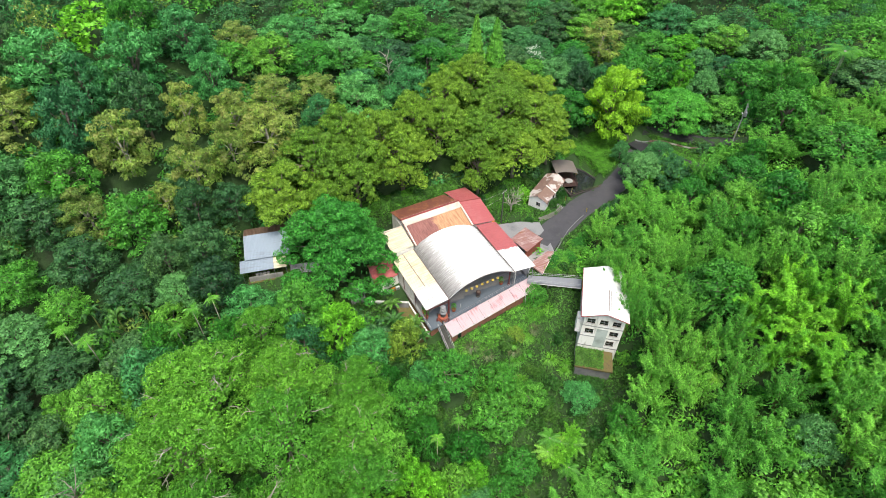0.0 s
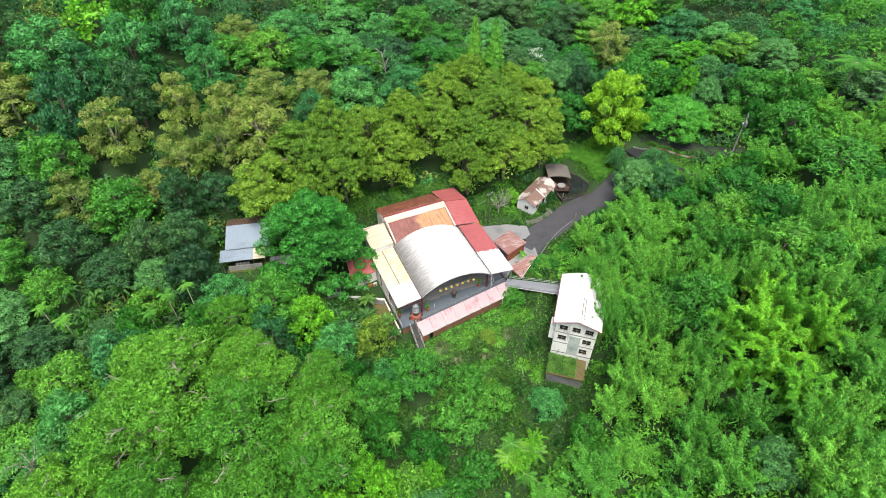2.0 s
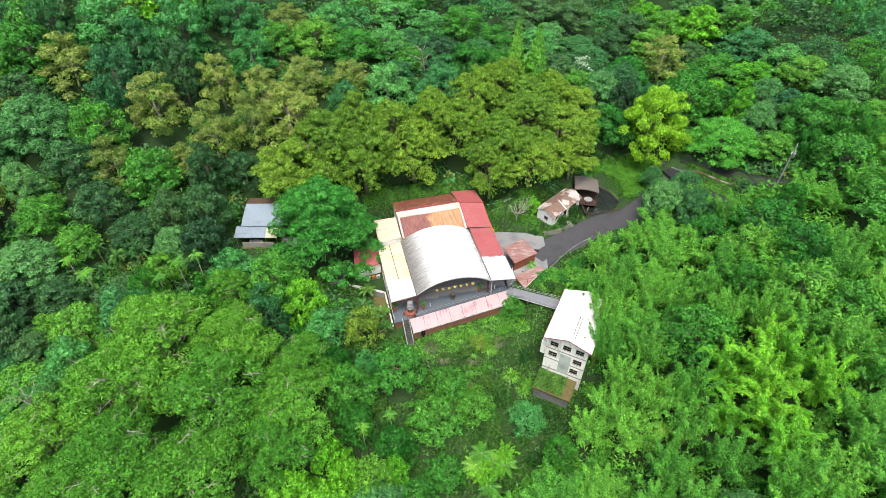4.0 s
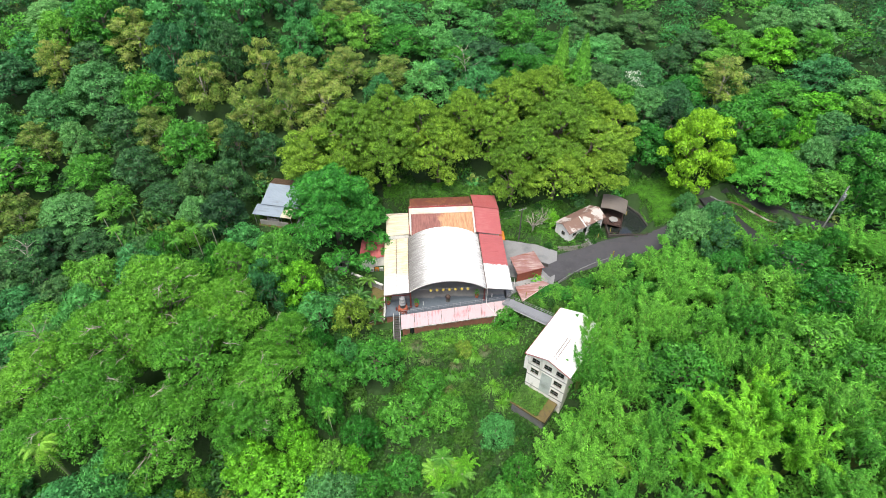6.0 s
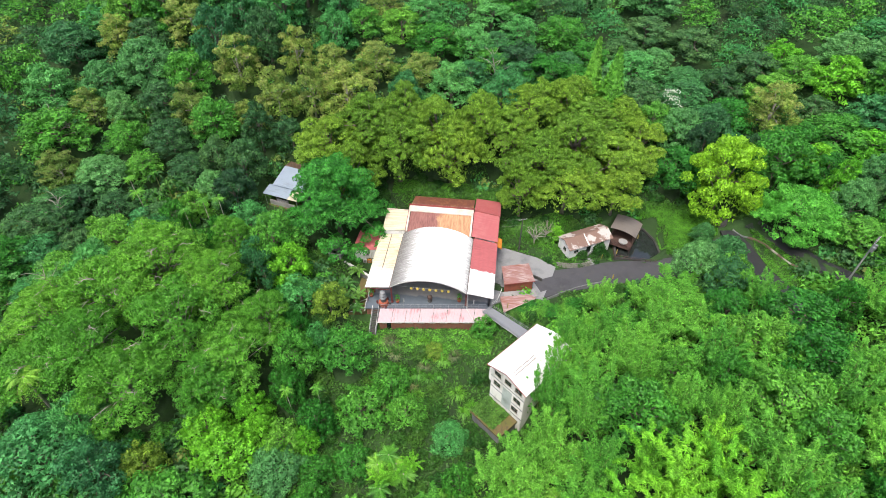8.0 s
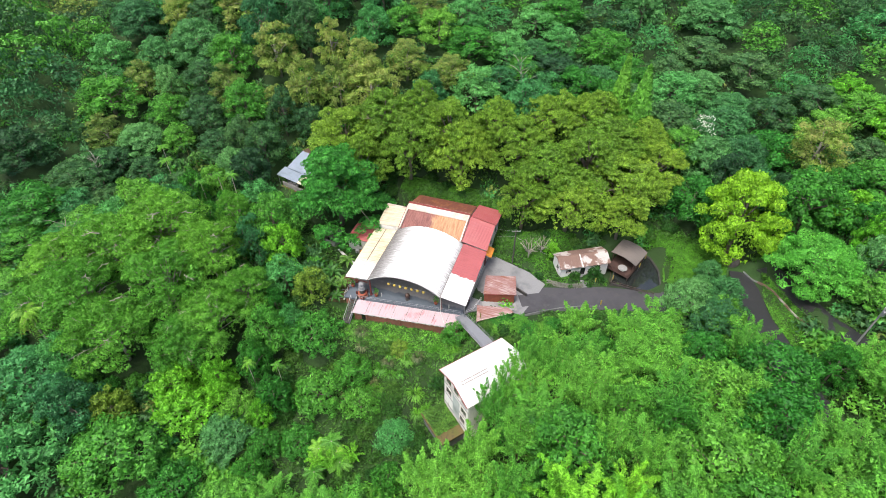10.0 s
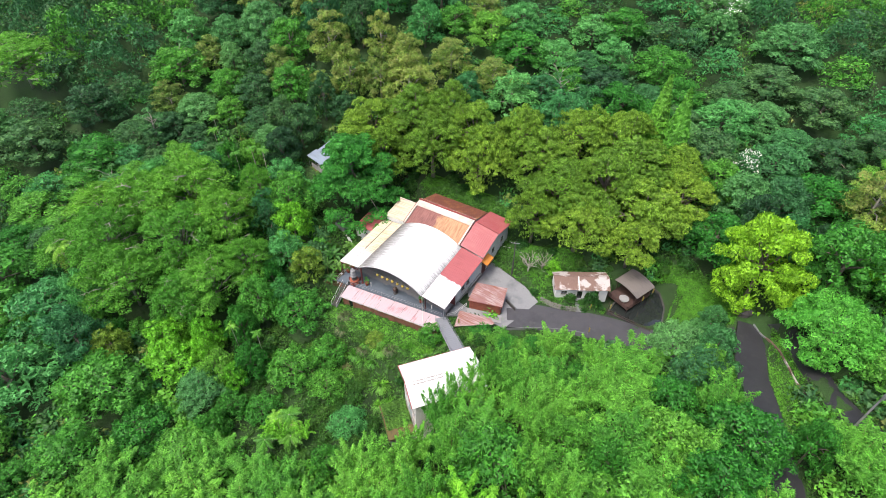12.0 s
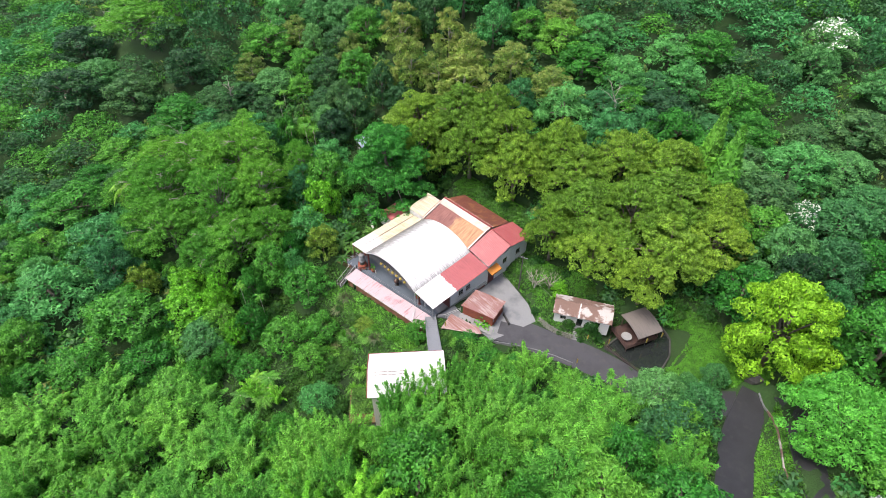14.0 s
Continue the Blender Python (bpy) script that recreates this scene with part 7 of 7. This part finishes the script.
BUSH.plant(81.2, 80.5, 1.3, 1.9, label="light green bush beside the house door")
BUSH.plant(85.2, 82.4, 1.7, 2.7, label="dense dark green bush beside the house door")
# leafy shrubs crowd the bank below the road
random.seed(77)
for i in range(26):
    s0 = i / 25
    x, y = 65.5 + 25 * s0 + random.uniform(-0.6, 0.6), 63.6 + 10.2 * s0 - 1.6 * s0 * s0 - random.uniform(0.3, 2.6)
    UNDER.plant(x, y, random.uniform(1.4, 2.3), random.uniform(-1.6, -0.1), label="light green leafy shrub on the bank below the road")
# creepers over the annex roof
cv = [(WB @ Vector((random.uniform(-4.55, 0.1), -0.5 - 5.6 * random.random() ** 1.3, -5.98 + random.uniform(0, 0.3)))) for i in range(2600)]
cp = np.array([tuple(p) for p in cv])
creeper = blades(tufts(cp, np.tile(np.array([0, 0, 1.0]), (len(cp), 1)), 0.4, 0.3, -0.1, 0.6), "creeper", LEAF_WEED)
tagged(new("creeper", creeper), "leafy creeper spreading over the annex roof", "creeper", kind="stuff")
# pale leaning boughs that reach out of the dark woods
snag = Kind("leaning_snag", "pale leaning half-bare tree with thin foliage", "tree", "half-bare trees in the dark woods")
for k in range(2):
    s = Shape()
    r = random.Random(40 + k)
    ends, limbs = [], []
    s.tube([(0, 0, -0.6), (0.5, 0.2, 4.0), (1.6, 0.4, 8.0), (3.4, 0.6, 11.5)], [0.26, 0.22, 0.16, 0.08], 6)
    for i in range(11):
        h = 0.45 + 0.05 * i
        p0 = (3.4 * h ** 2, 0.6 * h, 11.5 * h)
        a = i * 2.4 + r.uniform(-0.4, 0.4)
        ln = r.uniform(2.2, 4.4)
        p1 = (p0[0] + 0.5 * ln * math.cos(a), p0[1] + 0.5 * ln * math.sin(a), p0[2] + ln * 0.35)
        p2 = (p0[0] + ln * math.cos(a + 0.2), p0[1] + ln * math.sin(a + 0.2), p0[2] + ln * 0.55)
        limb = Shape().tube([p0, p1, p2], [0.1, 0.07, 0.03], 4).mesh("limb", True)
        limb.materials.append(BARK_PALE)
        limbs.append(("limb", limb))
        ends.append((*p2, r.uniform(0.7, 1.2)))
    me = s.mesh("trunk", True)
    me.materials.append(BARK_PALE)
    snag.form(4.5, 13.0, blades(lobe_leaves(ends[::1], 60, 0.42, 0.28, 0.5), "crown", LEAF_GREY), me, tuple(limbs))
for x, y, rr, top in ((-40.0, 78.0, 4.5, 15.0), (-47.0, 103.0, 4.5, 22.0), (-30.0, 58.0, 4.0, 13.0), (60.0, 128.0, 4.5, 30.0)):
    snag.plant(x, y, rr, top)
# dark boulder at the foot of the yellow-green tree, where the climbing road ends
rock = Shape()
rock.add([tuple(np.array(v) * (1 + 0.25 * noise.noise((v[0] * 2.1, v[1] * 2.1, v[2] * 2.1))) * np.array([2.1, 1.5, 1.6])) for v in ICO_V], ICO_F)
boulder = thing("boulder", "dark mossy boulder beside the climbing road", "rock", pose(113.4, 89.4, ground_height(113.4, 89.4), 0, 0, 20))
part("stone", rock, DARK_STONE, boulder)
